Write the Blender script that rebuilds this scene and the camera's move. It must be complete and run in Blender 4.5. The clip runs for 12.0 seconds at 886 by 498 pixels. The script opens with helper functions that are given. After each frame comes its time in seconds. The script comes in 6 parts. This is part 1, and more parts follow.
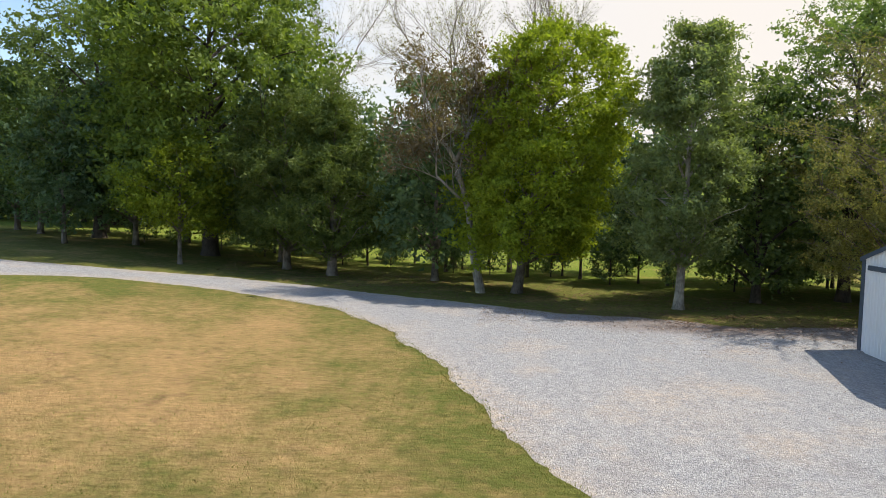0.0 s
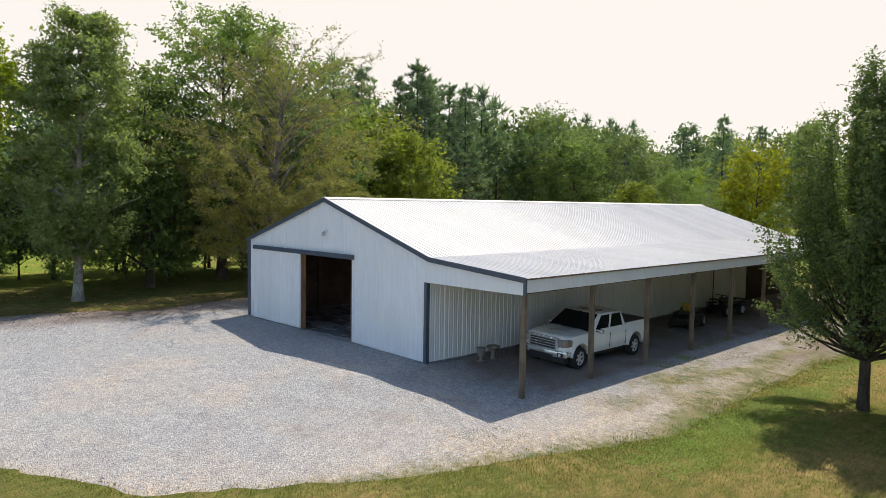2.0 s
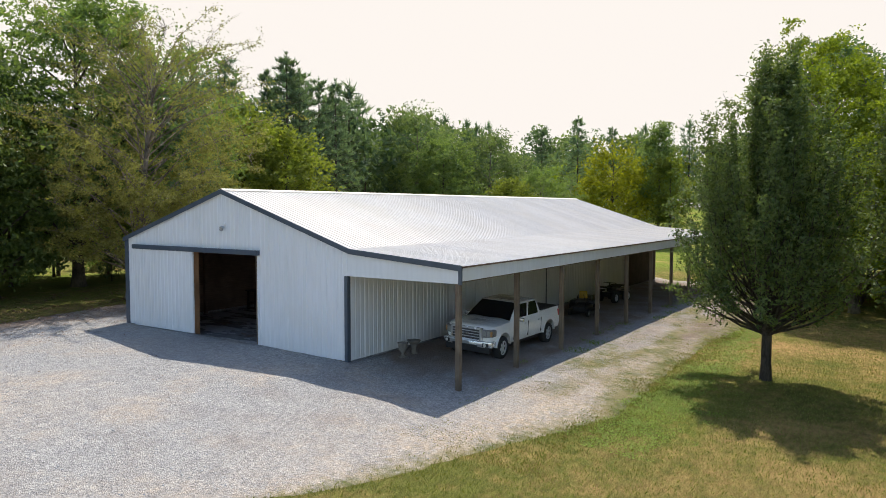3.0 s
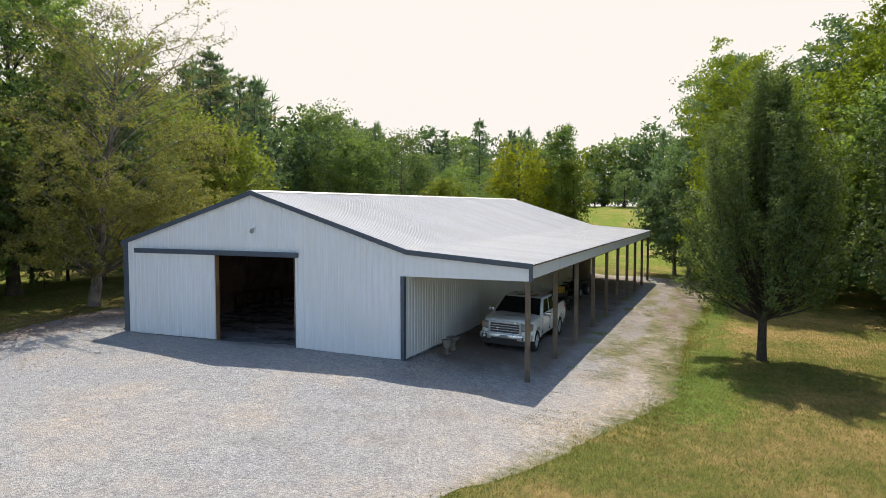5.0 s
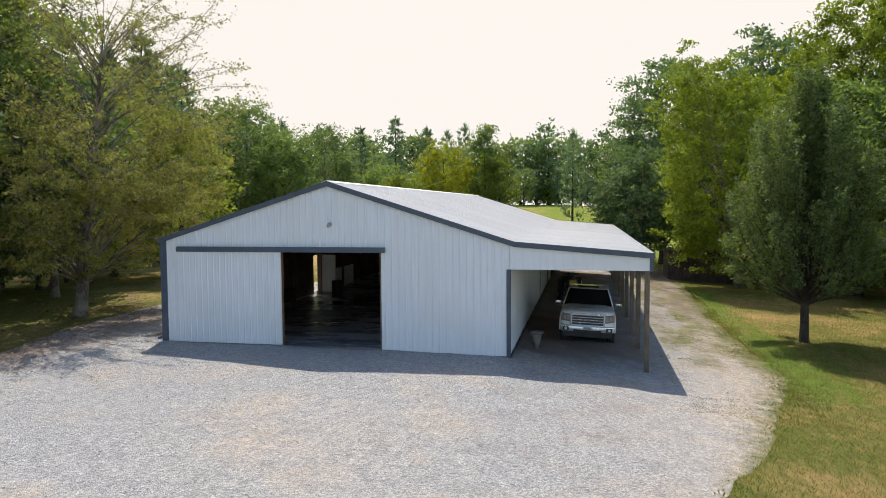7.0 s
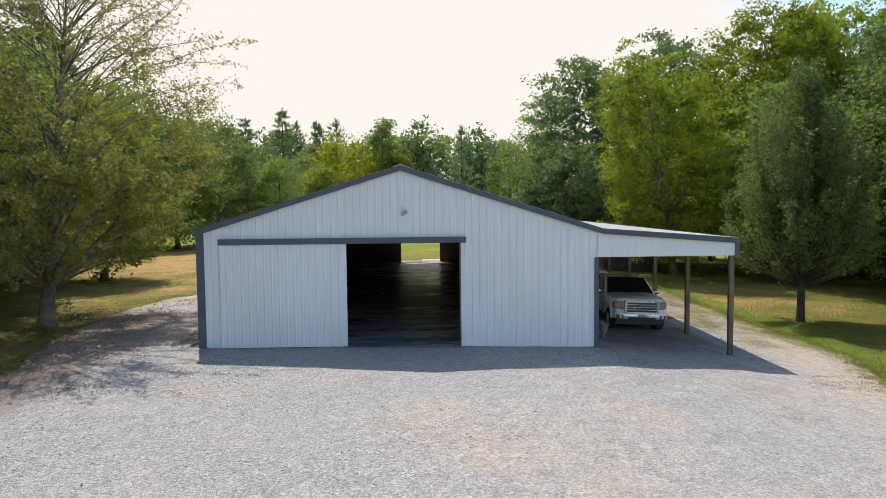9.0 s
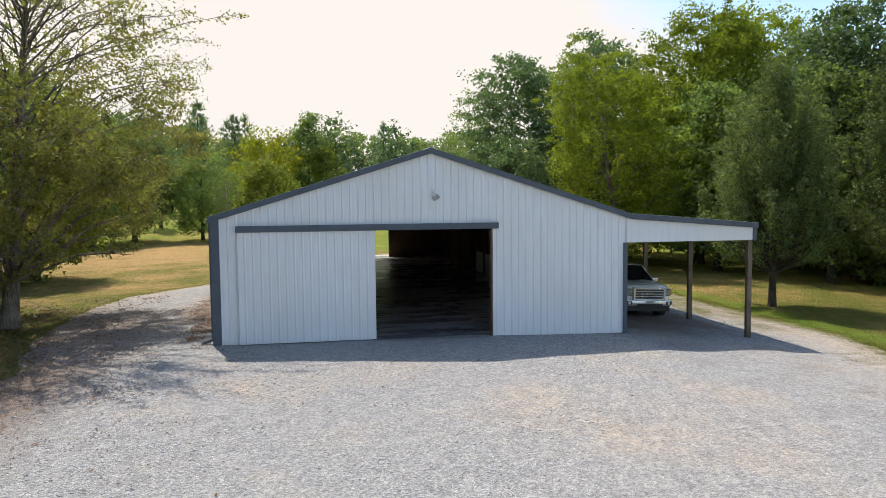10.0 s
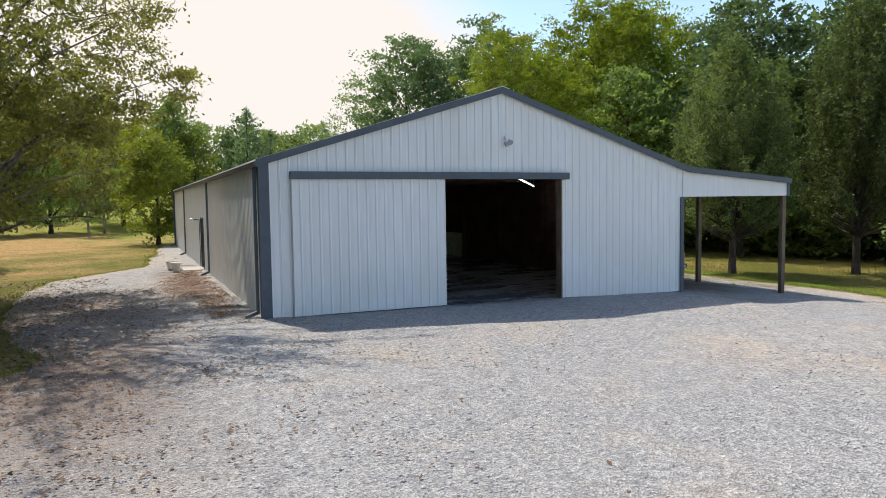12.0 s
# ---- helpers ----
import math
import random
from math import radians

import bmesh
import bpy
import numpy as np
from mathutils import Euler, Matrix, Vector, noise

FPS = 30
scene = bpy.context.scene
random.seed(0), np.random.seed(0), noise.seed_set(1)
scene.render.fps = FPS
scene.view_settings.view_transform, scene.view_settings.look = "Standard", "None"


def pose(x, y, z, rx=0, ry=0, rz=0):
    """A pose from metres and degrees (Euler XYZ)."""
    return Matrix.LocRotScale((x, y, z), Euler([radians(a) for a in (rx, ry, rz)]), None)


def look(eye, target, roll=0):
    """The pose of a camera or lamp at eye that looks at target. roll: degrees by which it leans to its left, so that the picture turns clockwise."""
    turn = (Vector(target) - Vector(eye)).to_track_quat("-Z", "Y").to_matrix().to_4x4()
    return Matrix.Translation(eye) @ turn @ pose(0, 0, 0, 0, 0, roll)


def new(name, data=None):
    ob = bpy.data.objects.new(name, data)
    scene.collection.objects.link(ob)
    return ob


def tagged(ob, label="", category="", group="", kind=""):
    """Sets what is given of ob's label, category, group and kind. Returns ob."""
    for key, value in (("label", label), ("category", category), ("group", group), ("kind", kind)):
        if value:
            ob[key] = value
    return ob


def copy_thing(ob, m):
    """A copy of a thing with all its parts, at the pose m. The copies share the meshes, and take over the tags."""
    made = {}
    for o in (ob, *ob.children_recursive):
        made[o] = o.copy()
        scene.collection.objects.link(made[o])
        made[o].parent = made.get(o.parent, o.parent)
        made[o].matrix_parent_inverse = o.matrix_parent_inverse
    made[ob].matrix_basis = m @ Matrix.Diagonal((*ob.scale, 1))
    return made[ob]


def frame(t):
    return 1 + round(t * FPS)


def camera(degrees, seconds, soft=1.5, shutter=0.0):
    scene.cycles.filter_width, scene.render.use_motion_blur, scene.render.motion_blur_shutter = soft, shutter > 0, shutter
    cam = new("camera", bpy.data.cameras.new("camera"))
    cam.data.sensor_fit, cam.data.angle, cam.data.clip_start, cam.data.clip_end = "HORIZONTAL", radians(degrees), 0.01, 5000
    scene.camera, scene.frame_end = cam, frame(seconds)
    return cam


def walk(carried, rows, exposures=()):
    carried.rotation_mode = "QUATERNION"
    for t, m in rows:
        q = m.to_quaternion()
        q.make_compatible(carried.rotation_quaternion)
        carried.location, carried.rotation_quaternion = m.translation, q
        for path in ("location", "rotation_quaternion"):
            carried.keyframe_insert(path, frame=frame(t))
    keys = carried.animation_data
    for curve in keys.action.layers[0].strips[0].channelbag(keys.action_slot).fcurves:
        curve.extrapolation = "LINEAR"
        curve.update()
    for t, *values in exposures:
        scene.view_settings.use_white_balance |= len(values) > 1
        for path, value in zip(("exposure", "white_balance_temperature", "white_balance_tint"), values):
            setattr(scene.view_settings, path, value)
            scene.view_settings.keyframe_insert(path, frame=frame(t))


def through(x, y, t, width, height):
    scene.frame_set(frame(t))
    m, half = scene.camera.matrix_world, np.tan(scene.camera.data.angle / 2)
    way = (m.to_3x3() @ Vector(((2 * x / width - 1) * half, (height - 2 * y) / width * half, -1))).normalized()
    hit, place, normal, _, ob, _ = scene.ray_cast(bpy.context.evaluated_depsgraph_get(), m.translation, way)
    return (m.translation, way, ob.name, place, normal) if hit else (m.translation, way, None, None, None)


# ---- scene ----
cam = camera(64.4, 12.0, soft=0.7)
PATH = [
    (0, (-13.789, -16.206, 5.42), (-13.968, -14.219, 5.285), 1.3),
    (0.5, (-14.366, -16.74, 5.509), (-14.139, -14.758, 5.375), 1.3),
    (1, (-14.458, -17.724, 5.438), (-13.822, -15.832, 5.313), 1.3),
    (1.5, (-15.25, -18.69, 5.52), (-14.212, -16.986, 5.388), 0.9),
    (2, (-16.47, -17.702, 5.45), (-15.078, -16.272, 5.318), 0.9),
    (2.5, (-16.607, -16.308, 5.092), (-15.038, -15.074, 4.971), 0.4),
    (3, (-17.231, -15.234, 4.926), (-15.57, -14.127, 4.807), 0.1),
    (5, (-21.004, -10.114, 5.002), (-19.16, -9.351, 4.881), -0.0),
    (5.5, (-21.475, -8.256, 4.965), (-19.597, -7.578, 4.843), -0.1),
    (6, (-21.889, -6.281, 4.878), (-19.981, -5.692, 4.756), -0.3),
    (6.5, (-22.169, -4.316, 4.776), (-20.236, -3.819, 4.656), -0.4),
    (7, (-22.332, -2.38, 4.694), (-20.376, -1.982, 4.574), -0.4),
    (9, (-21.656, 5.37, 4.369), (-19.661, 5.318, 4.242), -0.6),
    (9.5, (-21.141, 7.387, 4.223), (-19.155, 7.191, 4.093), -0.6),
    (10, (-20.435, 9.34, 3.955), (-18.469, 8.996, 3.825), -0.6),
    (10.5, (-19.533, 11.102, 3.661), (-17.598, 10.615, 3.525), -0.7),
    (11, (-18.74, 12.337, 3.301), (-16.833, 11.751, 3.165), -0.9),
    (11.5, (-17.724, 13.583, 2.968), (-15.851, 12.897, 2.832), -1.0),
    (12, (-16.246, 15.024, 2.612), (-14.422, 14.215, 2.48), -0.8),
]
walk(cam, [(t, look(eye, target, roll)) for t, eye, target, roll in PATH])

# ---- world, sun ----
SUN = Vector((0.60, 0.19, 1.0)).normalized()
world = bpy.data.worlds.new("sky")
scene.world = world
world.use_nodes = True
wn, wl = world.node_tree.nodes, world.node_tree.links
wn.clear()
w_out = wn.new("ShaderNodeOutputWorld")
w_bg = wn.new("ShaderNodeBackground")
w_sky = wn.new("ShaderNodeTexSky")
w_sky.sky_type = "NISHITA"
w_sky.sun_disc = False
w_sky.sun_elevation = math.asin(SUN.z)
w_sky.sun_rotation = math.atan2(SUN.x, SUN.y)
w_sky.air_density, w_sky.dust_density, w_sky.ozone_density = 1.0, 0.6, 1.0
w_co = wn.new("ShaderNodeTexCoord")
w_noise = wn.new("ShaderNodeTexNoise")
w_noise.inputs["Scale"].default_value = 2.2
w_noise.inputs["Detail"].default_value = 6.0
w_noise.inputs["Roughness"].default_value = 0.55
w_map = wn.new("ShaderNodeMapping")
w_map.inputs["Scale"].default_value = (1.0, 1.0, 2.6)
w_dot = wn.new("ShaderNodeVectorMath")
w_dot.operation = "DOT_PRODUCT"
w_dot.inputs[1].default_value = (0.95, 0.10, 0.0)
w_add = wn.new("ShaderNodeMath")
w_add.operation = "MULTIPLY_ADD"
w_add.inputs[1].default_value = 0.80
w_ramp = wn.new("ShaderNodeValToRGB")
w_ramp.color_ramp.elements[0].position = 0.20
w_ramp.color_ramp.elements[1].position = 0.50
w_mix = wn.new("ShaderNodeMix")
w_mix.data_type = "RGBA"
w_cloud = wn.new("ShaderNodeMix")
w_cloud.data_type = "RGBA"
w_cloud.inputs["A"].default_value = (3.95, 4.10, 4.25, 1)
w_cloud.inputs["B"].default_value = (4.48, 4.19, 3.95, 1)
w_warm = wn.new("ShaderNodeMapRange")
w_warm.inputs["From Min"].default_value = -0.25
w_warm.inputs["From Max"].default_value = 0.35
wl.new(w_dot.outputs["Value"], w_warm.inputs["Value"])
wl.new(w_warm.outputs["Result"], w_cloud.inputs["Factor"])
wl.new(w_cloud.outputs["Result"], w_mix.inputs["B"])
wl.new(w_co.outputs["Generated"], w_map.inputs["Vector"])
wl.new(w_map.outputs["Vector"], w_noise.inputs["Vector"])
wl.new(w_co.outputs["Generated"], w_dot.inputs[0])
wl.new(w_dot.outputs["Value"], w_add.inputs[0])
wl.new(w_noise.outputs["Fac"], w_add.inputs[2])
w_open = wn.new("ShaderNodeVectorMath")
w_open.operation = "DOT_PRODUCT"
w_open.inputs[1].default_value = (0.0, -1.0, 1.2)
w_lift = wn.new("ShaderNodeMapRange")
w_lift.inputs["From Min"].default_value = 0.36
w_lift.inputs["From Max"].default_value = 0.86
w_lift.inputs["To Max"].default_value = 1.2
w_less = wn.new("ShaderNodeMath")
w_less.operation = "SUBTRACT"
wl.new(w_co.outputs["Generated"], w_open.inputs[0])
wl.new(w_open.outputs["Value"], w_lift.inputs["Value"])
wl.new(w_add.outputs["Value"], w_less.inputs[0])
wl.new(w_lift.outputs["Result"], w_less.inputs[1])
wl.new(w_less.outputs["Value"], w_ramp.inputs["Fac"])
wl.new(w_ramp.outputs["Color"], w_mix.inputs["Factor"])
wl.new(w_sky.outputs["Color"], w_mix.inputs["A"])
wl.new(w_mix.outputs["Result"], w_bg.inputs["Color"])
w_bg.inputs["Strength"].default_value = 0.19
wl.new(w_bg.outputs["Background"], w_out.inputs["Surface"])

sun = new("sun", bpy.data.lights.new("sun", "SUN"))
sun.data.energy = 4.5
sun.data.angle = radians(0.6)
sun.data.color = (1.0, 0.935, 0.84)
sun.matrix_world = look(SUN * 100, (0, 0, 0))
scene.view_settings.exposure = 0.22


# ---- materials ----
def material(name):
    m = bpy.data.materials.new(name)
    m.use_nodes = True
    n, l = m.node_tree.nodes, m.node_tree.links
    return m, n, l, n["Principled BSDF"]


def noise_fac(n, l, scale, detail=4.0, lo=0.35, hi=0.65, vec=None, rough=0.55):
    t = n.new("ShaderNodeTexNoise")
    t.inputs["Scale"].default_value = scale
    t.inputs["Detail"].default_value = detail
    t.inputs["Roughness"].default_value = rough
    if vec is not None:
        l.new(vec, t.inputs["Vector"])
    r = n.new("ShaderNodeMapRange")
    r.inputs["From Min"].default_value = lo
    r.inputs["From Max"].default_value = hi
    l.new(t.outputs["Fac"], r.inputs["Value"])
    return r.outputs["Result"]


def mix_rgb(n, l, fac, a, b, mode="MIX"):
    m = n.new("ShaderNodeMix")
    m.data_type = "RGBA"
    m.blend_type = mode
    for sock, v in (("Factor", fac), ("A", a), ("B", b)):
        if isinstance(v, (int, float)):
            m.inputs[sock].default_value = v
        elif isinstance(v, tuple):
            m.inputs[sock].default_value = (*v, 1.0)
        else:
            l.new(v, m.inputs[sock])
    return m.outputs["Result"]


def bump(n, l, b, height, strength, distance):
    k = n.new("ShaderNodeBump")
    k.inputs["Strength"].default_value = strength
    k.inputs["Distance"].default_value = distance
    l.new(height, k.inputs["Height"])
    l.new(k.outputs["Normal"], b.inputs["Normal"])


def position(n):
    return n.new("ShaderNodeNewGeometry").outputs["Position"]


def plain(name, rgb, rough=0.6, metal=0.0, vary=0.25, scale=6.0, fine=60.0, relief=0.0, coat=0.0):
    """A worn surface: broad and fine variation of one colour."""
    m, n, l, b = material(name)
    p = position(n)
    dark = tuple(c * (1 - vary) for c in rgb)
    light = tuple(min(1.0, c * (1 + vary * 0.6)) for c in rgb)
    c = mix_rgb(n, l, noise_fac(n, l, scale, 5, 0.3, 0.7, p), dark, light)
    f = noise_fac(n, l, fine, 3, 0.3, 0.7, p)
    c = mix_rgb(n, l, 0.25 * min(1.0, vary * 3), c, mix_rgb(n, l, f, dark, light))
    l.new(c, b.inputs["Base Color"])
    r = n.new("ShaderNodeMapRange")
    r.inputs["To Min"].default_value = max(0.02, rough - 0.1)
    r.inputs["To Max"].default_value = min(1.0, rough + 0.12)
    l.new(f, r.inputs["Value"])
    l.new(r.outputs["Result"], b.inputs["Roughness"])
    b.inputs["Metallic"].default_value = metal
    b.inputs["Coat Weight"].default_value = coat
    if relief:
        bump(n, l, b, f, 0.6, relief)
    return m


def leaf_material(name, a, b_rgb, through=0.45):
    """Leaves: two greens mixed leaf by leaf, with light passing through."""
    m, n, l, b = material(name)
    n.remove(b)
    g = n.new("ShaderNodeNewGeometry")
    info = n.new("ShaderNodeObjectInfo")
    c = mix_rgb(n, l, g.outputs["Random Per Island"], a, b_rgb)
    big = noise_fac(n, l, 0.55, 3, 0.35, 0.65, g.outputs["Position"])
    c = mix_rgb(n, l, big, c, mix_rgb(n, l, 0.5, c, b_rgb))
    hsv = n.new("ShaderNodeHueSaturation")
    r = n.new("ShaderNodeMapRange")
    r.inputs["To Min"].default_value = 0.75
    r.inputs["To Max"].default_value = 1.2
    l.new(info.outputs["Random"], r.inputs["Value"])
    l.new(r.outputs["Result"], hsv.inputs["Value"])
    l.new(c, hsv.inputs["Color"])
    d = n.new("ShaderNodeBsdfPrincipled")
    d.inputs["Roughness"].default_value = 0.6
    d.inputs["Specular IOR Level"].default_value = 0.18
    t = n.new("ShaderNodeBsdfTranslucent")
    tc = mix_rgb(n, l, 1.0, hsv.outputs["Color"], (1.26, 1.36, 0.54), "MULTIPLY")
    l.new(hsv.outputs["Color"], d.inputs["Base Color"])
    l.new(tc, t.inputs["Color"])
    x = n.new("ShaderNodeMixShader")
    x.inputs["Fac"].default_value = through
    l.new(d.outputs["BSDF"], x.inputs[1])
    l.new(t.outputs["BSDF"], x.inputs[2])
    l.new(x.outputs["Shader"], n["Material Output"].inputs["Surface"])
    return m


def bark_material(name, a, b_rgb):
    m, n, l, b = material(name)
    p = position(n)
    mp = n.new("ShaderNodeMapping")
    mp.inputs["Scale"].default_value = (1.0, 1.0, 0.22)
    l.new(p, mp.inputs["Vector"])
    f = noise_fac(n, l, 22, 6, 0.35, 0.65, mp.outputs["Vector"])
    c = mix_rgb(n, l, f, a, b_rgb)
    c = mix_rgb(n, l, noise_fac(n, l, 1.3, 3, 0.45, 0.7, p), c, tuple(v * 1.5 for v in b_rgb))
    l.new(c, b.inputs["Base Color"])
    b.inputs["Roughness"].default_value = 0.95
    bump(n, l, b, f, 0.9, 0.03)
    return m


def lawn_material():
    m, n, l, b = material("lawn")
    p = position(n)
    a = n.new("ShaderNodeAttribute")
    a.attribute_name = "dryness"
    w = n.new("ShaderNodeMath")
    w.operation = "MULTIPLY_ADD"
    w.inputs[1].default_value = 0.9
    big = noise_fac(n, l, 0.35, 5, 0.25, 0.75, p)
    l.new(big, w.inputs[0])
    off = n.new("ShaderNodeMath")
    off.operation = "SUBTRACT"
    off.inputs[1].default_value = 0.45
    l.new(a.outputs["Fac"], off.inputs[0])
    l.new(off.outputs["Value"], w.inputs[2])
    w.use_clamp = True
    mid = noise_fac(n, l, 2.3, 5, 0.3, 0.7, p)
    mp = n.new("ShaderNodeMapping")
    mp.inputs["Scale"].default_value = (1.0, 2.2, 1.0)
    mp.inputs["Rotation"].default_value = (0, 0, 0.7)
    l.new(p, mp.inputs["Vector"])
    fine = noise_fac(n, l, 34, 4, 0.3, 0.7, mp.outputs["Vector"], 0.7)
    green = mix_rgb(n, l, fine, (0.085, 0.102, 0.020), (0.222, 0.228, 0.062))
    fr = n.new("ShaderNodeAttribute")
    fr.attribute_name = "fresh"
    green = mix_rgb(n, l, fr.outputs["Fac"], green, mix_rgb(n, l, fine, (0.115, 0.172, 0.022), (0.245, 0.315, 0.050)))
    straw = mix_rgb(n, l, fine, (0.34, 0.200, 0.078), (0.59, 0.405, 0.195))
    soil = mix_rgb(n, l, fine, (0.16, 0.095, 0.045), (0.36, 0.24, 0.13))
    straw = mix_rgb(n, l, noise_fac(n, l, 1.1, 4, 0.56, 0.78, p), straw, soil)
    fac = n.new("ShaderNodeMath")
    fac.operation = "MULTIPLY_ADD"
    fac.use_clamp = True
    fac.inputs[1].default_value = 0.5
    l.new(mid, fac.inputs[0])
    s2 = n.new("ShaderNodeMath")
    s2.operation = "SUBTRACT"
    s2.inputs[1].default_value = 0.25
    l.new(w.outputs["Value"], s2.inputs[0])
    l.new(s2.outputs["Value"], fac.inputs[2])
    c = mix_rgb(n, l, fac.outputs["Value"], green, straw)
    mp2 = n.new("ShaderNodeMapping")
    mp2.inputs["Scale"].default_value = (0.5, 1.9, 1.0)
    mp2.inputs["Rotation"].default_value = (0, 0, -0.35)
    l.new(p, mp2.inputs["Vector"])
    thatch = noise_fac(n, l, 4.5, 6, 0.32, 0.68, mp2.outputs["Vector"], 0.75)
    c = mix_rgb(n, l, 0.75, c, mix_rgb(n, l, thatch, (0.55, 0.52, 0.45), (1.35, 1.32, 1.22)), "MULTIPLY")
    l.new(c, b.inputs["Base Color"])
    b.inputs["Roughness"].default_value = 1.0
    b.inputs["Specular IOR Level"].default_value = 0.1
    bump(n, l, b, fine, 0.8, 0.03)
    return m


def gravel_material():
    m, n, l, b = material("gravel")
    p = position(n)
    v = n.new("ShaderNodeTexVoronoi")
    v.inputs["Scale"].default_value = 46
    l.new(p, v.inputs["Vector"])
    v2 = n.new("ShaderNodeTexVoronoi")
    v2.inputs["Scale"].default_value = 15
    l.new(p, v2.inputs["Vector"])
    sep = n.new("ShaderNodeSeparateColor")
    l.new(v.outputs["Color"], sep.inputs["Color"])
    stone = mix_rgb(n, l, sep.outputs["Red"], (0.196, 0.190, 0.183), (0.495, 0.478, 0.450))
    fine = noise_fac(n, l, 70, 3, 0.3, 0.7, p)
    stone = mix_rgb(n, l, 0.3, stone, mix_rgb(n, l, fine, (0.17, 0.17, 0.175), (0.56, 0.56, 0.56)))
    tan = mix_rgb(n, l, fine, (0.400, 0.315, 0.235), (0.600, 0.490, 0.375))
    a = n.new("ShaderNodeAttribute")
    a.attribute_name = "earth"
    e = n.new("ShaderNodeMath")
    e.operation = "MULTIPLY_ADD"
    e.use_clamp = True
    e.inputs[1].default_value = 1.0
    patch = noise_fac(n, l, 0.33, 6, 0.50, 0.66, p, 0.6)
    l.new(a.outputs["Fac"], e.inputs[0])
    pm = n.new("ShaderNodeMath")
    pm.operation = "MULTIPLY"
    pm.inputs[1].default_value = 0.62
    l.new(patch, pm.inputs[0])
    l.new(pm.outputs["Value"], e.inputs[2])
    ragged = n.new("ShaderNodeMath")
    ragged.operation = "MULTIPLY"
    l.new(e.outputs["Value"], ragged.inputs[0])
    l.new(noise_fac(n, l, 5.0, 5, 0.25, 0.62, p, 0.7), ragged.inputs[1])
    c = mix_rgb(n, l, ragged.outputs["Value"], stone, tan)
    g1 = noise_fac(n, l, 3.2, 6, 0.30, 0.70, p, 0.7)
    g2 = noise_fac(n, l, 13, 4, 0.30, 0.70, p, 0.7)
    c = mix_rgb(n, l, 0.8, c, mix_rgb(n, l, g1, (0.76, 0.77, 0.80), (1.20, 1.19, 1.17)), "MULTIPLY")
    # coarse mottle; its dark specks paint in the small shadows of stones
    c = mix_rgb(n, l, 0.8, c, mix_rgb(n, l, g2, (0.58, 0.58, 0.59), (1.46, 1.46, 1.45)), "MULTIPLY")
    # brown soil, whose dark tone also paints in shade under the lean-to
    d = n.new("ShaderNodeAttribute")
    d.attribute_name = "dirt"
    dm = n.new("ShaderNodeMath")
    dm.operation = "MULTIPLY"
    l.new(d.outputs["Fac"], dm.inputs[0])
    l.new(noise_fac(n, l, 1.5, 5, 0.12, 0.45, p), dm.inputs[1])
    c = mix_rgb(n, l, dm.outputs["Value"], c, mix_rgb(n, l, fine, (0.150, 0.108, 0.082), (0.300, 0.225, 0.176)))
    ga = n.new("ShaderNodeAttribute")
    ga.attribute_name = "grassy"
    gs = n.new("ShaderNodeMath")
    gs.operation = "MULTIPLY_ADD"
    gs.use_clamp = True
    gs.inputs[1].default_value = 2.6
    gs.inputs[2].default_value = -1.25
    gm = n.new("ShaderNodeMath")
    gm.operation = "ADD"
    l.new(ga.outputs["Fac"], gm.inputs[0])
    l.new(noise_fac(n, l, 4.5, 6, 0.25, 0.75, p, 0.75), gm.inputs[1])
    ghalf = n.new("ShaderNodeMath")
    ghalf.operation = "MULTIPLY"
    ghalf.inputs[1].default_value = 0.62
    l.new(gm.outputs["Value"], ghalf.inputs[0])
    l.new(ghalf.outputs["Value"], gs.inputs[0])
    gate = n.new("ShaderNodeMath")
    gate.operation = "MULTIPLY"
    gate.use_clamp = True
    near = n.new("ShaderNodeMath")
    near.operation = "MULTIPLY"
    near.use_clamp = True
    near.inputs[1].default_value = 4.0
    l.new(ga.outputs["Fac"], near.inputs[0])
    l.new(gs.outputs["Value"], gate.inputs[0])
    l.new(near.outputs["Value"], gate.inputs[1])
    turf = mix_rgb(n, l, noise_fac(n, l, 1.7, 4, 0.35, 0.65, p), (0.120, 0.135, 0.042), (0.270, 0.225, 0.115))
    turf = mix_rgb(n, l, 0.6, turf, mix_rgb(n, l, fine, (0.5, 0.5, 0.5), (1.5, 1.5, 1.5)), "MULTIPLY")
    c = mix_rgb(n, l, gate.outputs["Value"], c, turf)
    l.new(c, b.inputs["Base Color"])
    b.inputs["Roughness"].default_value = 0.95
    b.inputs["Specular IOR Level"].default_value = 0.2
    h = n.new("ShaderNodeMath")
    h.operation = "ADD"
    l.new(v.outputs["Distance"], h.inputs[0])
    l.new(v2.outputs["Distance"], h.inputs[1])
    bump(n, l, b, h.outputs["Value"], 0.8, 0.03)
    return m


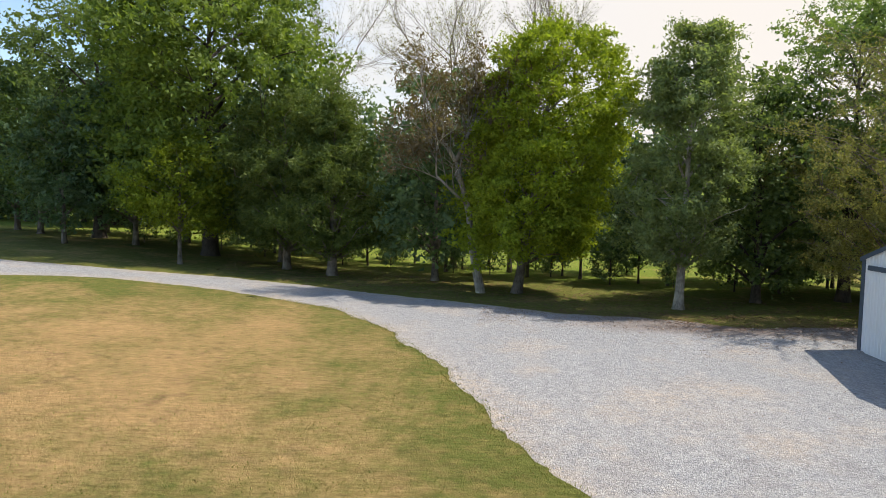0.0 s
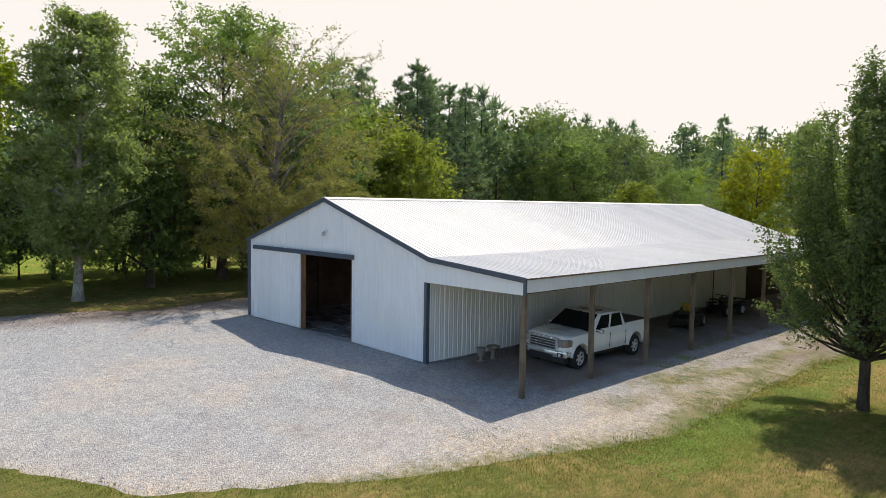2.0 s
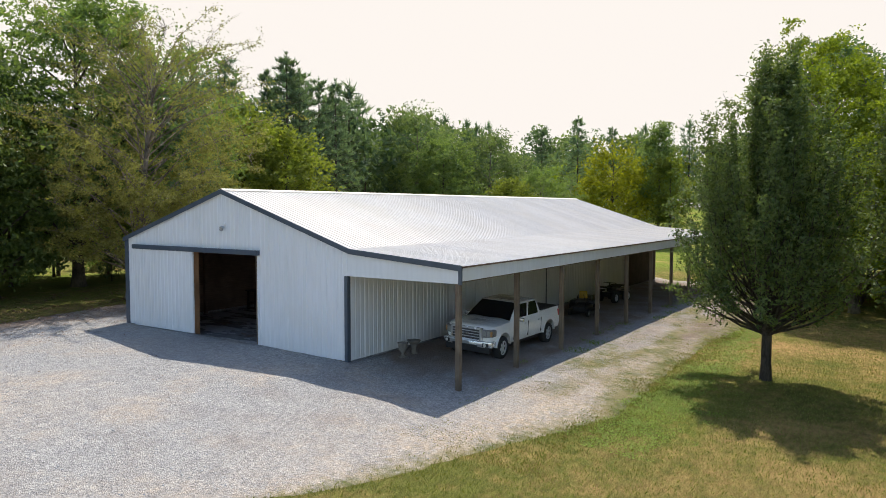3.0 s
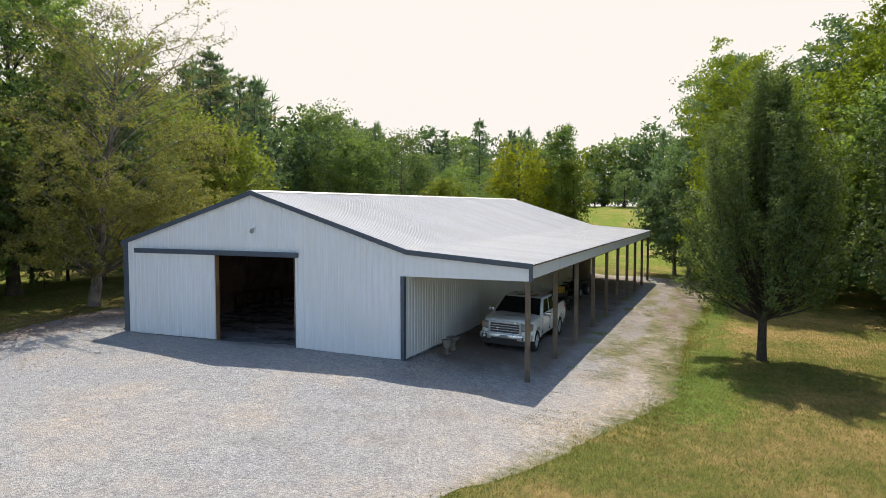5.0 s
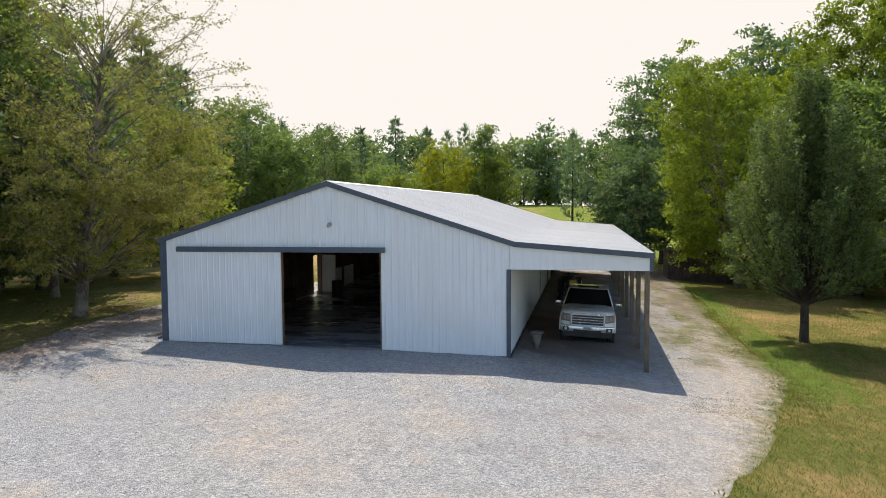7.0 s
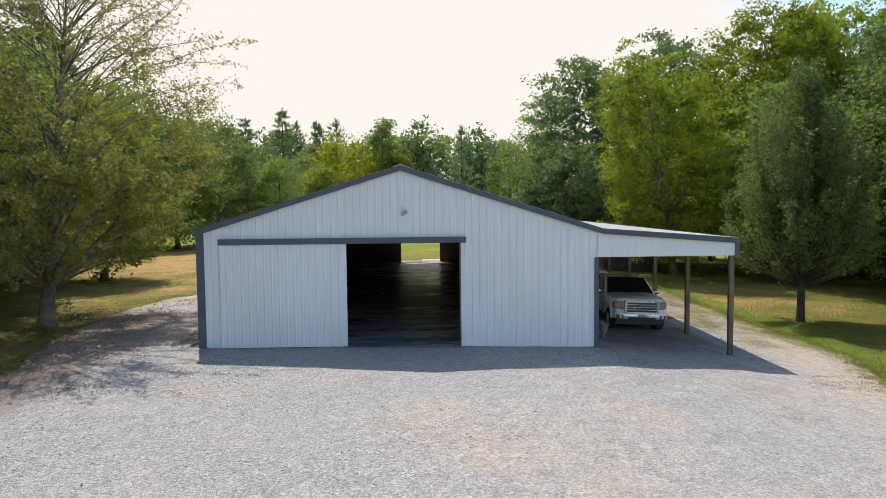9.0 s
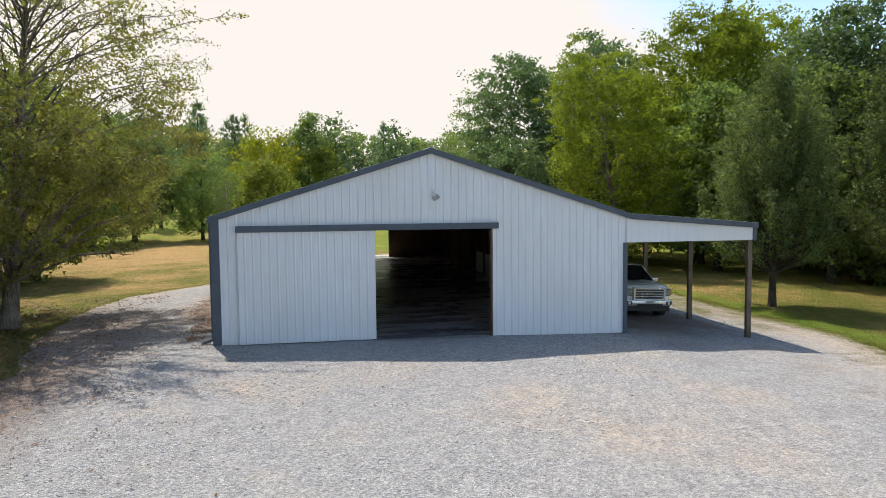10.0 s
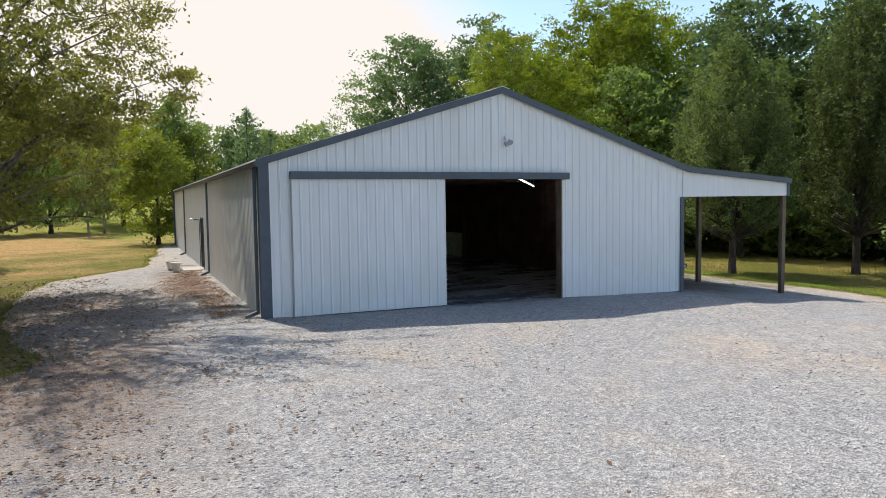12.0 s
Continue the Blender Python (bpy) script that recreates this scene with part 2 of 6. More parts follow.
def sheet_metal(name, rgb, rough, dirt, spread=(0.985, 1.01), buckle=0.0):
    """Painted ribbed steel with faint streaks and a dusty foot."""
    m, n, l, b = material(name)
    p = position(n)
    info = n.new("ShaderNodeObjectInfo")
    mp = n.new("ShaderNodeMapping")
    mp.inputs["Scale"].default_value = (1.6, 1.6, 0.16)
    l.new(p, mp.inputs["Vector"])
    streak = noise_fac(n, l, 5, 5, 0.42, 0.72, mp.outputs["Vector"])
    c = mix_rgb(n, l, streak, rgb, tuple(v * (1 - dirt) for v in rgb))
    c = mix_rgb(n, l, noise_fac(n, l, 0.6, 4, 0.4, 0.75, p), c, tuple(v * (1 - dirt * 0.6) * k for v, k in zip(rgb, (1.0, 0.985, 0.95))))
    hsv = n.new("ShaderNodeHueSaturation")
    r = n.new("ShaderNodeMapRange")
    r.inputs["To Min"].default_value, r.inputs["To Max"].default_value = spread
    l.new(info.outputs["Random"], r.inputs["Value"])
    l.new(r.outputs["Result"], hsv.inputs["Value"])
    l.new(c, hsv.inputs["Color"])
    l.new(hsv.outputs["Color"], b.inputs["Base Color"])
    r2 = n.new("ShaderNodeMapRange")
    r2.inputs["To Min"].default_value = rough
    r2.inputs["To Max"].default_value = rough + 0.2
    l.new(streak, r2.inputs["Value"])
    l.new(r2.outputs["Result"], b.inputs["Roughness"])
    if buckle:
        bump(n, l, b, noise_fac(n, l, 1.6, 3, 0.2, 0.8, p), 0.5, buckle)
    return m


def slab_material():
    """Smooth trowelled concrete, worn and damp in bands."""
    m, n, l, b = material("concrete_slab")
    p = position(n)
    mp = n.new("ShaderNodeMapping")
    mp.inputs["Scale"].default_value = (1.6, 0.5, 1.0)
    l.new(p, mp.inputs["Vector"])
    wear = noise_fac(n, l, 0.55, 6, 0.35, 0.62, mp.outputs["Vector"], 0.65)
    fine = noise_fac(n, l, 9, 5, 0.3, 0.7, p)
    c = mix_rgb(n, l, wear, (0.17, 0.17, 0.175), (0.33, 0.33, 0.33))
    c = mix_rgb(n, l, 0.5, c, mix_rgb(n, l, fine, (0.7, 0.7, 0.7), (1.25, 1.25, 1.25)), "MULTIPLY")
    l.new(c, b.inputs["Base Color"])
    r = n.new("ShaderNodeMapRange")
    r.inputs["To Min"].default_value = 0.10
    r.inputs["To Max"].default_value = 0.42
    l.new(wear, r.inputs["Value"])
    l.new(r.outputs["Result"], b.inputs["Roughness"])
    bump(n, l, b, noise_fac(n, l, 1.1, 3, 0.2, 0.8, mp.outputs["Vector"]), 0.3, 0.02)
    return m


def wood_material(name, a, b_rgb, axis=2):
    m, n, l, b = material(name)
    p = position(n)
    s = [14.0, 14.0, 14.0]
    s[axis] = 0.9
    mp = n.new("ShaderNodeMapping")
    mp.inputs["Scale"].default_value = s
    l.new(p, mp.inputs["Vector"])
    f = noise_fac(n, l, 2.0, 6, 0.3, 0.7, mp.outputs["Vector"])
    c = mix_rgb(n, l, f, a, b_rgb)
    c = mix_rgb(n, l, noise_fac(n, l, 1.2, 3, 0.4, 0.8, p), c, tuple(v * 0.6 for v in a))
    l.new(c, b.inputs["Base Color"])
    b.inputs["Roughness"].default_value = 0.85
    bump(n, l, b, f, 0.5, 0.006)
    return m


M_LAWN = lawn_material()
M_GRAVEL = gravel_material()
M_STONE = plain("loose_stone", (0.46, 0.46, 0.47), 0.9, vary=0.5, scale=9, fine=40)
M_WHITE = sheet_metal("white_steel", (0.82, 0.83, 0.85), 0.38, 0.09)
M_ROOF = sheet_metal("roof_steel", (0.95, 0.885, 0.805), 0.30, 0.10, (0.93, 1.01), 0.03)
M_ROOF.node_tree.nodes["Principled BSDF"].inputs["Metallic"].default_value = 0.1
M_BARE = plain("bare_steel", (0.72, 0.73, 0.74), 0.35, metal=0.35, vary=0.2, scale=3)
M_TRIM = plain("slate_trim", (0.075, 0.095, 0.125), 0.45, vary=0.2, scale=3)
M_POST = wood_material("treated_post", (0.13, 0.095, 0.065), (0.26, 0.20, 0.14))
M_FRAME = wood_material("rough_framing", (0.13, 0.078, 0.056), (0.25, 0.160, 0.112), 0)
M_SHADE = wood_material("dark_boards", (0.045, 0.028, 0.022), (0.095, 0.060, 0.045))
M_JAMB = wood_material("jamb_wood", (0.26, 0.125, 0.055), (0.42, 0.22, 0.10))
M_SLAB = slab_material()
M_CONCRETE = plain("concrete", (0.46, 0.44, 0.40), 0.9, vary=0.25, scale=5, relief=0.004)
M_BARK = bark_material("bark", (0.075, 0.058, 0.043), (0.20, 0.165, 0.13))
M_BARK_PALE = bark_material("pale_bark", (0.17, 0.145, 0.115), (0.36, 0.32, 0.265))
M_BARK_DARK = bark_material("dark_bark", (0.03, 0.024, 0.018), (0.085, 0.067, 0.05))
L_DARK = leaf_material("leaf_dark_green", (0.064, 0.112, 0.060), (0.165, 0.228, 0.115), 0.34)
L_MID = leaf_material("leaf_green", (0.098, 0.152, 0.056), (0.240, 0.306, 0.112), 0.46)
L_YELLOW = leaf_material("leaf_yellow_green", (0.138, 0.188, 0.022), (0.365, 0.420, 0.045), 0.45)
L_BROAD = leaf_material("leaf_lit_green", (0.084, 0.132, 0.034), (0.245, 0.310, 0.068), 0.42)
L_ASH = leaf_material("leaf_grey_green", (0.140, 0.192, 0.080), (0.345, 0.398, 0.170), 0.46)
L_AUTUMN = leaf_material("leaf_olive_autumn", (0.134, 0.142, 0.047), (0.312, 0.290, 0.106), 0.46)
L_OLIVE = leaf_material("leaf_olive_green", (0.115, 0.148, 0.028), (0.275, 0.305, 0.060), 0.46)
L_LOCUST = leaf_material("leaf_locust_green", (0.126, 0.174, 0.022), (0.325, 0.380, 0.046), 0.45)
L_CEDAR = leaf_material("cedar_spray", (0.052, 0.086, 0.026), (0.170, 0.205, 0.056), 0.38)
L_RUST = leaf_material("leaf_dead_brown", (0.130, 0.092, 0.052), (0.270, 0.205, 0.120), 0.40)
# green paled to put distance haze into the leaf colour
L_FAR_HAZE = leaf_material("leaf_hazed_green", (0.105, 0.150, 0.072), (0.235, 0.290, 0.135), 0.46)
L_GOLD = leaf_material("leaf_golden", (0.17, 0.19, 0.02), (0.35, 0.34, 0.035), 0.5)
L_PINE = leaf_material("pine_needles", (0.094, 0.150, 0.108), (0.215, 0.285, 0.185), 0.38)
L_PEAR = leaf_material("pear_leaf", (0.048, 0.084, 0.030), (0.178, 0.222, 0.084), 0.36)
L_LITTER = leaf_material("fallen_leaf", (0.105, 0.055, 0.030), (0.235, 0.135, 0.078), 0.1)
L_DRIFT = leaf_material("dry_red_leaf", (0.150, 0.072, 0.044), (0.345, 0.205, 0.130), 0.1)
L_GRASS = leaf_material("grass_blade", (0.080, 0.120, 0.020), (0.26, 0.25, 0.075), 0.35)
L_CLOVER = leaf_material("clover", (0.115, 0.195, 0.024), (0.235, 0.325, 0.050), 0.35)
L_STRAW = leaf_material("dry_grass", (0.24, 0.16, 0.06), (0.50, 0.38, 0.18), 0.25)


# ---- building helpers ----
def mesh_of(name, verts, faces, mat, smooth=False):
    me = bpy.data.meshes.new(name)
    me.from_pydata([tuple(v) for v in verts], [], [tuple(f) for f in faces])
    me.materials.append(mat)
    if smooth:
        me.polygons.foreach_set("use_smooth", [True] * len(me.polygons))
    me.update()
    return me


def piece(name, me, parent, label=""):
    ob = new(name, me)
    ob.parent = parent
    return tagged(ob, label=label)


def part(name, bm, mat, parent, label="", smooth=False):
    """One bmesh as one mesh object under a thing or a part."""
    me = bpy.data.meshes.new(name)
    bmesh.ops.recalc_face_normals(bm, faces=bm.faces)
    bm.to_mesh(me)
    bm.free()
    me.materials.append(mat)
    if smooth:
        me.polygons.foreach_set("use_smooth", [True] * len(me.polygons))
    ob = new(name, me)
    ob.parent = parent
    return tagged(ob, label=label)


def thing(name, label, category, at=(0, 0, 0), group="", kind="", turn=0.0):
    ob = new(name)
    ob.empty_display_size = 0.2
    ob.matrix_basis = pose(*at, 0, 0, turn)
    return tagged(ob, label, category, group, kind)


def add_box(bm, lo, hi, bevel=0.0):
    r = bmesh.ops.create_cube(bm, size=1.0)
    c = [(a + b) / 2 for a, b in zip(lo, hi)]
    s = [b - a for a, b in zip(lo, hi)]
    for v in r["verts"]:
        v.co = Vector((c[0] + v.co.x * s[0], c[1] + v.co.y * s[1], c[2] + v.co.z * s[2]))
    if bevel:
        edges = list({e for v in r["verts"] for e in v.link_edges})
        bmesh.ops.bevel(bm, geom=edges, offset=bevel, segments=2, affect="EDGES", profile=0.6)
    return bm


def box(lo, hi, bevel=0.0):
    return add_box(bmesh.new(), lo, hi, bevel)


def add_prism(bm, pts, axis, a, b):
    """A polygon given in the two other axes, extruded along axis from a to b."""
    def place(u, v, w):
        return ((w, u, v), (u, w, v), (u, v, w))[axis]
    lo = [bm.verts.new(place(u, v, a)) for u, v in pts]
    hi = [bm.verts.new(place(u, v, b)) for u, v in pts]
    bm.faces.new(lo)
    bm.faces.new(hi[::-1])
    for i in range(len(pts)):
        j = (i + 1) % len(pts)
        bm.faces.new((lo[i], hi[i], hi[j], lo[j]))
    return bm


def prism(pts, axis, a, b):
    return add_prism(bmesh.new(), pts, axis, a, b)


def add_beam(bm, p, q, width, height, up=(0, 0, 1)):
    p, q = Vector(p), Vector(q)
    d = (q - p).normalized()
    side = d.cross(Vector(up)).normalized() * width / 2
    top = side.cross(d).normalized() * height / 2
    vs = [bm.verts.new(e + s * side + t * top) for e in (p, q) for s, t in ((-1, -1), (1, -1), (1, 1), (-1, 1))]
    for f in ((0, 3, 2, 1), (4, 5, 6, 7), (0, 1, 5, 4), (1, 2, 6, 5), (2, 3, 7, 6), (3, 0, 4, 7)):
        bm.faces.new([vs[i] for i in f])
    return bm


def beam(p, q, width, height, up=(0, 0, 1)):
    return add_beam(bmesh.new(), p, q, width, height, up)


def add_turned(bm, profile, at=(0, 0, 0), n=20, axis=2):
    """A body of revolution from (radius, height) pairs."""
    at = Vector(at)
    rings = []
    for r, h in profile:
        ring = []
        for i in range(n):
            t = 2 * math.pi * i / n
            u, v = r * math.cos(t), r * math.sin(t)
            ring.append(bm.verts.new(at + Vector(((h, u, v), (u, h, v), (u, v, h))[axis])))
        rings.append(ring)
    for a, b in zip(rings, rings[1:]):
        for i in range(n):
            j = (i + 1) % n
            bm.faces.new((a[i], a[j], b[j], b[i]))
    bm.faces.new(rings[0][::-1])
    bm.faces.new(rings[-1])
    return bm


def turned(profile, at=(0, 0, 0), n=20, axis=2):
    return add_turned(bmesh.new(), profile, at, n, axis)


# ---- ground ----
def step(a, b, x):
    t = np.clip((x - a) / (b - a), 0, 1)
    return t * t * (3 - 2 * t)


def ground_z(x, y):
    """Height of the ground: level by the barn, falling to the lean-to side, rising far off."""
    z = np.interp(y, [-60, -30, -11.3, -4.2, -3.4, -0.9, 0, 4, 12], [-1.6, -1.5, -0.98, -0.5, -0.41, -0.30, -0.18, -0.06, 0.0])
    z = z + 1.5 * step(18, 60, -x) * step(0, 25, y) + 5.0 * step(50, 130, x)
    return z


def graded(centre, near, fine, far):
    a = [0.0]
    s = fine
    while a[-1] < far:
        if a[-1] > near:
            s *= 1.25
        a.append(a[-1] + s)
    a = np.array(a)
    return centre + np.concatenate([-a[:0:-1], a])


gx, gy = graded(0, 45, 0.75, 2200), graded(0, 45, 0.7, 2200)
GX, GY = np.meshgrid(gx, gy, indexing="ij")
GZ = ground_z(GX, GY) - 0.012
GZ = np.where((GX > -0.5) & (GX < 33.5) & (GY > -0.5) & (GY < 12.8), -0.7, GZ)
nx, ny = GX.shape
verts = np.stack([GX, GY, GZ], -1).reshape(-1, 3)
idx = np.arange(nx * ny).reshape(nx, ny)
faces = np.stack([idx[:-1, :-1], idx[1:, :-1], idx[1:, 1:], idx[:-1, 1:]], -1).reshape(-1, 4)
me = mesh_of("ground", verts.tolist(), faces.tolist(), M_LAWN, True)
dry = me.attributes.new("dryness", "FLOAT", "POINT")
fx, fy = verts[:, 0], verts[:, 1]
D = 0.10 + 0.80 * np.exp(-(((fx + 27) / 13) ** 2 + ((fy - 6) / 14) ** 2)) + 0.20 * np.exp(-(((fx - 17) / 11) ** 2 + ((fy + 12.5) / 3.5) ** 2))
D = D + 1.05 * np.exp(-(((fx - 42) / 18) ** 2 + ((fy - 23) / 8) ** 2)) + 0.22 * np.exp(-(((fx - 14) / 8) ** 2 + ((fy - 19) / 4) ** 2)) + 0.12 * step(-9, -14, fx) * step(2, -12, fy)
D = D + 0.10 * step(-9.5, -11.5, fy)
D = D - 0.45 * step(20, 26, fy + 0.45 * (fx + 5)) * step(14, 4, fx)
fresh = me.attributes.new("fresh", "FLOAT", "POINT")
FR = step(36, 46, fx) + step(27, 36, fy + 0.42 * np.clip(fx + 5, -90, 0)) * step(16, 8, fx) + 0.5 * step(-8.2, -9.0, fy) * step(-11.5, -9.5, fy) * step(-2, 2, fx)
fresh.data.foreach_set("value", np.clip(FR, 0, 1).astype(np.float32))
ground = tagged(new("ground", me), "mown lawn with dry straw-coloured and green patches", "ground", kind="structure")

# outline of the gravel, counted round
YARD = [(-60, 24.5), (-41.7, 20.2), (-36.6, 22.2), (-29.3, 21.4), (-22.0, 17.6), (-18.3, 12.0), (-15.5, 6.0), (-14.0, 1.2), (-12.8, -1.0),
        (-11.2, -3.8), (-8.8, -5.1), (-6.7, -6.1), (-2.6, -7.5), (1.0, -8.5), (8.2, -8.2), (16, -8.6), (25, -8.8), (34, -9.6), (44, -13),
        (44, -9.5), (36, -5.6), (34, -1), (34, 13.3), (23, 13.9), (16.5, 14.6), (12.2, 17.8), (8, 18.2), (3, 17.9), (-2.6, 16.4), (-6, 18.1), (-11, 19.0),
        (-17.3, 22.2), (-24, 25.0), (-31, 26.6), (-45, 25.6), (-60, 30.0)]


def inside_distance(px, py, poly):
    """Signed distance to a polygon's outline, positive inside."""
    best = np.full(px.shape, 1e9)
    ins = np.zeros(px.shape, bool)
    for (x0, y0), (x1, y1) in zip(poly, poly[1:] + poly[:1]):
        dx, dy = x1 - x0, y1 - y0
        t = np.clip(((px - x0) * dx + (py - y0) * dy) / (dx * dx + dy * dy), 0, 1)
        best = np.minimum(best, np.hypot(px - x0 - t * dx, py - y0 - t * dy))
        if y0 != y1:
            ins ^= ((y0 > py) != (y1 > py)) & (px < (x1 - x0) * (py - y0) / (y1 - y0) + x0)
    return np.where(ins, best, -best)


def ripple(px, py, seed, waves):
    """A smooth wavy field from a few random sine waves of given lengths and heights."""
    r = np.random.RandomState(seed)
    out = np.zeros(px.shape)
    for length, height in waves:
        for _ in range(4):
            a, ph = r.uniform(0, 2 * math.pi, 2)
            k = 2 * math.pi / (length * r.uniform(0.7, 1.4))
            out += height * np.sin(k * (px * math.cos(a) + py * math.sin(a)) + ph) / 2
    return out


def gravel_field(px, py):
    return inside_distance(px, py, YARD) + ripple(px, py, 5, ((6.0, 0.12), (1.7, 0.07), (0.9, 0.06)))


rim = np.clip(-inside_distance(fx, fy, YARD), 0, 60)
D = D - 0.42 * np.exp(-rim / 1.7) * step(-2, -8, fx) + ripple(fx, fy, 51, ((9.0, 0.12), (4.0, 0.10)))
dry.data.foreach_set("value", np.clip(D, 0, 1).astype(np.float32))


def gravel_mesh(xs, ys):
    X, Y = np.meshgrid(xs, ys, indexing="ij")
    F = gravel_field(X, Y)
    vs, fs, known = [], [], {}

    def vid(x, y):
        k = (round(x, 4), round(y, 4))
        if k not in known:
            known[k] = len(vs)
            vs.append(k)
        return known[k]
    for i in range(len(xs) - 1):
        for j in range(len(ys) - 1):
            q = [(X[a, b], Y[a, b], F[a, b]) for a, b in ((i, j), (i + 1, j), (i + 1, j + 1), (i, j + 1))]
            if max(c[2] for c in q) <= 0:
                continue
            out = []
            for (x0, y0, f0), (x1, y1, f1) in zip(q, q[1:] + q[:1]):
                if f0 > 0:
                    out.append(vid(x0, y0))
                if (f0 > 0) != (f1 > 0):
                    t = f0 / (f0 - f1)
                    out.append(vid(x0 + t * (x1 - x0), y0 + t * (y1 - y0)))
            out = list(dict.fromkeys(out))
            if len(out) > 2:
                fs.append(out)
    p = np.array(vs)
    z = ground_z(p[:, 0], p[:, 1]) - 0.009 + 0.024 * np.clip(gravel_field(p[:, 0], p[:, 1]) / 0.8, 0, 1) + np.maximum(0, ripple(p[:, 0], p[:, 1], 9, ((5.0, 0.02), (1.2, 0.012)))) * np.clip(gravel_field(p[:, 0], p[:, 1]), 0, 1)
    z = np.where((p[:, 0] > 0.3) & (p[:, 0] < 32.9) & (p[:, 1] > 0.2) & (p[:, 1] < 12.0), -0.6, z)
    return np.column_stack([p, z]), fs


gv, gf = gravel_mesh(np.arange(-60, 44.01, 0.4), np.arange(-13, 30.1, 0.35))
me = mesh_of("road", gv.tolist(), gf, M_GRAVEL, True)
ex, ey = gv[:, 0], gv[:, 1]
earth = me.attributes.new("earth", "FLOAT", "POINT")
E = 0.45 * np.exp(-(((ex + 2.5) / 4.5) ** 2 + ((ey + 6.4) / 1.1) ** 2)) + 0.5 * step(-5, 2, ex) * step(-4.9, -5.6, ey) * ripple(ex, ey, 27, ((2.0, 0.7), (0.7, 0.5))).clip(0, 1) + 0.75 * np.exp(-np.clip(gravel_field(ex, ey), 0, 9) / 0.7) + 0.55 * step(-6.3, -7.0, ey) * step(-6, 2, ex) + 0.2 * step(-4.8, -6.0, ey) * step(-6, 0, ex) + 0.35 * np.exp(-(((ex + 9) / 2.5) ** 2 + ((ey - 3) / 2.5) ** 2)) + 0.3 * np.exp(-(((ex + 5) / 3) ** 2 + ((ey + 4) / 1.5) ** 2))
earth.data.foreach_set("value", np.clip(E, 0, 1).astype(np.float32))
dirt = me.attributes.new("dirt", "FLOAT", "POINT")
# lean-to footprint: real brown soil plus roof shade painted into the ground colour
porch_shade = step(-4.75, -4.3, ey) * step(0.3, -0.2, ey) * step(33.5, 32, ex)
DIRT_SHADE = porch_shade * (0.78 * step(0.2, 1.6, ex + ripple(ex, ey, 31, ((2.5, 0.5), (0.9, 0.3)))) + 0.25 * ripple(ex, ey, 32, ((1.8, 0.6),))).clip(0, 1)
lane = step(-4.9, -5.4, ey) * step(0, 5, ex + ripple(ex, ey, 33, ((3.0, 1.2),)))
DIRT_SHADE = DIRT_SHADE + lane * (0.22 + 0.16 * step(8, 18, ex) + 0.62 * np.exp(-((ey + 7.35 + ripple(ex, ey, 34, ((7.0, 0.3),))) / 0.55) ** 2) * step(9, 16, ex) + 0.30 * ripple(ex, ey, 35, ((2.2, 0.6), (0.9, 0.5))).clip(0, 1))
# soil by the eave; the tree-side patches also deepen the trees' shadow in colour
DIRT_SHADE = DIRT_SHADE + 0.6 * step(12.9, 13.2, ey) * step(14.6, 13.8, ey) * step(3, 6, ex) * step(16, 12, ex) + 0.62 * step(13.4, 15.5, ey) * step(-12, -6, ex) * step(9, 4, ex) + 0.35 * np.exp(-(((ex + 4) / 2.6) ** 2 + ((ey - 16) / 1.2) ** 2))
grassy = me.attributes.new("grassy", "FLOAT", "POINT")
field = np.clip(gravel_field(ex, ey), 0, 9)
side = step(-4.5, -6.0, ey)
GR = (0.35 + 0.55 * side) * np.exp(-field / (0.18 + 0.55 * side))
GR = GR + lane * (0.62 * np.exp(-((ey + 5.25 + ripple(ex, ey, 23, ((9.0, 0.25), (3.0, 0.2)))) / 0.42) ** 2) + 0.50 * np.exp(-((ey + 6.75 + ripple(ex, ey, 25, ((8.0, 0.3), (2.4, 0.25)))) / 0.38) ** 2)) * (0.8 + ripple(ex, ey, 24, ((4.0, 0.6), (1.3, 0.5)))).clip(0.05, 1.3) * step(34, 26, ex)
GR = GR + 0.34 * side * step(-2, 4, ex) * (0.7 + ripple(ex, ey, 26, ((1.6, 0.7),))).clip(0, 1.4)
grassy.data.foreach_set("value", np.clip(GR, 0, 1).astype(np.float32))
dirt.data.foreach_set("value", np.clip(DIRT_SHADE, 0, 1).astype(np.float32))
road = tagged(new("road", me), "pale grey crushed-stone yard and drive with tan patches", "gravel drive", kind="structure")


# ---- barn ----
LEN, WID = 33.0, 12.33
RIDGE_Y, RIDGE_Z = 6.1, 5.54
EAVE_Z, BEND_Z = 3.62, 3.54
LEAN_Y, LEAN_Z = -4.32, 3.22
RIB = 0.2286


def roof_z(y):
    """Underside of the metal roof at a place across the barn."""
    return float(np.interp(y, [LEAN_Y - 0.1, -0.15, RIDGE_Y, WID + 0.07], [LEAN_Z - 0.02, BEND_Z, RIDGE_Z, EAVE_Z - 0.02]))


def rib_columns(a, b):
    """Places and heights of a ribbed sheet's profile between a and b."""
    out = [(a, 0.0)]
    k = math.floor(a / RIB)
    while k * RIB < b + RIB:
        for d, h in ((-0.032, 0.0), (-0.012, 0.0135), (0.012, 0.0135), (0.032, 0.0)):
            s = k * RIB + d
            if a + 0.002 < s < b - 0.002:
                out.append((s, h))
        s = k * RIB + RIB / 2
        if a + 0.002 < s < b - 0.002:
            out.append((s, 0.0025))
        k += 1
    out.append((b, 0.0))
    return sorted(out)


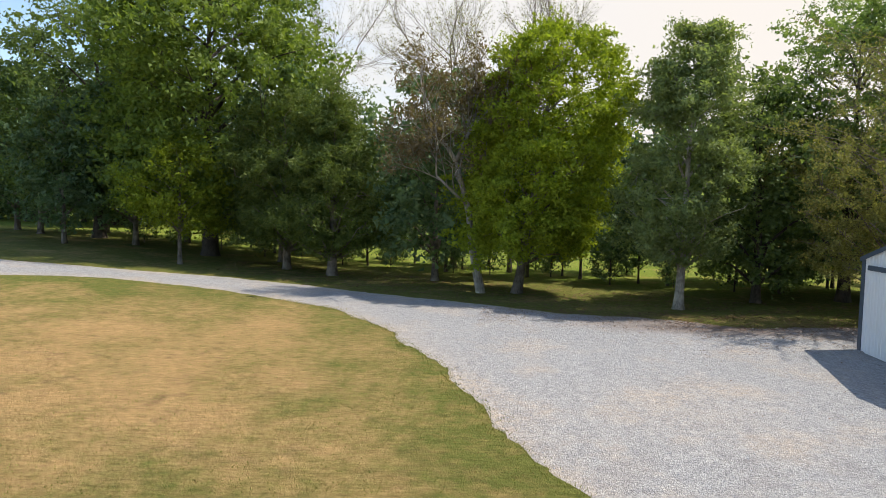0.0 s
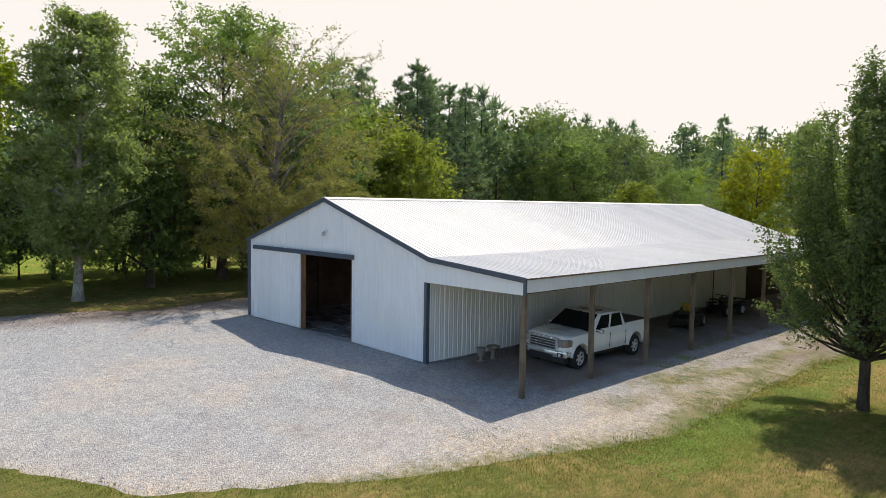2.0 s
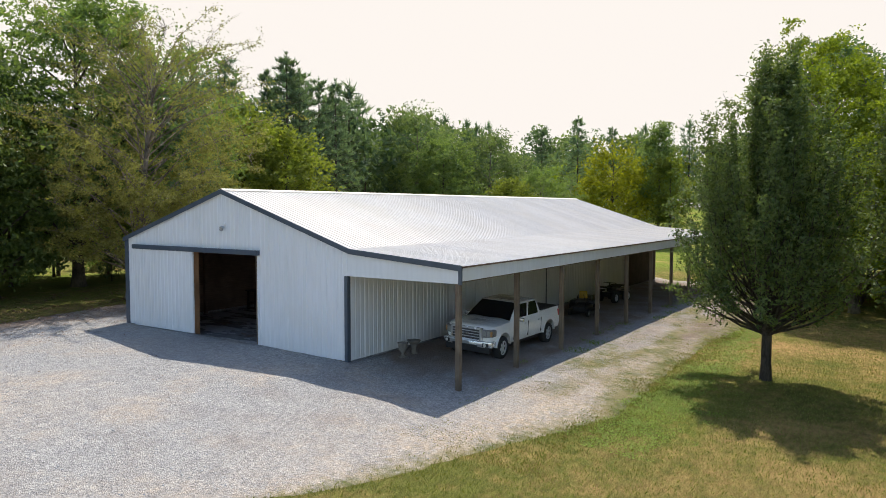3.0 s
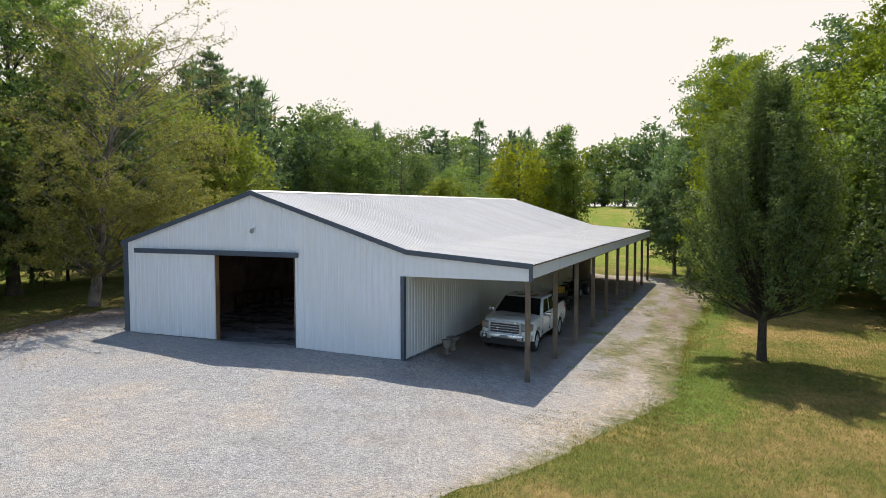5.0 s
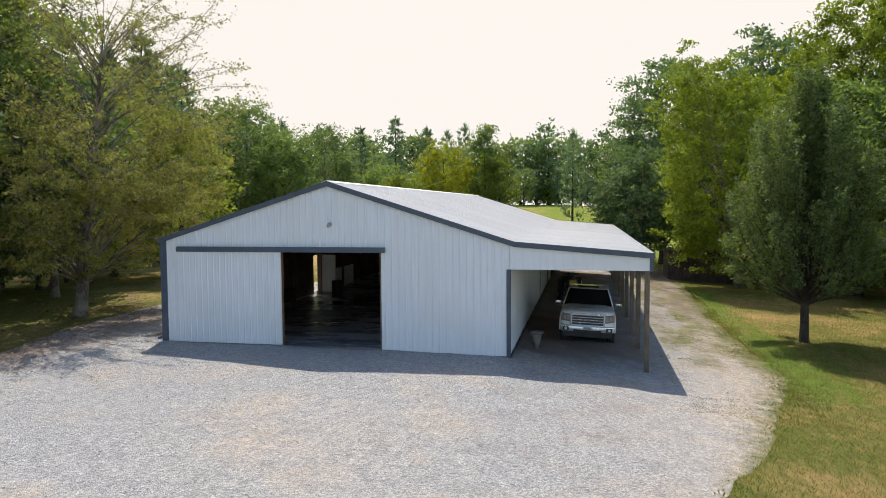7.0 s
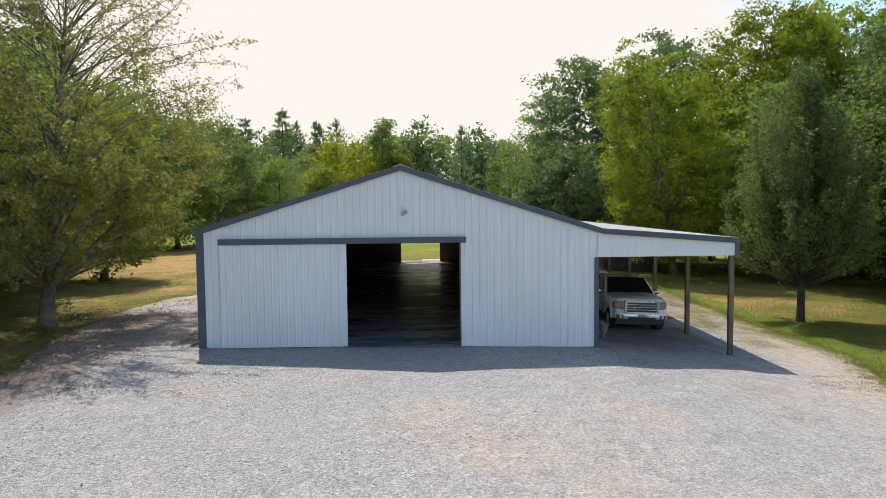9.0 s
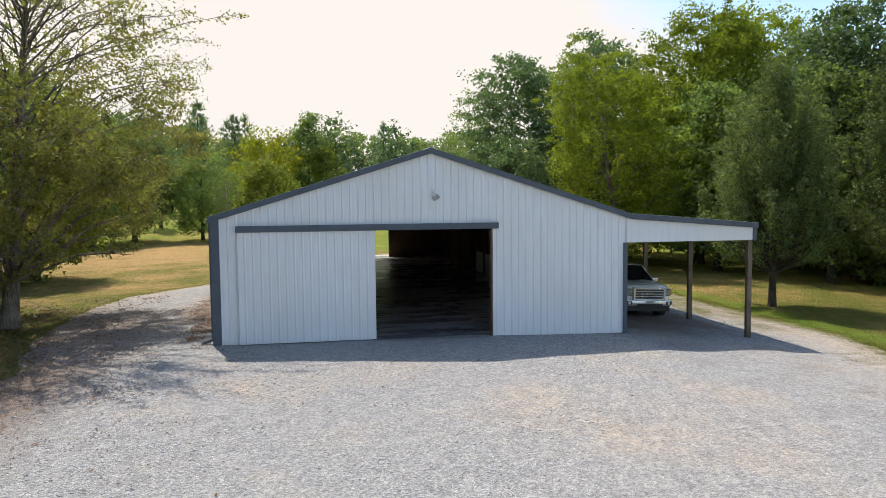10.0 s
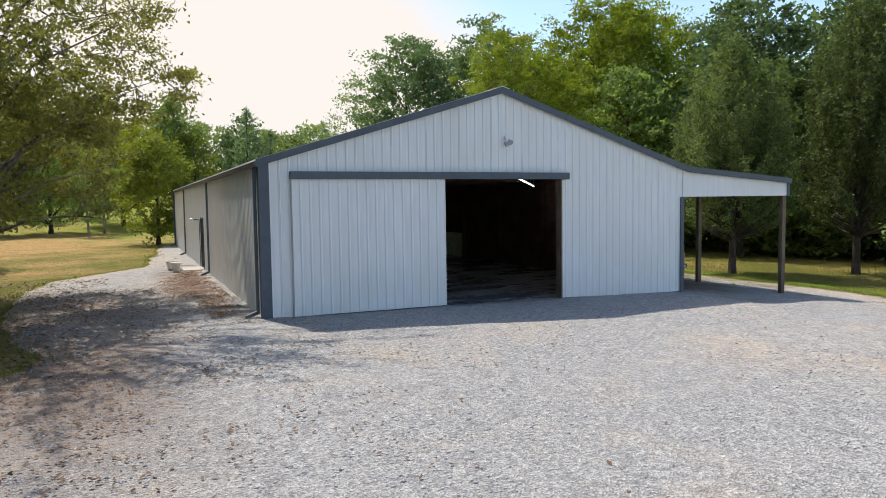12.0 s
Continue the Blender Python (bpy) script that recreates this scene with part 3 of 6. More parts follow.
def roof_columns(a, b):
    """The roof sheet's profile: narrower and taller ribs."""
    out = [(a, 0.0)]
    k = math.floor(a / RIB)
    while k * RIB < b + RIB:
        for d, h in ((-0.028, 0.0), (-0.013, 0.034), (0.013, 0.034), (0.028, 0.0)):
            s = k * RIB + d
            if a + 0.002 < s < b - 0.002:
                out.append((s, h))
        k += 1
    out.append((b, 0.0))
    return sorted(out)


def wall_sheet(a, b, low, high, place, mat, parent, name="wall_panel"):
    """One steel sheet from a to b along the wall; low and high give its ends, place turns (along, out, z) into a point."""
    vs, fs = [], []
    for s, h in rib_columns(a, b):
        vs += [place(s, h, low(s)), place(s, h, high(s))]
    for i in range(len(vs) // 2 - 1):
        fs.append((2 * i, 2 * i + 2, 2 * i + 3, 2 * i + 1))
    return piece(name, mesh_of(name, vs, fs, mat), parent)


def sheets(a, b, breaks, low, high, place, mat, parent):
    """A run of 0.914 m sheets, split where an opening begins or ends."""
    cuts = sorted({a, b, *[c for c in breaks if a < c < b], *[x for x in np.arange(0, 40, 0.9144) if a < x < b]})
    for p, q in zip(cuts, cuts[1:]):
        if q - p > 0.03:
            m = (p + q) / 2
            wall_sheet(p, q, lambda s: low(m), high, place, mat, parent)


barn = thing("barn", "white ribbed-steel pole barn with slate trim and open lean-to", "barn")
DOOR_A, DOOR_B, DOOR_Z = 4.26, 7.86, 3.22
REAR_A, REAR_B, REAR_Z = 4.2, 7.2, 3.2
SIDE_A, SIDE_B, SIDE_Z = 13.85, 14.75, 2.08
T = 0.11
gable = [(0, -0.4), (DOOR_A, -0.4), (DOOR_A, DOOR_Z), (DOOR_B, DOOR_Z), (DOOR_B, -0.4), (WID - 0.02, -0.4), (WID - 0.02, roof_z(WID) - 0.05), (RIDGE_Y, RIDGE_Z - 0.05), (0, roof_z(0) - 0.05)]
front_wall = part("front_wall", prism(gable, 0, 0.03, T), M_FRAME, barn, "wooden framing behind the front sheets")
sheets(0.0, WID, (DOOR_A, DOOR_B), lambda s: DOOR_Z if DOOR_A < s < DOOR_B else (-0.13 if s < DOOR_A else -0.04),
       lambda s: roof_z(s) - 0.01, lambda s, h, z: (0.02 - h, s, z), M_WHITE, front_wall)
rear = [(0, -0.4), (REAR_A, -0.4), (REAR_A, REAR_Z), (REAR_B, REAR_Z), (REAR_B, -0.4), (WID - 0.02, -0.4), (WID - 0.02, roof_z(WID) - 0.05), (RIDGE_Y, RIDGE_Z - 0.05), (0, roof_z(0) - 0.05)]
rear_wall = part("rear_wall", prism(rear, 0, LEN - T, LEN - 0.03), M_FRAME, barn)
sheets(0.0, WID, (REAR_A, REAR_B), lambda s: REAR_Z if REAR_A < s < REAR_B else -0.1,
       lambda s: roof_z(s) - 0.01, lambda s, h, z: (LEN - 0.02 + h, s, z), M_WHITE, rear_wall)
right_wall = part("lean_to_wall", box((T + 0.002, 0.03, -0.4), (LEN - T - 0.002, T, roof_z(0) - 0.06)), M_FRAME, barn)
sheets(0.0, LEN, (), lambda s: -0.14, lambda s: BEND_Z - 0.05, lambda s, h, z: (s, 0.02 - h, z), M_WHITE, right_wall)
bm = box((T + 0.002, WID - T, -0.4), (SIDE_A, WID - 0.03, roof_z(WID) - 0.04))
add_box(bm, (SIDE_B, WID - T, -0.4), (LEN - T - 0.002, WID - 0.03, roof_z(WID) - 0.04))
add_box(bm, (SIDE_A, WID - T, SIDE_Z), (SIDE_B, WID - 0.03, roof_z(WID) - 0.04))
left_wall = part("eave_wall", bm, M_FRAME, barn)
sheets(0.0, LEN, (SIDE_A, SIDE_B), lambda s: SIDE_Z if SIDE_A < s < SIDE_B else -0.05, lambda s: EAVE_Z - 0.09,
       lambda s, h, z: (s, WID - 0.02 + h, z), M_WHITE, left_wall)

# roof: boarding below, ribbed sheets above
EDGE = 0.06
slopes = (("eave_slope", WID + 0.07, RIDGE_Y), ("lean_slope", -0.15, RIDGE_Y), ("porch_slope", LEAN_Y - 0.11, -0.15))
for nm, y0, y1 in slopes:
    z0, z1 = roof_z(y0), roof_z(y1)
    deck = prism([(y0, z0 - 0.045), (y1, z1 - 0.045), (y1, z1), (y0, z0)], 0, -EDGE + 0.02, LEN + EDGE - 0.02)
    deck = part("roof_deck", deck, M_FRAME, barn, "roof boarding under the metal")
    run = math.hypot(y1 - y0, z1 - z0)
    nrm = Vector((0, -(z1 - z0), y1 - y0)).normalized()
    if nrm.z < 0:
        nrm = -nrm
    x = -EDGE
    while x < LEN + EDGE - 0.05:
        xe = min(x + 0.9144, LEN + EDGE)
        vs, fs = [], []
        cols = roof_columns(x, xe)
        for s, h in cols:
            for y, z in ((y0, z0), ((y0 + y1) / 2, (z0 + z1) / 2), (y1, z1)):
                vs.append(Vector((s, y, z)) + nrm * (h + 0.006))
        for i in range(len(cols) - 1):
            for k in (0, 1):
                fs.append((3 * i + k, 3 * i + k + 1, 3 * i + k + 4, 3 * i + k + 3))
        piece("roof_panel", mesh_of("roof_panel", vs, fs, M_ROOF), deck)
        x = xe
cap = prism([(RIDGE_Y - 0.19, roof_z(RIDGE_Y - 0.19) + 0.046), (RIDGE_Y, RIDGE_Z + 0.05), (RIDGE_Y + 0.19, roof_z(RIDGE_Y + 0.19) + 0.046),
             (RIDGE_Y + 0.19, roof_z(RIDGE_Y + 0.19) + 0.054), (RIDGE_Y, RIDGE_Z + 0.06), (RIDGE_Y - 0.19, roof_z(RIDGE_Y - 0.19) + 0.054)], 0, -EDGE, LEN + EDGE)
part("ridge_cap", cap, M_ROOF, barn)
# rake trim at both gables
for xe, s in ((-EDGE, -1), (LEN + EDGE, 1)):
    pts = [(WID + 0.08, roof_z(WID + 0.07)), (RIDGE_Y, RIDGE_Z), (-0.15, BEND_Z), (LEAN_Y - 0.12, roof_z(LEAN_Y - 0.1))]
    for (ya, za), (yb, zb) in zip(pts, pts[1:]):
        bm = prism([(ya, za + 0.035), (yb, zb + 0.035), (yb, zb - 0.135), (ya, za - 0.135)], 0, min(xe, xe + 0.025 * s), max(xe, xe + 0.025 * s))
        part("rake_trim", bm, M_TRIM, barn, "slate-blue metal trim")
    # soffit strip between the trim and the wall
    for (ya, za), (yb, zb) in zip(pts, pts[1:]):
        a, b = (xe + 0.002, 0.0) if s < 0 else (LEN, xe - 0.002)
        part("soffit", prism([(ya, za - 0.05), (yb, zb - 0.05), (yb, zb - 0.075), (ya, za - 0.075)], 0, a, b), M_TRIM, barn)
# corner trims of the front and rear
for xe, s in ((0.0, -1), (LEN, 1)):
    part("corner_trim", box((min(xe, xe + s * 0.03), WID - 0.21, -0.1), (max(xe, xe + s * 0.03), WID + 0.03, EAVE_Z - 0.06), 0.004), M_TRIM, barn, "slate-blue corner trim")
    part("corner_trim", box((min(xe - s * 0.15, xe - s * 0.002), WID + 0.002, -0.1), (max(xe - s * 0.15, xe - s * 0.002), WID + 0.03, EAVE_Z - 0.06), 0.004), M_TRIM, barn)
    part("corner_trim", box((min(xe, xe + s * 0.03), -0.03, -0.2), (max(xe, xe + s * 0.03), 0.10, 2.68), 0.004), M_TRIM, barn, "slate-blue corner trim")
    part("corner_trim", box((min(xe - s * 0.13, xe - s * 0.002), -0.03, -0.2), (max(xe - s * 0.13, xe - s * 0.002), -0.002, 2.68), 0.004), M_TRIM, barn)
    # end panel of the lean-to above head height
    lg = part("lean_to_gable", prism([(-0.002, 2.70), (LEAN_Y + 0.02, 2.70), (LEAN_Y + 0.02, roof_z(LEAN_Y) - 0.05), (-0.15, BEND_Z - 0.05), (-0.002, BEND_Z - 0.05)], 0, min(xe - s * 0.03, xe - s * 0.07), max(xe - s * 0.03, xe - s * 0.07)), M_FRAME, barn)
    xo = (0.0, 0.028) if s < 0 else (LEN - 0.028, LEN)
    part("end_board", prism([(-0.004, 2.68), (LEAN_Y, 2.68), (LEAN_Y, roof_z(LEAN_Y) - 0.02), (-0.15, BEND_Z - 0.02), (-0.004, BEND_Z - 0.02)], 0, *xo), M_WHITE, lg, "smooth white end board")
    part("tip_trim", box((min(xe - s * 0.02, xe + s * 0.03), LEAN_Y - 0.10, 2.66), (max(xe - s * 0.02, xe + s * 0.03), LEAN_Y + 0.02, LEAN_Z - 0.02), 0.004), M_TRIM, barn)
# long fascia of the lean-to, in lengths
x = 0.0
while x < LEN - 0.1:
    xe = min(x + 3.667, LEN)
    part("fascia_board", box((x + 0.004, LEAN_Y - 0.075, 2.76), (xe - 0.004, LEAN_Y - 0.04, LEAN_Z - 0.035), 0.004), M_WHITE, barn, "long white fascia board")
    x = xe
part("header_beam", box((0.02, LEAN_Y - 0.038, 2.72), (LEN, LEAN_Y + 0.0, 3.02)), M_POST, barn)
part("header_beam", box((0.02, LEAN_Y + 0.16, 2.72), (LEN, LEAN_Y + 0.20, 3.02)), M_POST, barn)
# rafters under the lean-to roof
for k in range(28):
    x = 0.25 + k * 1.2
    part("rafter", beam((x, LEAN_Y + 0.18, LEAN_Z - 0.17), (x, 0.0, BEND_Z - 0.17), 0.045, 0.19), M_POST, barn)
# eave gutter and downspouts of the other side
part("gutter", prism([(WID + 0.035, 3.47), (WID + 0.11, 3.47), (WID + 0.13, 3.56), (WID + 0.035, 3.56)], 0, -EDGE, LEN + EDGE), M_TRIM, barn)
for x in (0.28, 11.3, 23.4, LEN - 0.12):
    sp = part("downspout", box((x - 0.05, WID + 0.035, 0.10), (x + 0.05, WID + 0.105, 3.48), 0.012), M_TRIM, barn, "slate-blue downspout")
    part("elbow", beam((x, WID + 0.07, 0.14), (x - 0.05, WID + 0.36, 0.04), 0.10, 0.075), M_TRIM, sp)
# dark boards added on the lean-to wall's far stretch, standing in for a dark opening
far_boards = part("board_wall", box((26.6, -0.035, -0.5), (32.8, -0.012, 3.05)), M_SHADE, right_wall, "dark brown boards standing in for a dark opening")
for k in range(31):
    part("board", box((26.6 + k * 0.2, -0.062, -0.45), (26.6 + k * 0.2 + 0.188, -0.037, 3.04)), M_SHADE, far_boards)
for x in (14.95, 22.1):
    part("joint_trim", box((x, -0.03, -0.15), (x + 0.07, -0.004, 3.0)), M_TRIM, right_wall, "slate joint strip")
# posts
for k in range(10):
    x = 0.10 + k * 3.655
    zb = float(ground_z(x, LEAN_Y + 0.1))
    part("post", box((x - 0.07, LEAN_Y + 0.005, zb - 0.3), (x + 0.07, LEAN_Y + 0.155, 2.99), 0.008), M_POST, barn, "weathered square timber post")
# sliding door on its rail
rail = part("door_rail", box((-0.16, 4.10, 3.19), (-0.02, 11.66, 3.37), 0.012), M_TRIM, barn, "slate-blue sliding-door track cover")
door = part("sliding_door", box((-0.085, 7.80, 0.03), (-0.05, 11.60, 3.20)), M_FRAME, barn, "white ribbed-steel sliding door, slid open")
cuts = [7.80, 8.75, 9.70, 10.65, 11.60]
for a, b in zip(cuts, cuts[1:]):
    wall_sheet(a, b, lambda s: 0.02, lambda s: 3.20, lambda s, h, z: (-0.09 - h, s, z), M_WHITE, door)
part("edge_trim", box((-0.10, 7.775, 0.02), (-0.045, 7.80, 3.2)), M_WHITE, door)
part("edge_trim", box((-0.10, 11.60, 0.02), (-0.045, 11.625, 3.2)), M_WHITE, door)
for y in (DOOR_A, DOOR_B):
    s = 1 if y == DOOR_A else -1
    part("door_jamb", box((-0.03 if s > 0 else -0.03, min(y, y + s * 0.04), -0.1), (0.22, max(y, y + s * 0.04), DOOR_Z - 0.002)), M_JAMB if s < 0 else M_POST, barn, "bare brown timber jamb")
part("jamb_trim", box((-0.012, DOOR_A - 0.09, -0.12), (0.018, DOOR_A - 0.002, DOOR_Z - 0.04), 0.004), M_WHITE, barn)
part("threshold", box((-0.14, DOOR_A - 0.02, -0.4), (0.24, DOOR_B + 0.02, -0.075), 0.015), M_CONCRETE, barn, "worn concrete threshold")
# small flood lamp in the gable
lamp_p = part("gable_lamp", turned([(0.055, 0.0), (0.06, -0.03), (0.04, -0.05)], (-0.002, 5.98, 4.28), 16, 0), M_WHITE, barn, "small white security lamp")
bm = turned([(0.02, 0.0), (0.045, 0.03), (0.075, 0.12), (0.07, 0.125)], (0, 0, 0), 16)
bmesh.ops.transform(bm, matrix=pose(-0.10, 5.95, 4.20, 0, -125, 0), verts=bm.verts)
part("lamp_head", bm, plain("lamp_head_grey", (0.42, 0.42, 0.43), 0.4), lamp_p)
bm = turned([(0.02, 0.0), (0.045, 0.03), (0.075, 0.12), (0.07, 0.125)], (0, 0, 0), 16)
bmesh.ops.transform(bm, matrix=pose(-0.08, 6.06, 4.16, 25, -140, 0), verts=bm.verts)
part("lamp_head", bm, plain("lamp_head_grey", (0.42, 0.42, 0.43), 0.4), lamp_p)
# side door, its frame and a bracket lamp
part("side_door", box((14.78, WID - T - 0.92, -0.05), (14.825, WID - T - 0.02, 2.06), 0.004), M_WHITE, barn, "white side door standing open inwards")
for x in (SIDE_A - 0.05, SIDE_B):
    part("side_door_frame", box((x, WID - T, -0.05), (x + 0.05, WID + 0.03, SIDE_Z + 0.05)), M_TRIM, barn)
bl = part("bracket_lamp", beam((15.1, WID, 2.02), (15.1, WID + 0.34, 2.06), 0.03, 0.03), M_TRIM, barn, "bracket lamp beside the side door")
part("shade", turned([(0.03, 0.06), (0.09, 0.02), (0.11, -0.06), (0.10, -0.06)], (15.1, WID + 0.36, 2.04), 14), M_WHITE, bl)
part("conduit", box((15.07, WID + 0.02, 0.0), (15.12, WID + 0.05, 2.0)), M_TRIM, bl)

floor = tagged(part("floor", box((0.24, 0.02, -0.5), (LEN - 0.02, WID - 0.03, -0.07)), M_SLAB, None), "smooth grey concrete barn floor", "floor", kind="structure")

# inside: frame posts, trusses and a strip lamp
for k in range(10):
    x = 0.12 + T + k * 3.6
    for y in (T + 0.09, WID - T - 0.09):
        part("inner_post", box((x - 0.07, y - 0.07, -0.08), (x + 0.07, y + 0.07, roof_z(y) - 0.06)), M_FRAME, barn)
    part("truss", beam((x + 0.1, T + 0.03, 3.42), (x + 0.1, WID - T - 0.03, 3.42), 0.05, 0.14), M_FRAME, barn)
    for a, b in ((RIDGE_Y, 3.3), (RIDGE_Y, 8.9)):
        part("truss_web", beam((x + 0.1, a, RIDGE_Z - 0.2), (x + 0.1, b, 3.45), 0.04, 0.09), M_FRAME, barn)
for k in range(7):
    z = 0.35 + k * 0.45
    part("girt", box((T + 0.2, WID - T - 0.045, z), (13.5, WID - T - 0.003, z + 0.09)), M_FRAME, barn)
M_TUBE, tn, tl, tb = material("lamp_tube")
tb.inputs["Emission Color"].default_value = (0.95, 0.97, 1.0, 1)
tb.inputs["Emission Strength"].default_value = 4.0
lampfit = thing("strip_light", "lit white fluorescent strip light under the barn roof", "strip light", group="strip lights in the barn")
lampfit.matrix_basis = pose(2.02, 4.30, 3.228, 0, 0.45, -34.4)
part("housing", box((-2.05, -0.03, 0.018), (2.05, 0.03, 0.05), 0.008), M_WHITE, lampfit)
for x in (-1.9, -0.2, 0.2, 1.9):
    part("hanger", beam((x, 0, 0.05), (x, 0, 0.26), 0.012, 0.012, (1, 0, 0)), M_BARE, lampfit)
part("tube", turned([(0.017, -2.03), (0.017, 2.03)], (0, 0, 0), 10, 0), M_TUBE, lampfit)
copy_thing(lampfit, pose(5.42, 1.97, 3.195, 0, 0.45, -34.4))



# ---- trees ----
def tube(vs, fs, pts, radii, sides):
    base = len(vs)
    ref = Vector((0.31, 0.95, 0.05))
    for i, (p, r) in enumerate(zip(pts, radii)):
        d = (pts[min(i + 1, len(pts) - 1)] - pts[max(i - 1, 0)])
        d = Vector(d).normalized()
        u = d.cross(ref)
        if u.length < 0.05:
            u = d.cross(Vector((1, 0, 0)))
        u.normalize()
        w = d.cross(u)
        for k in range(sides):
            a = 2 * math.pi * k / sides
            vs.append(Vector(p) + (u * math.cos(a) + w * math.sin(a)) * r)
    for i in range(len(pts) - 1):
        for k in range(sides):
            a, b = base + i * sides + k, base + i * sides + (k + 1) % sides
            fs.append((a, b, b + sides, a + sides))
    fs.append(tuple(base + (len(pts) - 1) * sides + k for k in range(sides)))


def crown_width(shape, u):
    if shape == "round":
        return max(0.0, 1 - abs(2 * u - 0.85) ** 2.2 / 1.38) ** 0.5
    if shape == "oval":
        return max(0.0, math.sin(math.pi * min(1.0, (u * 0.90 + 0.06)) ** 0.72)) ** 0.62
    if shape == "spire":
        return (0.55 + 0.45 * u / 0.28) if u < 0.28 else max(0.12, 1 - 0.78 * ((u - 0.28) / 0.72) ** 2.2)
    if shape == "cone":
        return (1 - u) ** 0.75 * min(1.0, 0.35 + u * 4)
    if shape == "spread":
        return max(0.0, 1 - abs(2 * u - 0.8) ** 2.4 / 1.9) * (0.75 + 0.25 * min(1, u * 3))
    return max(0.0, math.sin(math.pi * (0.12 + 0.86 * u))) ** 0.6


def tree_meshes(name, seed, H, bole, R, shape, limbs, clumps, leaves, leaf, puff, trunk_r, bark, foliage, lean=(0.0, 0.0), twigs=60, hollow=0.45, rise=0.9, gaps=0.0, spires=0, bough=0.34, fill=0.45, crop=0.86, corners=3, limb=1.0, thin=0.0, sprays=0, shoot=1.0):
    """Trunk with limbs, and a crown of many single leaves gathered in clumps round the limb ends."""
    rnd = random.Random(seed)
    rs = np.random.RandomState(seed)
    vs, fs = [], []
    top = H * crop
    phase = [rnd.uniform(0, 6.28) for _ in range(4)]

    def axis(z):
        t = z / H
        return Vector((lean[0] * t + 0.012 * H * math.sin(phase[0] + 3.1 * t) * t, lean[1] * t + 0.012 * H * math.sin(phase[1] + 2.6 * t) * t, z))
    zs = [0, 0.02, 0.06, 0.13, 0.22, 0.33, 0.45, 0.58, 0.72, 0.86, 1.0]
    tube(vs, fs, [axis(z * top) + Vector((0, 0, -0.25 if z == 0 else 0)) for z in zs],
         [trunk_r * (1.65 if z == 0 else 1.25 if z == 0.02 else 1.05 if z == 0.06 else (1 - z) ** 0.85 + 0.03) for z in zs], 9)
    z_low = bole * 0.85
    lobes = [(rnd.uniform(0, 6.28), rnd.uniform(0.1, 0.95), rnd.uniform(-0.32, 0.30)) for _ in range(14)]

    def reach(u, az):
        r = crown_width(shape, u)
        k = 1.0
        for a, c, s in lobes:
            da = (az - a + math.pi) % (2 * math.pi) - math.pi
            k += s * math.exp(-(da / 0.7) ** 2 - ((u - c) / 0.16) ** 2)
        return R * r * k
    limb_pts = []
    for i in range(limbs):
        u = (i + rnd.uniform(0.2, 0.8)) / limbs
        az = i * 2.39996 + rnd.uniform(-0.4, 0.4)
        z_tip = bole + (H - bole) * (u * 0.97)
        z_from = max(bole * 0.75, z_tip - rise * (0.25 + 0.5 * (1 - u)) * R - 0.3)
        z_from = min(z_from, top * 0.95)
        a = axis(z_from)
        rr = reach(u, az) * rnd.uniform(0.72, 0.95)
        b = axis(z_tip) + Vector((math.cos(az) * rr, math.sin(az) * rr, 0))
        m = a.lerp(b, 0.5) + Vector((rnd.uniform(-0.2, 0.2), rnd.uniform(-0.2, 0.2), 0.12 * (b - a).length * (1 if shape != "cone" else -0.4)))
        pts = [a.lerp(m, 0.0), a.lerp(m, 0.5) + Vector((0, 0, 0.02)), m, m.lerp(b, 0.5) + Vector((rnd.uniform(-0.15, 0.15), rnd.uniform(-0.15, 0.15), 0.06)), b]
        r0 = limb * trunk_r * (0.42 * (1 - z_from / H) + 0.10)
        tube(vs, fs, pts, [r0, r0 * 0.75, r0 * 0.5, r0 * 0.3, r0 * 0.10], 5)
        limb_pts += pts[2:] + [m.lerp(b, 0.25), m.lerp(b, 0.75), pts[1].lerp(m, 0.5)]
    boughs = []
    guard = 0
    want = max(18, clumps // 8)
    loose = int(clumps * fill)
    while len(boughs) < want + loose and guard < (want + loose) * 60:
        guard += 1
        u = rnd.random()
        az = rnd.uniform(0, 2 * math.pi)
        if rnd.random() > crown_width(shape, u) + 0.10:
            continue
        f = hollow + (1 - hollow) * rnd.random() ** 0.5
        z = z_low + (H - z_low) * (0.03 + 0.95 * u)
        r = reach(u, az) * f * 0.92
        p = axis(z) + Vector((math.cos(az) * r, math.sin(az) * r, 0))
        if gaps and noise.noise(p * (2.2 / R) + Vector((seed, 0, 0))) < gaps - 0.5:
            continue
        boughs.append((p, rnd.uniform(0.6, 1.25) * bough * R))
    cl = [p for p, s in boughs[want:]]
    boughs = boughs[:want]
    for i in range(clumps - len(cl)):
        p, s = boughs[i % len(boughs)]
        d = Vector((rnd.gauss(0, 1), rnd.gauss(0, 1), rnd.gauss(0, 0.6)))
        d = d * min(1.0, 1.45 / max(0.01, d.length))
        cl.append(p + d * s * 0.6)
    for i in range(spires):
        az, r = rnd.uniform(0, 2 * math.pi), R * rnd.uniform(0.08, 0.5)
        z_top = H * (1.02 - 0.24 * (r / R) + rnd.uniform(-0.03, 0.03))
        for k in range(9):
            q = axis(z_top - k * 0.36) + Vector((math.cos(az) * r, math.sin(az) * r, 0)) * (1 - 0.01 * k)
            cl += [q + Vector((rnd.uniform(-1, 1), rnd.uniform(-1, 1), 0)) * (0.05 + 0.03 * k)]
    if thin:
        lp = np.array([tuple(q) for q in limb_pts])
        cl = [p for p in cl if np.min(np.linalg.norm(lp - np.array(tuple(p)), axis=1)) < 0.95]
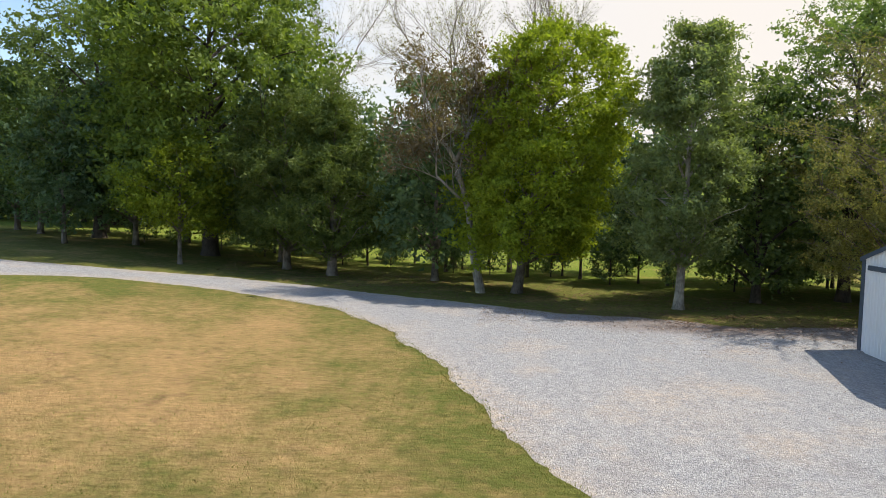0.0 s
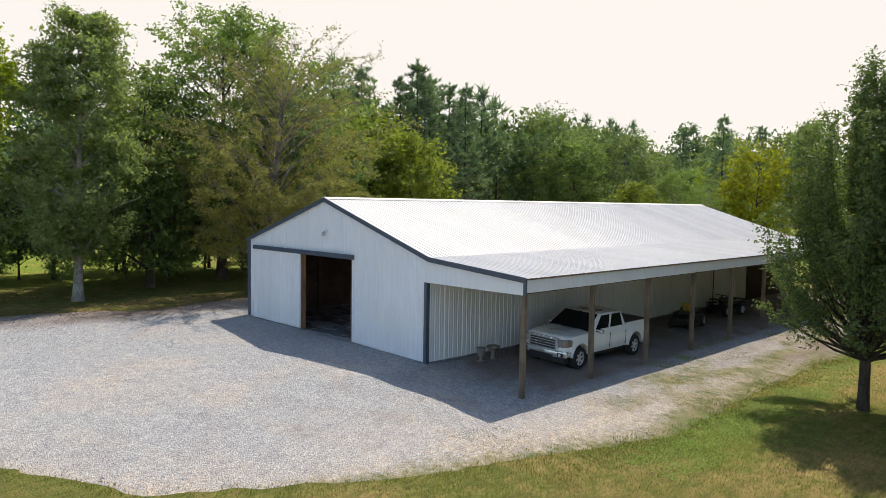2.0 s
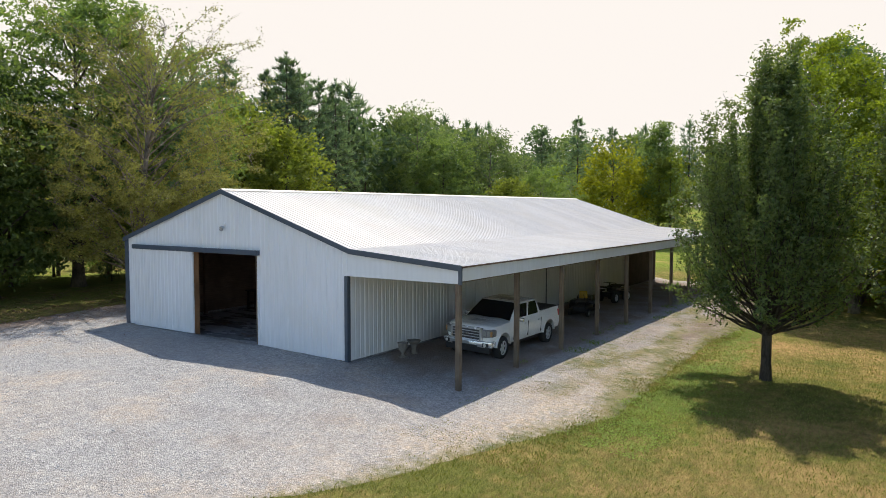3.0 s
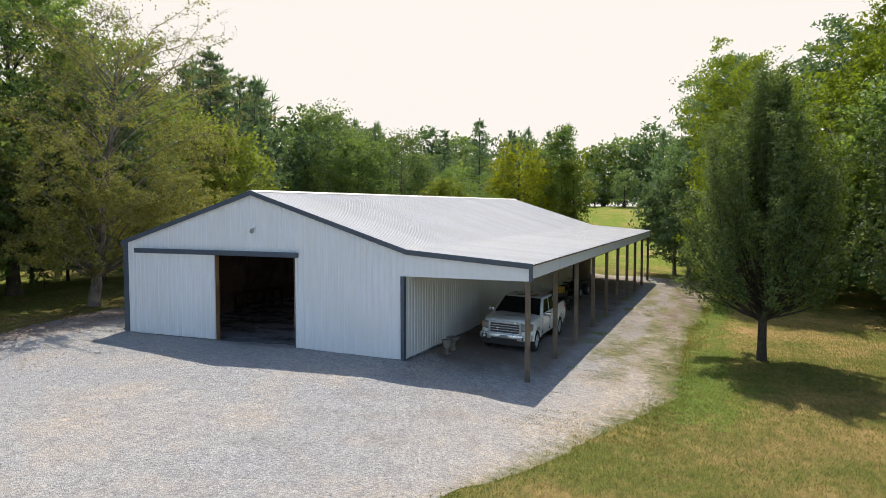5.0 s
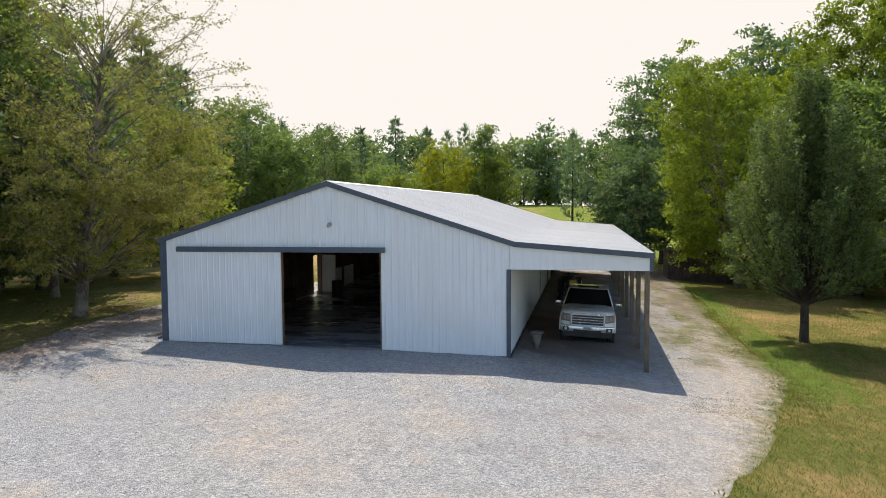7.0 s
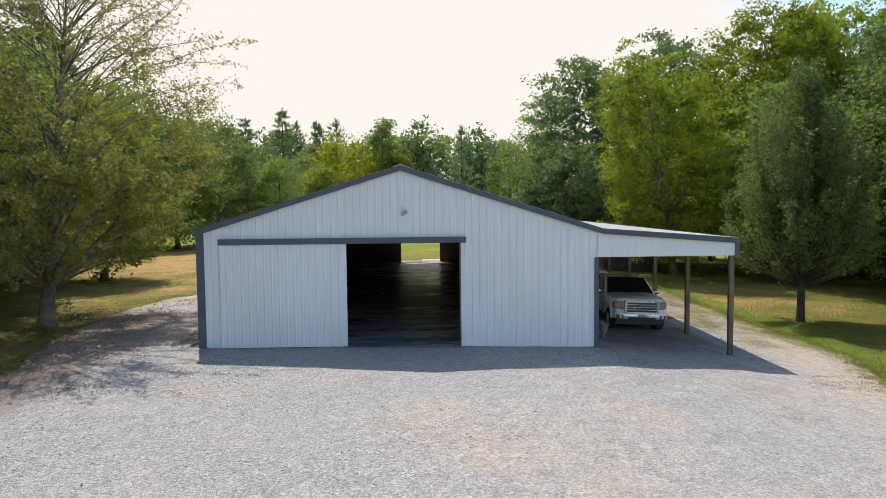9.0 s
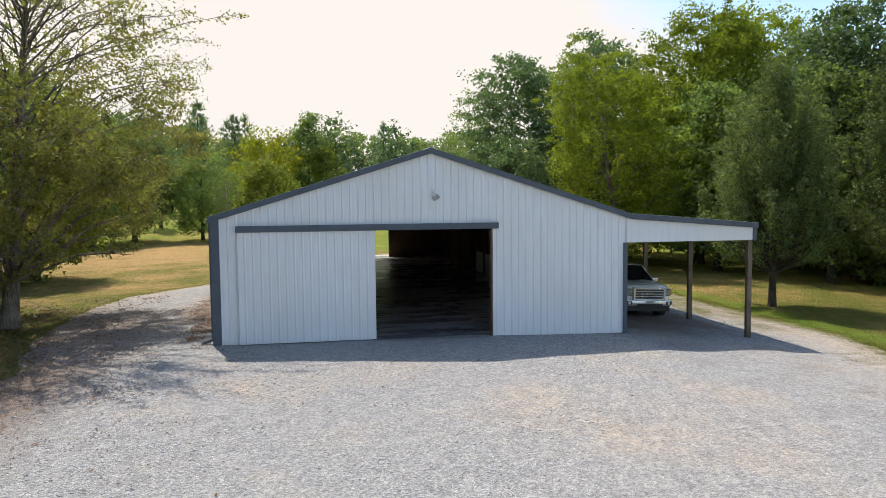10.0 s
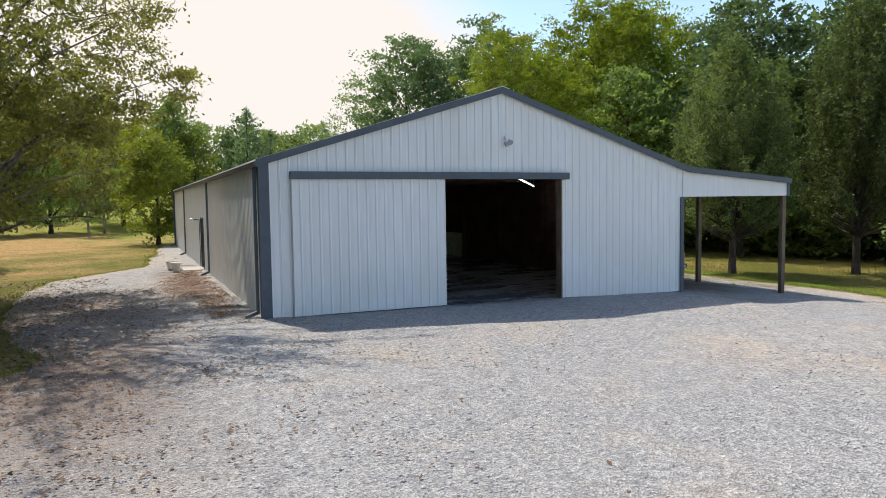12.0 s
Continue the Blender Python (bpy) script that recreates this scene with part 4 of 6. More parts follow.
    for p in cl[:twigs]:
        q = min(limb_pts, key=lambda s: (s - p).length_squared)
        m = q.lerp(p, 0.5) + Vector((rnd.uniform(-0.12, 0.12), rnd.uniform(-0.12, 0.12), rnd.uniform(0, 0.15)))
        r0 = trunk_r * 0.075
        tube(vs, fs, [q, m, p], [r0, r0 * 0.65, r0 * 0.25], 3)
    # long arching shoots beyond the crown, with single leaves along their side twigs
    shoots = []
    for i in range(sprays):
        az, u = i * 2.39996 + rnd.uniform(-0.3, 0.3), rnd.uniform(0.50, 0.86)
        a = axis(u * top)
        length = shoot * R * rnd.uniform(0.85, 1.22) * (1.25 - 0.55 * u)
        out = Vector((math.cos(az), math.sin(az), 0))
        lift, pts = rnd.uniform(0.55, 0.95), [a]
        for k in range(7):
            step_out = (out * math.cos(lift) + Vector((rnd.uniform(-0.16, 0.16), rnd.uniform(-0.16, 0.16), math.sin(lift) + rnd.uniform(-0.1, 0.1)))) * (length / 7)
            pts.append(pts[-1] + step_out)
            lift -= 0.085
        r0 = trunk_r * 0.16
        tube(vs, fs, pts, [r0 * (1 - 0.92 * k / 7) for k in range(8)], 4)
        for k in range(26):
            f = 7 * (0.30 + 0.70 * (k + rnd.random()) / 26)
            j = min(6, int(f))
            b = pts[j].lerp(pts[j + 1], f - j)
            d = Vector((rnd.uniform(-1, 1), rnd.uniform(-1, 1), rnd.uniform(-0.45, 0.6))) + out * 0.5
            e = b + d.normalized() * rnd.uniform(0.25, 0.85)
            tube(vs, fs, [b, b.lerp(e, 0.5) + Vector((0, 0, 0.04)), e], [r0 * 0.16, r0 * 0.12, r0 * 0.05], 3)
            shoots += [b.lerp(e, rnd.random()) + Vector((rnd.gauss(0, 0.07), rnd.gauss(0, 0.07), rnd.gauss(0, 0.07))) for _ in range(9)]
    trunk = mesh_of(name + "_trunk", vs, fs, bark, True)
    c = np.array([tuple(p) for p in cl])
    w = 1 - thin * np.clip(2.3 * (c[:, 2] - bole) / (H - bole) - 0.45, 0, 1)
    k = rs.choice(len(c), leaves, p=w / w.sum())
    size = puff * rs.uniform(0.55, 1.6, len(c))[k]
    d = rs.normal(size=(leaves, 3))
    d /= np.maximum(1e-6, np.linalg.norm(d, axis=1))[:, None]
    way = c - np.array([tuple(axis(z)) for z in c[:, 2]])
    way = way / np.maximum(0.3, np.linalg.norm(way, axis=1))[:, None] * 0.9 + np.array([0, 0, 0.25]) + rs.normal(size=way.shape) * 0.45
    way /= np.linalg.norm(way, axis=1)[:, None]
    pos = c[k] + way[k] * (rs.uniform(-0.9, 1.15, leaves) * size)[:, None] + rs.normal(size=(leaves, 3)) * (size * 0.34)[:, None] * np.array([1, 1, 0.62])
    if shoots:
        pos[:len(shoots)] = np.array([tuple(p) for p in shoots])[:leaves]
    nrm = d * 0.55 + rs.normal(size=(leaves, 3)) * 0.70 + np.array([0, 0, 0.55])
    a = np.cross(nrm, rs.normal(size=(leaves, 3)))
    a /= np.maximum(1e-6, np.linalg.norm(a, axis=1))[:, None]
    b = np.cross(nrm, a)
    b /= np.maximum(1e-6, np.linalg.norm(b, axis=1))[:, None]
    s = rs.uniform(0.65, 1.35, leaves)[:, None]
    a = a * s * leaf[0] / 2
    b = b * s * leaf[1] / 2
    if corners == 4:
        lv = np.stack([pos - a, pos - b + a * 0.15, pos + a, pos + b + a * 0.15], 1).reshape(-1, 3)
    else:
        lv = np.stack([pos - a * 0.9 - b * 0.5, pos + a * 1.1, pos - a * 0.5 + b * 1.2], 1).reshape(-1, 3)
    return trunk, leaf_mesh(name + "_crown", lv, foliage, corners)


def leaf_mesh(name, lv, mat, k=4):
    """Leaves of k corners each from a flat array of corners."""
    n = len(lv) // k
    me = bpy.data.meshes.new(name)
    me.vertices.add(k * n)
    me.vertices.foreach_set("co", lv.astype(np.float32).ravel())
    me.loops.add(k * n)
    me.loops.foreach_set("vertex_index", np.arange(k * n, dtype=np.int32))
    me.polygons.add(n)
    me.polygons.foreach_set("loop_start", np.arange(0, k * n, k, dtype=np.int32))
    me.materials.append(mat)
    me.update(calc_edges=True)
    return me


def upright_meshes(name, seed, H, z_low, R, limbs, leaf, trunk_r, bark, foliage, per_shoot=10):
    """An upright ornamental tree: limbs that fork low and sweep up, set all along with short leafy shoots."""
    rnd = random.Random(seed)
    rs = np.random.RandomState(seed)
    vs, fs, seats = [], [], []
    tube(vs, fs, [Vector((0, 0, z)) for z in (-0.25, 0.08, 0.6, z_low, z_low + 1.6, H * 0.55, H * 0.8)], [trunk_r * k for k in (1.5, 1.2, 1.0, 0.95, 0.75, 0.4, 0.12)], 9)
    lobes = [(rnd.uniform(0, 6.28), rnd.uniform(0.0, 1.0), rnd.uniform(-0.25, 0.16)) for _ in range(12)]
    for i in range(limbs):
        u = 0.09 + 0.93 * ((i + rnd.random()) / limbs) ** 0.85
        az = i * 2.39996 + rnd.uniform(-0.3, 0.3)
        k = 1.0
        for a, c, h in lobes:
            k += h * math.exp(-(((az - a + math.pi) % (2 * math.pi) - math.pi) / 0.6) ** 2 - ((u - c) / 0.2) ** 2)
        r = R * crown_width("spire", min(1.0, u)) * k * rnd.uniform(0.55, 1.0) * (1.0 if u < 0.85 else rnd.uniform(0.4, 1.0))
        z_end = z_low + (H - z_low) * u * rnd.uniform(0.96, 1.03)
        z_from = min(z_low * 0.85 + rnd.uniform(0.0, 0.30) * (z_end - z_low), H * 0.6)
        out = Vector((math.cos(az), math.sin(az), 0))
        a, b = Vector((0, 0, z_from)), out * r + Vector((0, 0, z_end))
        m = out * r * rnd.uniform(0.80, 1.0) + Vector((0, 0, z_from + 0.42 * (z_end - z_from)))
        n = max(5, int((b - a).length / 0.34))
        pts = [a * (1 - t) ** 2 + m * 2 * t * (1 - t) + b * t * t + Vector((rnd.gauss(0, 0.03), rnd.gauss(0, 0.03), 0)) for t in (q / n for q in range(n + 1))]
        r0 = trunk_r * 0.34 * (1 - 0.6 * u)
        tube(vs, fs, pts, [r0 * (1 - 0.93 * q / n) for q in range(n + 1)], 4)
        for q in range(1, n + 1):
            f = q / n
            if f < (0.30 if u > 0.3 else 0.5) or (f < 0.5 and rnd.random() < 0.45):
                continue
            for _ in range(5):
                d = out * rnd.uniform(-0.2, 0.9) + Vector((rnd.gauss(0, 0.55), rnd.gauss(0, 0.55), rnd.uniform(0.1, 1.1) - (0.7 if u < 0.3 else 0.0)))
                seats.append((pts[q], d.normalized() * rnd.uniform(0.22, 0.60)))
    for p, d in seats[::3]:
        tube(vs, fs, [p, p + d * 0.5, p + d], [0.010, 0.007, 0.003], 3)
    n = len(seats) * per_shoot
    p = np.repeat(np.array([tuple(q) for q, _ in seats]), per_shoot, 0)
    d = np.repeat(np.array([tuple(q) for _, q in seats]), per_shoot, 0)
    pos = p + d * rs.uniform(0.1, 1.1, n)[:, None] + rs.normal(size=(n, 3)) * 0.075
    nrm = rs.normal(size=(n, 3)) * 0.7 + np.array([0, 0, 0.45]) + d * 0.4
    a = np.cross(nrm, rs.normal(size=(n, 3)))
    a /= np.maximum(1e-6, np.linalg.norm(a, axis=1))[:, None]
    b = np.cross(nrm, a)
    b /= np.maximum(1e-6, np.linalg.norm(b, axis=1))[:, None]
    k = rs.uniform(0.65, 1.35, n)[:, None]
    a, b = a * k * leaf[0] / 2, b * k * leaf[1] / 2
    lv = np.stack([pos - a * 0.9 - b * 0.5, pos + a * 1.1, pos - a * 0.5 + b * 1.2], 1).reshape(-1, 3)
    return mesh_of(name + "_trunk", vs, fs, bark, True), leaf_mesh(name + "_crown", lv, foliage, 3)


def pine_meshes(name, seed, H, bole, R, bark, foliage, needles=24, size=0.42, dense=1.0):
    """A pine: whorls of boughs that turn up at their ends, each set with upright brushes of needles."""
    rnd = random.Random(seed)
    rs = np.random.RandomState(seed)
    vs, fs, tips = [], [], []
    bend = rnd.uniform(-0.02, 0.02) * H
    axis = lambda z: Vector((bend * (z / H) ** 2, -0.6 * bend * (z / H) ** 2, z))
    zs = [0, 0.05, 0.2, 0.4, 0.6, 0.8, 0.97]
    tube(vs, fs, [axis(z * H) + Vector((0, 0, -0.2 if z == 0 else 0)) for z in zs], [0.26 * (1.3 if z == 0 else 1 - 0.93 * z) for z in zs], 8)
    z = bole
    while z < H - 0.5:
        u = (z - bole) / (H - bole)
        wide = R * (0.62 + 0.38 * min(1.0, u / 0.3)) * (1 - max(0.0, u - 0.35) / 0.65 * 0.80)
        turn = rnd.uniform(0, 6.28)
        for k in range(rnd.choice((3, 4, 4, 5))):
            az = turn + k * 1.4 + rnd.uniform(-0.35, 0.35)
            length = wide * rnd.uniform(0.45, 1.2)
            out, side = Vector((math.cos(az), math.sin(az), 0)), Vector((-math.sin(az), math.cos(az), 0))
            a = axis(z + rnd.uniform(-0.25, 0.25))
            pts = [a, a + out * length * 0.45 + Vector((0, 0, 0.10 * length)), a + out * length * 0.8 + Vector((0, 0, 0.16 * length)), a + out * length + Vector((0, 0, 0.34 * length))]
            tube(vs, fs, pts, [0.05 * (1.2 - u), 0.035 * (1.2 - u), 0.022, 0.008], 4)
            tips.append((pts[3], out))
            for _ in range(int(dense * (3 + length * 2.2))):
                f = rnd.uniform(0.35, 1.0)
                b = a.lerp(pts[2], f) + side * rnd.uniform(-0.42, 0.42) * length * (1.15 - 0.6 * f) + Vector((0, 0, rnd.uniform(0.0, 0.35)))
                tips.append((b, (out + side * rnd.uniform(-0.6, 0.6)).normalized()))
        z += rnd.uniform(0.55, 0.85) / dense ** 0.6
    for k in range(7):
        tips.append((axis(H - 0.28 * k) + Vector((rnd.uniform(-0.1, 0.1), rnd.uniform(-0.1, 0.1), 0)) * k, Vector((0, 0, 1))))
    n = len(tips) * needles
    c = np.repeat(np.array([tuple(p) for p, _ in tips]), needles, 0)
    o = np.repeat(np.array([tuple(q) for _, q in tips]), needles, 0)
    d = o * 0.45 + np.array([0, 0, 0.75]) + rs.normal(size=(n, 3)) * 0.55
    d /= np.linalg.norm(d, axis=1)[:, None]
    b = np.cross(d, rs.normal(size=(n, 3)))
    b /= np.linalg.norm(b, axis=1)[:, None]
    s = size * rs.uniform(0.6, 1.25, n)[:, None]
    c = c + d * s * rs.uniform(-0.25, 0.35, n)[:, None]
    lv = np.stack([c - b * s * 0.085, c + b * s * 0.085, c + d * s], 1).reshape(-1, 3)
    return mesh_of(name + "_trunk", vs, fs, bark, True), leaf_mesh(name + "_crown", lv, foliage, 3)


def bare_meshes(name, seed, H, bole, spread, levels, bark, foliage, lean=(0.0, 0.0), radius=0.3, leaves=3, leaf=0.13):
    """A leafless tree: a trunk that forks again and again down to fine twigs, with a few leaves left at the ends."""
    rnd = random.Random(seed)
    rs = np.random.RandomState(seed)
    vs, fs, ends = [], [], []

    def grow(p, d, length, r, level):
        pts = [p]
        for k in range(3):
            d = (d + Vector((rnd.gauss(0, 0.10), rnd.gauss(0, 0.10), rnd.gauss(0.05, 0.06)))).normalized()
            pts.append(pts[-1] + d * length / 3)
        tube(vs, fs, pts, [r, r * 0.85, r * 0.7, r * (0.55 if level else 0.15)], 6 if level > levels - 2 else 3)
        if level == 0:
            ends.extend(pts[1:])
            return
        for k in range(4 if level < levels else 5):
            f = (0.45, 0.68, 0.86, 1.0, 1.0)[k]
            j = min(2, int(f * 3))
            q = pts[j].lerp(pts[j + 1], f * 3 - j)
            az, tilt = rnd.uniform(0, 6.28), rnd.uniform(0.35, 0.85) * spread * (0.45 if k == 3 else 1.0)
            u = d.cross(Vector((math.cos(az), math.sin(az), 0.31))).normalized()
            grow(q, (d * math.cos(tilt) + u * math.sin(tilt)).normalized(), length * rnd.uniform(0.55, 0.80), r * (0.62 if k > 2 else 0.45), level - 1)
    root = Vector((0, 0, -0.25))
    fork = Vector((lean[0] * bole / H, lean[1] * bole / H, bole))
    tube(vs, fs, [root, root.lerp(fork, 0.06), root.lerp(fork, 0.5), fork], [radius * 1.5, radius * 1.1, radius * 0.95, radius * 0.85], 9)
    grow(fork, (Vector((lean[0], lean[1], H)) - Vector((0, 0, 0))).normalized(), (H - bole) * 0.42, radius * 0.85, levels)
    e = np.repeat(np.array([tuple(p) for p in ends]), leaves, 0)
    n = len(e)
    c = e + rs.normal(size=(n, 3)) * 0.16
    a, b = rs.normal(size=(n, 3)) * leaf * 0.6, rs.normal(size=(n, 3)) * leaf * 0.45
    lv = np.stack([c - a, c + b, c + a], 1).reshape(-1, 3)
    return mesh_of(name + "_trunk", vs, fs, bark, True), leaf_mesh(name + "_crown", lv, foliage, 3)


def tree(name, label, at, meshes, turn=0.0, size=1.0, group="", tall=1.0):
    z = float(ground_z(at[0], at[1]))
    ob = thing(name, label, "tree", (at[0], at[1], z), group, turn=turn)
    ob.scale = (size, size, size * tall)
    piece("trunk", meshes[0], ob)
    piece("crown", meshes[1], ob)
    return ob


# near trees, each with its own shape
tree("pear_tree", "dark green upright ornamental pear tree on the lawn", (8.8, -11.22),
     upright_meshes("pear", 3, 10.9, 1.75, 3.5, 150, (0.115, 0.080), 0.17, M_BARK_DARK, L_PEAR, 11))
tree("pear_tree", "dark green ornamental pear tree at the lawn's far edge", (6.8, -17.2),
     upright_meshes("pear_b", 4, 13.0, 2.0, 3.7, 120, (0.135, 0.095), 0.18, M_BARK_DARK, L_PEAR, 8))
tree("poplar_tree", "tall thinning olive-green tree with pale trunk beside the gravel", (4.7, 19.5),
     tree_meshes("autumn", 11, 15.4, 1.9, 7.2, "spread", 72, 2300, 80000, (0.112, 0.086), 0.42, 0.25, M_BARK, L_AUTUMN, lean=(1.9, -0.6), twigs=1000, hollow=0.15, gaps=0.42, fill=0.60, limb=0.55, thin=0.93, sprays=32, shoot=1.16))
tree("ash_tree", "slender green tree with pale trunk at the gravel's edge", (-4.6, 21.9),
     tree_meshes("ash", 12, 15.0, 2.8, 3.7, "oval", 26, 640, 62000, (0.20, 0.12), 0.50, 0.24, M_BARK_PALE, L_ASH, lean=(0.5, 0.0), twigs=260, hollow=0.3, gaps=0.38, fill=0.55, sprays=16))
tree("mulberry_tree", "broad tree with bright yellow-green crown", (-13.1, 26.4),
     tree_meshes("mulberry", 13, 16.2, 2.2, 5.1, "round", 28, 1200, 92000, (0.215, 0.16), 0.55, 0.28, M_BARK, L_YELLOW, lean=(2.3, 0.0), twigs=160, hollow=0.5, gaps=0.0, fill=0.8))
tree("bare_tree", "half-bare grey-brown tree with leaning pale trunk", (-15.2, 25.9),
     bare_meshes("bare", 14, 11.6, 2.4, 1.3, 5, M_BARK_PALE, L_RUST, lean=(-2.6, -0.6), radius=0.22, leaves=3, leaf=0.11), 0, 1.27)
tree("cedar_tree", "dark green cedar with low sweeping boughs", (-25.8, 31.6),
     tree_meshes("cedar", 15, 13.5, 1.6, 4.8, "cone", 34, 640, 58000, (0.32, 0.08), 0.62, 0.32, M_BARK, L_CEDAR, twigs=120, hollow=0.3, fill=0.6))
tree("cedar_tree", "dark green cedar with bright tips beside the drive", (-29.6, 33.4),
     tree_meshes("cedar_b", 16, 12.5, 1.6, 5.0, "round", 26, 640, 58000, (0.32, 0.085), 0.68, 0.27, M_BARK, L_CEDAR, twigs=90, fill=0.6))
tree("hackberry_tree", "very tall spreading dark green tree by the drive", (-37.5, 38.4),
     tree_meshes("hackberry", 17, 26.0, 3.4, 9.5, "round", 34, 1000, 68000, (0.40, 0.28), 1.05, 0.55, M_BARK_DARK, L_BROAD, twigs=120, hollow=0.25, fill=0.7))
tree("hackberry_tree", "tall dark green tree at the row's end", (-51.5, 46.0),
     tree_meshes("hackberry_b", 18, 22.0, 3.0, 9.0, "round", 28, 480, 28000, (0.40, 0.27), 1.05, 0.5, M_BARK_DARK, L_MID, twigs=60))
tree("young_tree", "bushy young tree with yellow-green leaves", (-36.6, 31.2),
     tree_meshes("young", 19, 8.4, 2.8, 3.1, "round", 16, 200, 16000, (0.22, 0.16), 0.65, 0.16, M_BARK, L_YELLOW, twigs=40))
tree("oak_tree", "tall dark green oak behind the row", (6.3, 27.5),
     tree_meshes("oak", 20, 18.2, 3.0, 6.4, "oval", 30, 520, 44000, (0.24, 0.18), 0.72, 0.34, M_BARK_DARK, L_MID, twigs=200, gaps=0.36))
shade = tree_meshes("shade", 39, 13.0, 2.0, 4.2, "round", 18, 330, 8000, (0.38, 0.27), 0.75, 0.2, M_BARK, L_DARK, twigs=50, gaps=0.2)
for x, y, turn, size in ((-18.6, 31.5, 150, 1.12), (-31.5, 38.0, 300, 1.2), (10.4, 25.6, 40, 0.95), (-45.5, 41.5, 110, 1.2), (-50.0, 38.5, 200, 0.95), (-58.0, 47.0, 20, 1.25), (-64.0, 52.0, 160, 1.3), (-55.0, 53.0, 260, 1.4)):
    tree("tree", "shaded dark green tree filling the row", (x, y), shade, turn, size)
tall_bare = bare_meshes("tall_bare", 21, 23.0, 7.0, 0.85, 5, M_BARK, L_AUTUMN, radius=0.20, leaves=1, leaf=0.09)
tree("bare_tree", "tall leafless pale grey tree behind the cedars", (-29.5, 44.0), tall_bare, 40)
tree("bare_tree", "tall leafless pale grey tree behind the row", (-18.0, 41.0), tall_bare, 170, 0.95)
tree("bare_tree", "tall leafless pale grey tree behind the mulberry", (-13.5, 39.0), tall_bare, 260, 0.97)
tree("bare_tree", "tall leafless tree behind the big tree", (-44.0, 48.0), tall_bare, 100, 1.08)
locust = tree_meshes("locust", 22, 20.8, 2.5, 7.0, "round", 30, 700, 60000, (0.275, 0.19), 0.80, 0.34, M_BARK_DARK, L_LOCUST, twigs=70, fill=0.6)
tree("locust_tree", "tall yellow-green tree behind the pear", (33.0, -21.5), locust, 0, 1.0)
light = tree_meshes("light", 23, 16.0, 1.5, 5.0, "oval", 26, 560, 54000, (0.19, 0.135), 0.60, 0.24, M_BARK, L_LOCUST, lean=(-0.8, 2.6), twigs=140, gaps=0.26, fill=0.6)
tree("locust_tree", "pale yellow-green tree by the drive's end", (28.6, -12.7), light, 0, 1.0)
dark_big = tree_meshes("dark_big", 24, 19.4, 2.2, 5.2, "round", 16, 420, 25000, (0.32, 0.24), 0.9, 0.34, M_BARK_DARK, L_DARK, twigs=20, fill=0.6)
mid_big = tree_meshes("mid_big", 25, 15.8, 1.6, 5.2, "round", 16, 400, 17000, (0.33, 0.25), 0.9, 0.3, M_BARK_DARK, L_MID, twigs=20, fill=0.6)
pale_big = tree_meshes("pale_big", 34, 16.4, 1.8, 5.0, "oval", 18, 400, 18000, (0.32, 0.235), 0.9, 0.3, M_BARK, L_FAR_HAZE, twigs=40, gaps=0.2, fill=0.6)
slim_mid = tree_meshes("slim_mid", 41, 14.2, 3.0, 2.1, "oval", 18, 220, 7000, (0.30, 0.22), 0.7, 0.2, M_BARK_DARK, L_MID, twigs=60, gaps=0.2)
slim_yel = tree_meshes("slim_yel", 42, 11.0, 2.0, 1.9, "oval", 14, 160, 5000, (0.30, 0.22), 0.7, 0.16, M_BARK_DARK, L_OLIVE, twigs=40)
gold = tree_meshes("gold", 26, 11.8, 1.6, 4.8, "spread", 18, 300, 11000, (0.34, 0.26), 0.9, 0.24, M_BARK_DARK, L_GOLD, twigs=40)
yel_mid = tree_meshes("yel_mid", 27, 13.4, 1.2, 4.4, "round", 16, 300, 13000, (0.36, 0.28), 0.95, 0.26, M_BARK_DARK, L_OLIVE, twigs=20)
far_mid = tree_meshes("far_mid", 35, 16.0, 0.2, 5.8, "round", 6, 190, 2100, (0.78, 0.60), 1.2, 0.3, M_BARK_DARK, L_FAR_HAZE, twigs=0, fill=0.7, crop=0.7)
far_dark = tree_meshes("far_dark", 36, 17.0, 0.2, 5.6, "oval", 6, 170, 2100, (0.78, 0.60), 1.3, 0.3, M_BARK_DARK, L_DARK, twigs=0, fill=0.7, crop=0.7)
far_yel = tree_meshes("far_yel", 37, 13.5, 0.2, 5.2, "round", 6, 150, 2100, (0.78, 0.58), 1.2, 0.3, M_BARK_DARK, L_YELLOW, twigs=0, fill=0.7, crop=0.7)
far_pine = pine_meshes("far_pine", 38, 19.0, 1.6, 3.6, M_BARK_DARK, L_PINE, 10, 1.05, 0.4)
thin = tree_meshes("thin", 28, 16.6, 3.0, 3.4, "oval", 26, 220, 5200, (0.26, 0.18), 0.9, 0.2, M_BARK_PALE, L_MID, twigs=200, gaps=0.3)
pine = pine_meshes("pine", 29, 19.0, 2.6, 3.3, M_BARK_DARK, L_PINE)
pine_b = pine_meshes("pine_b", 33, 18.2, 3.4, 2.9, M_BARK_DARK, L_PINE)
sapling = tree_meshes("sapling", 30, 9.0, 1.6, 2.1, "oval", 12, 140, 2000, (0.38, 0.27), 0.55, 0.09, M_BARK_DARK, L_DARK, twigs=30)
under = tree_meshes("under", 40, 3.4, 0.5, 1.6, "oval", 10, 80, 2200, (0.20, 0.14), 0.5, 0.05, M_BARK_DARK, L_DARK, twigs=50, gaps=0.25)
bush = tree_meshes("bush", 31, 3.2, 0.3, 2.0, "round", 8, 90, 1800, (0.30, 0.20), 0.5, 0.06, M_BARK_DARK, L_MID, twigs=20)

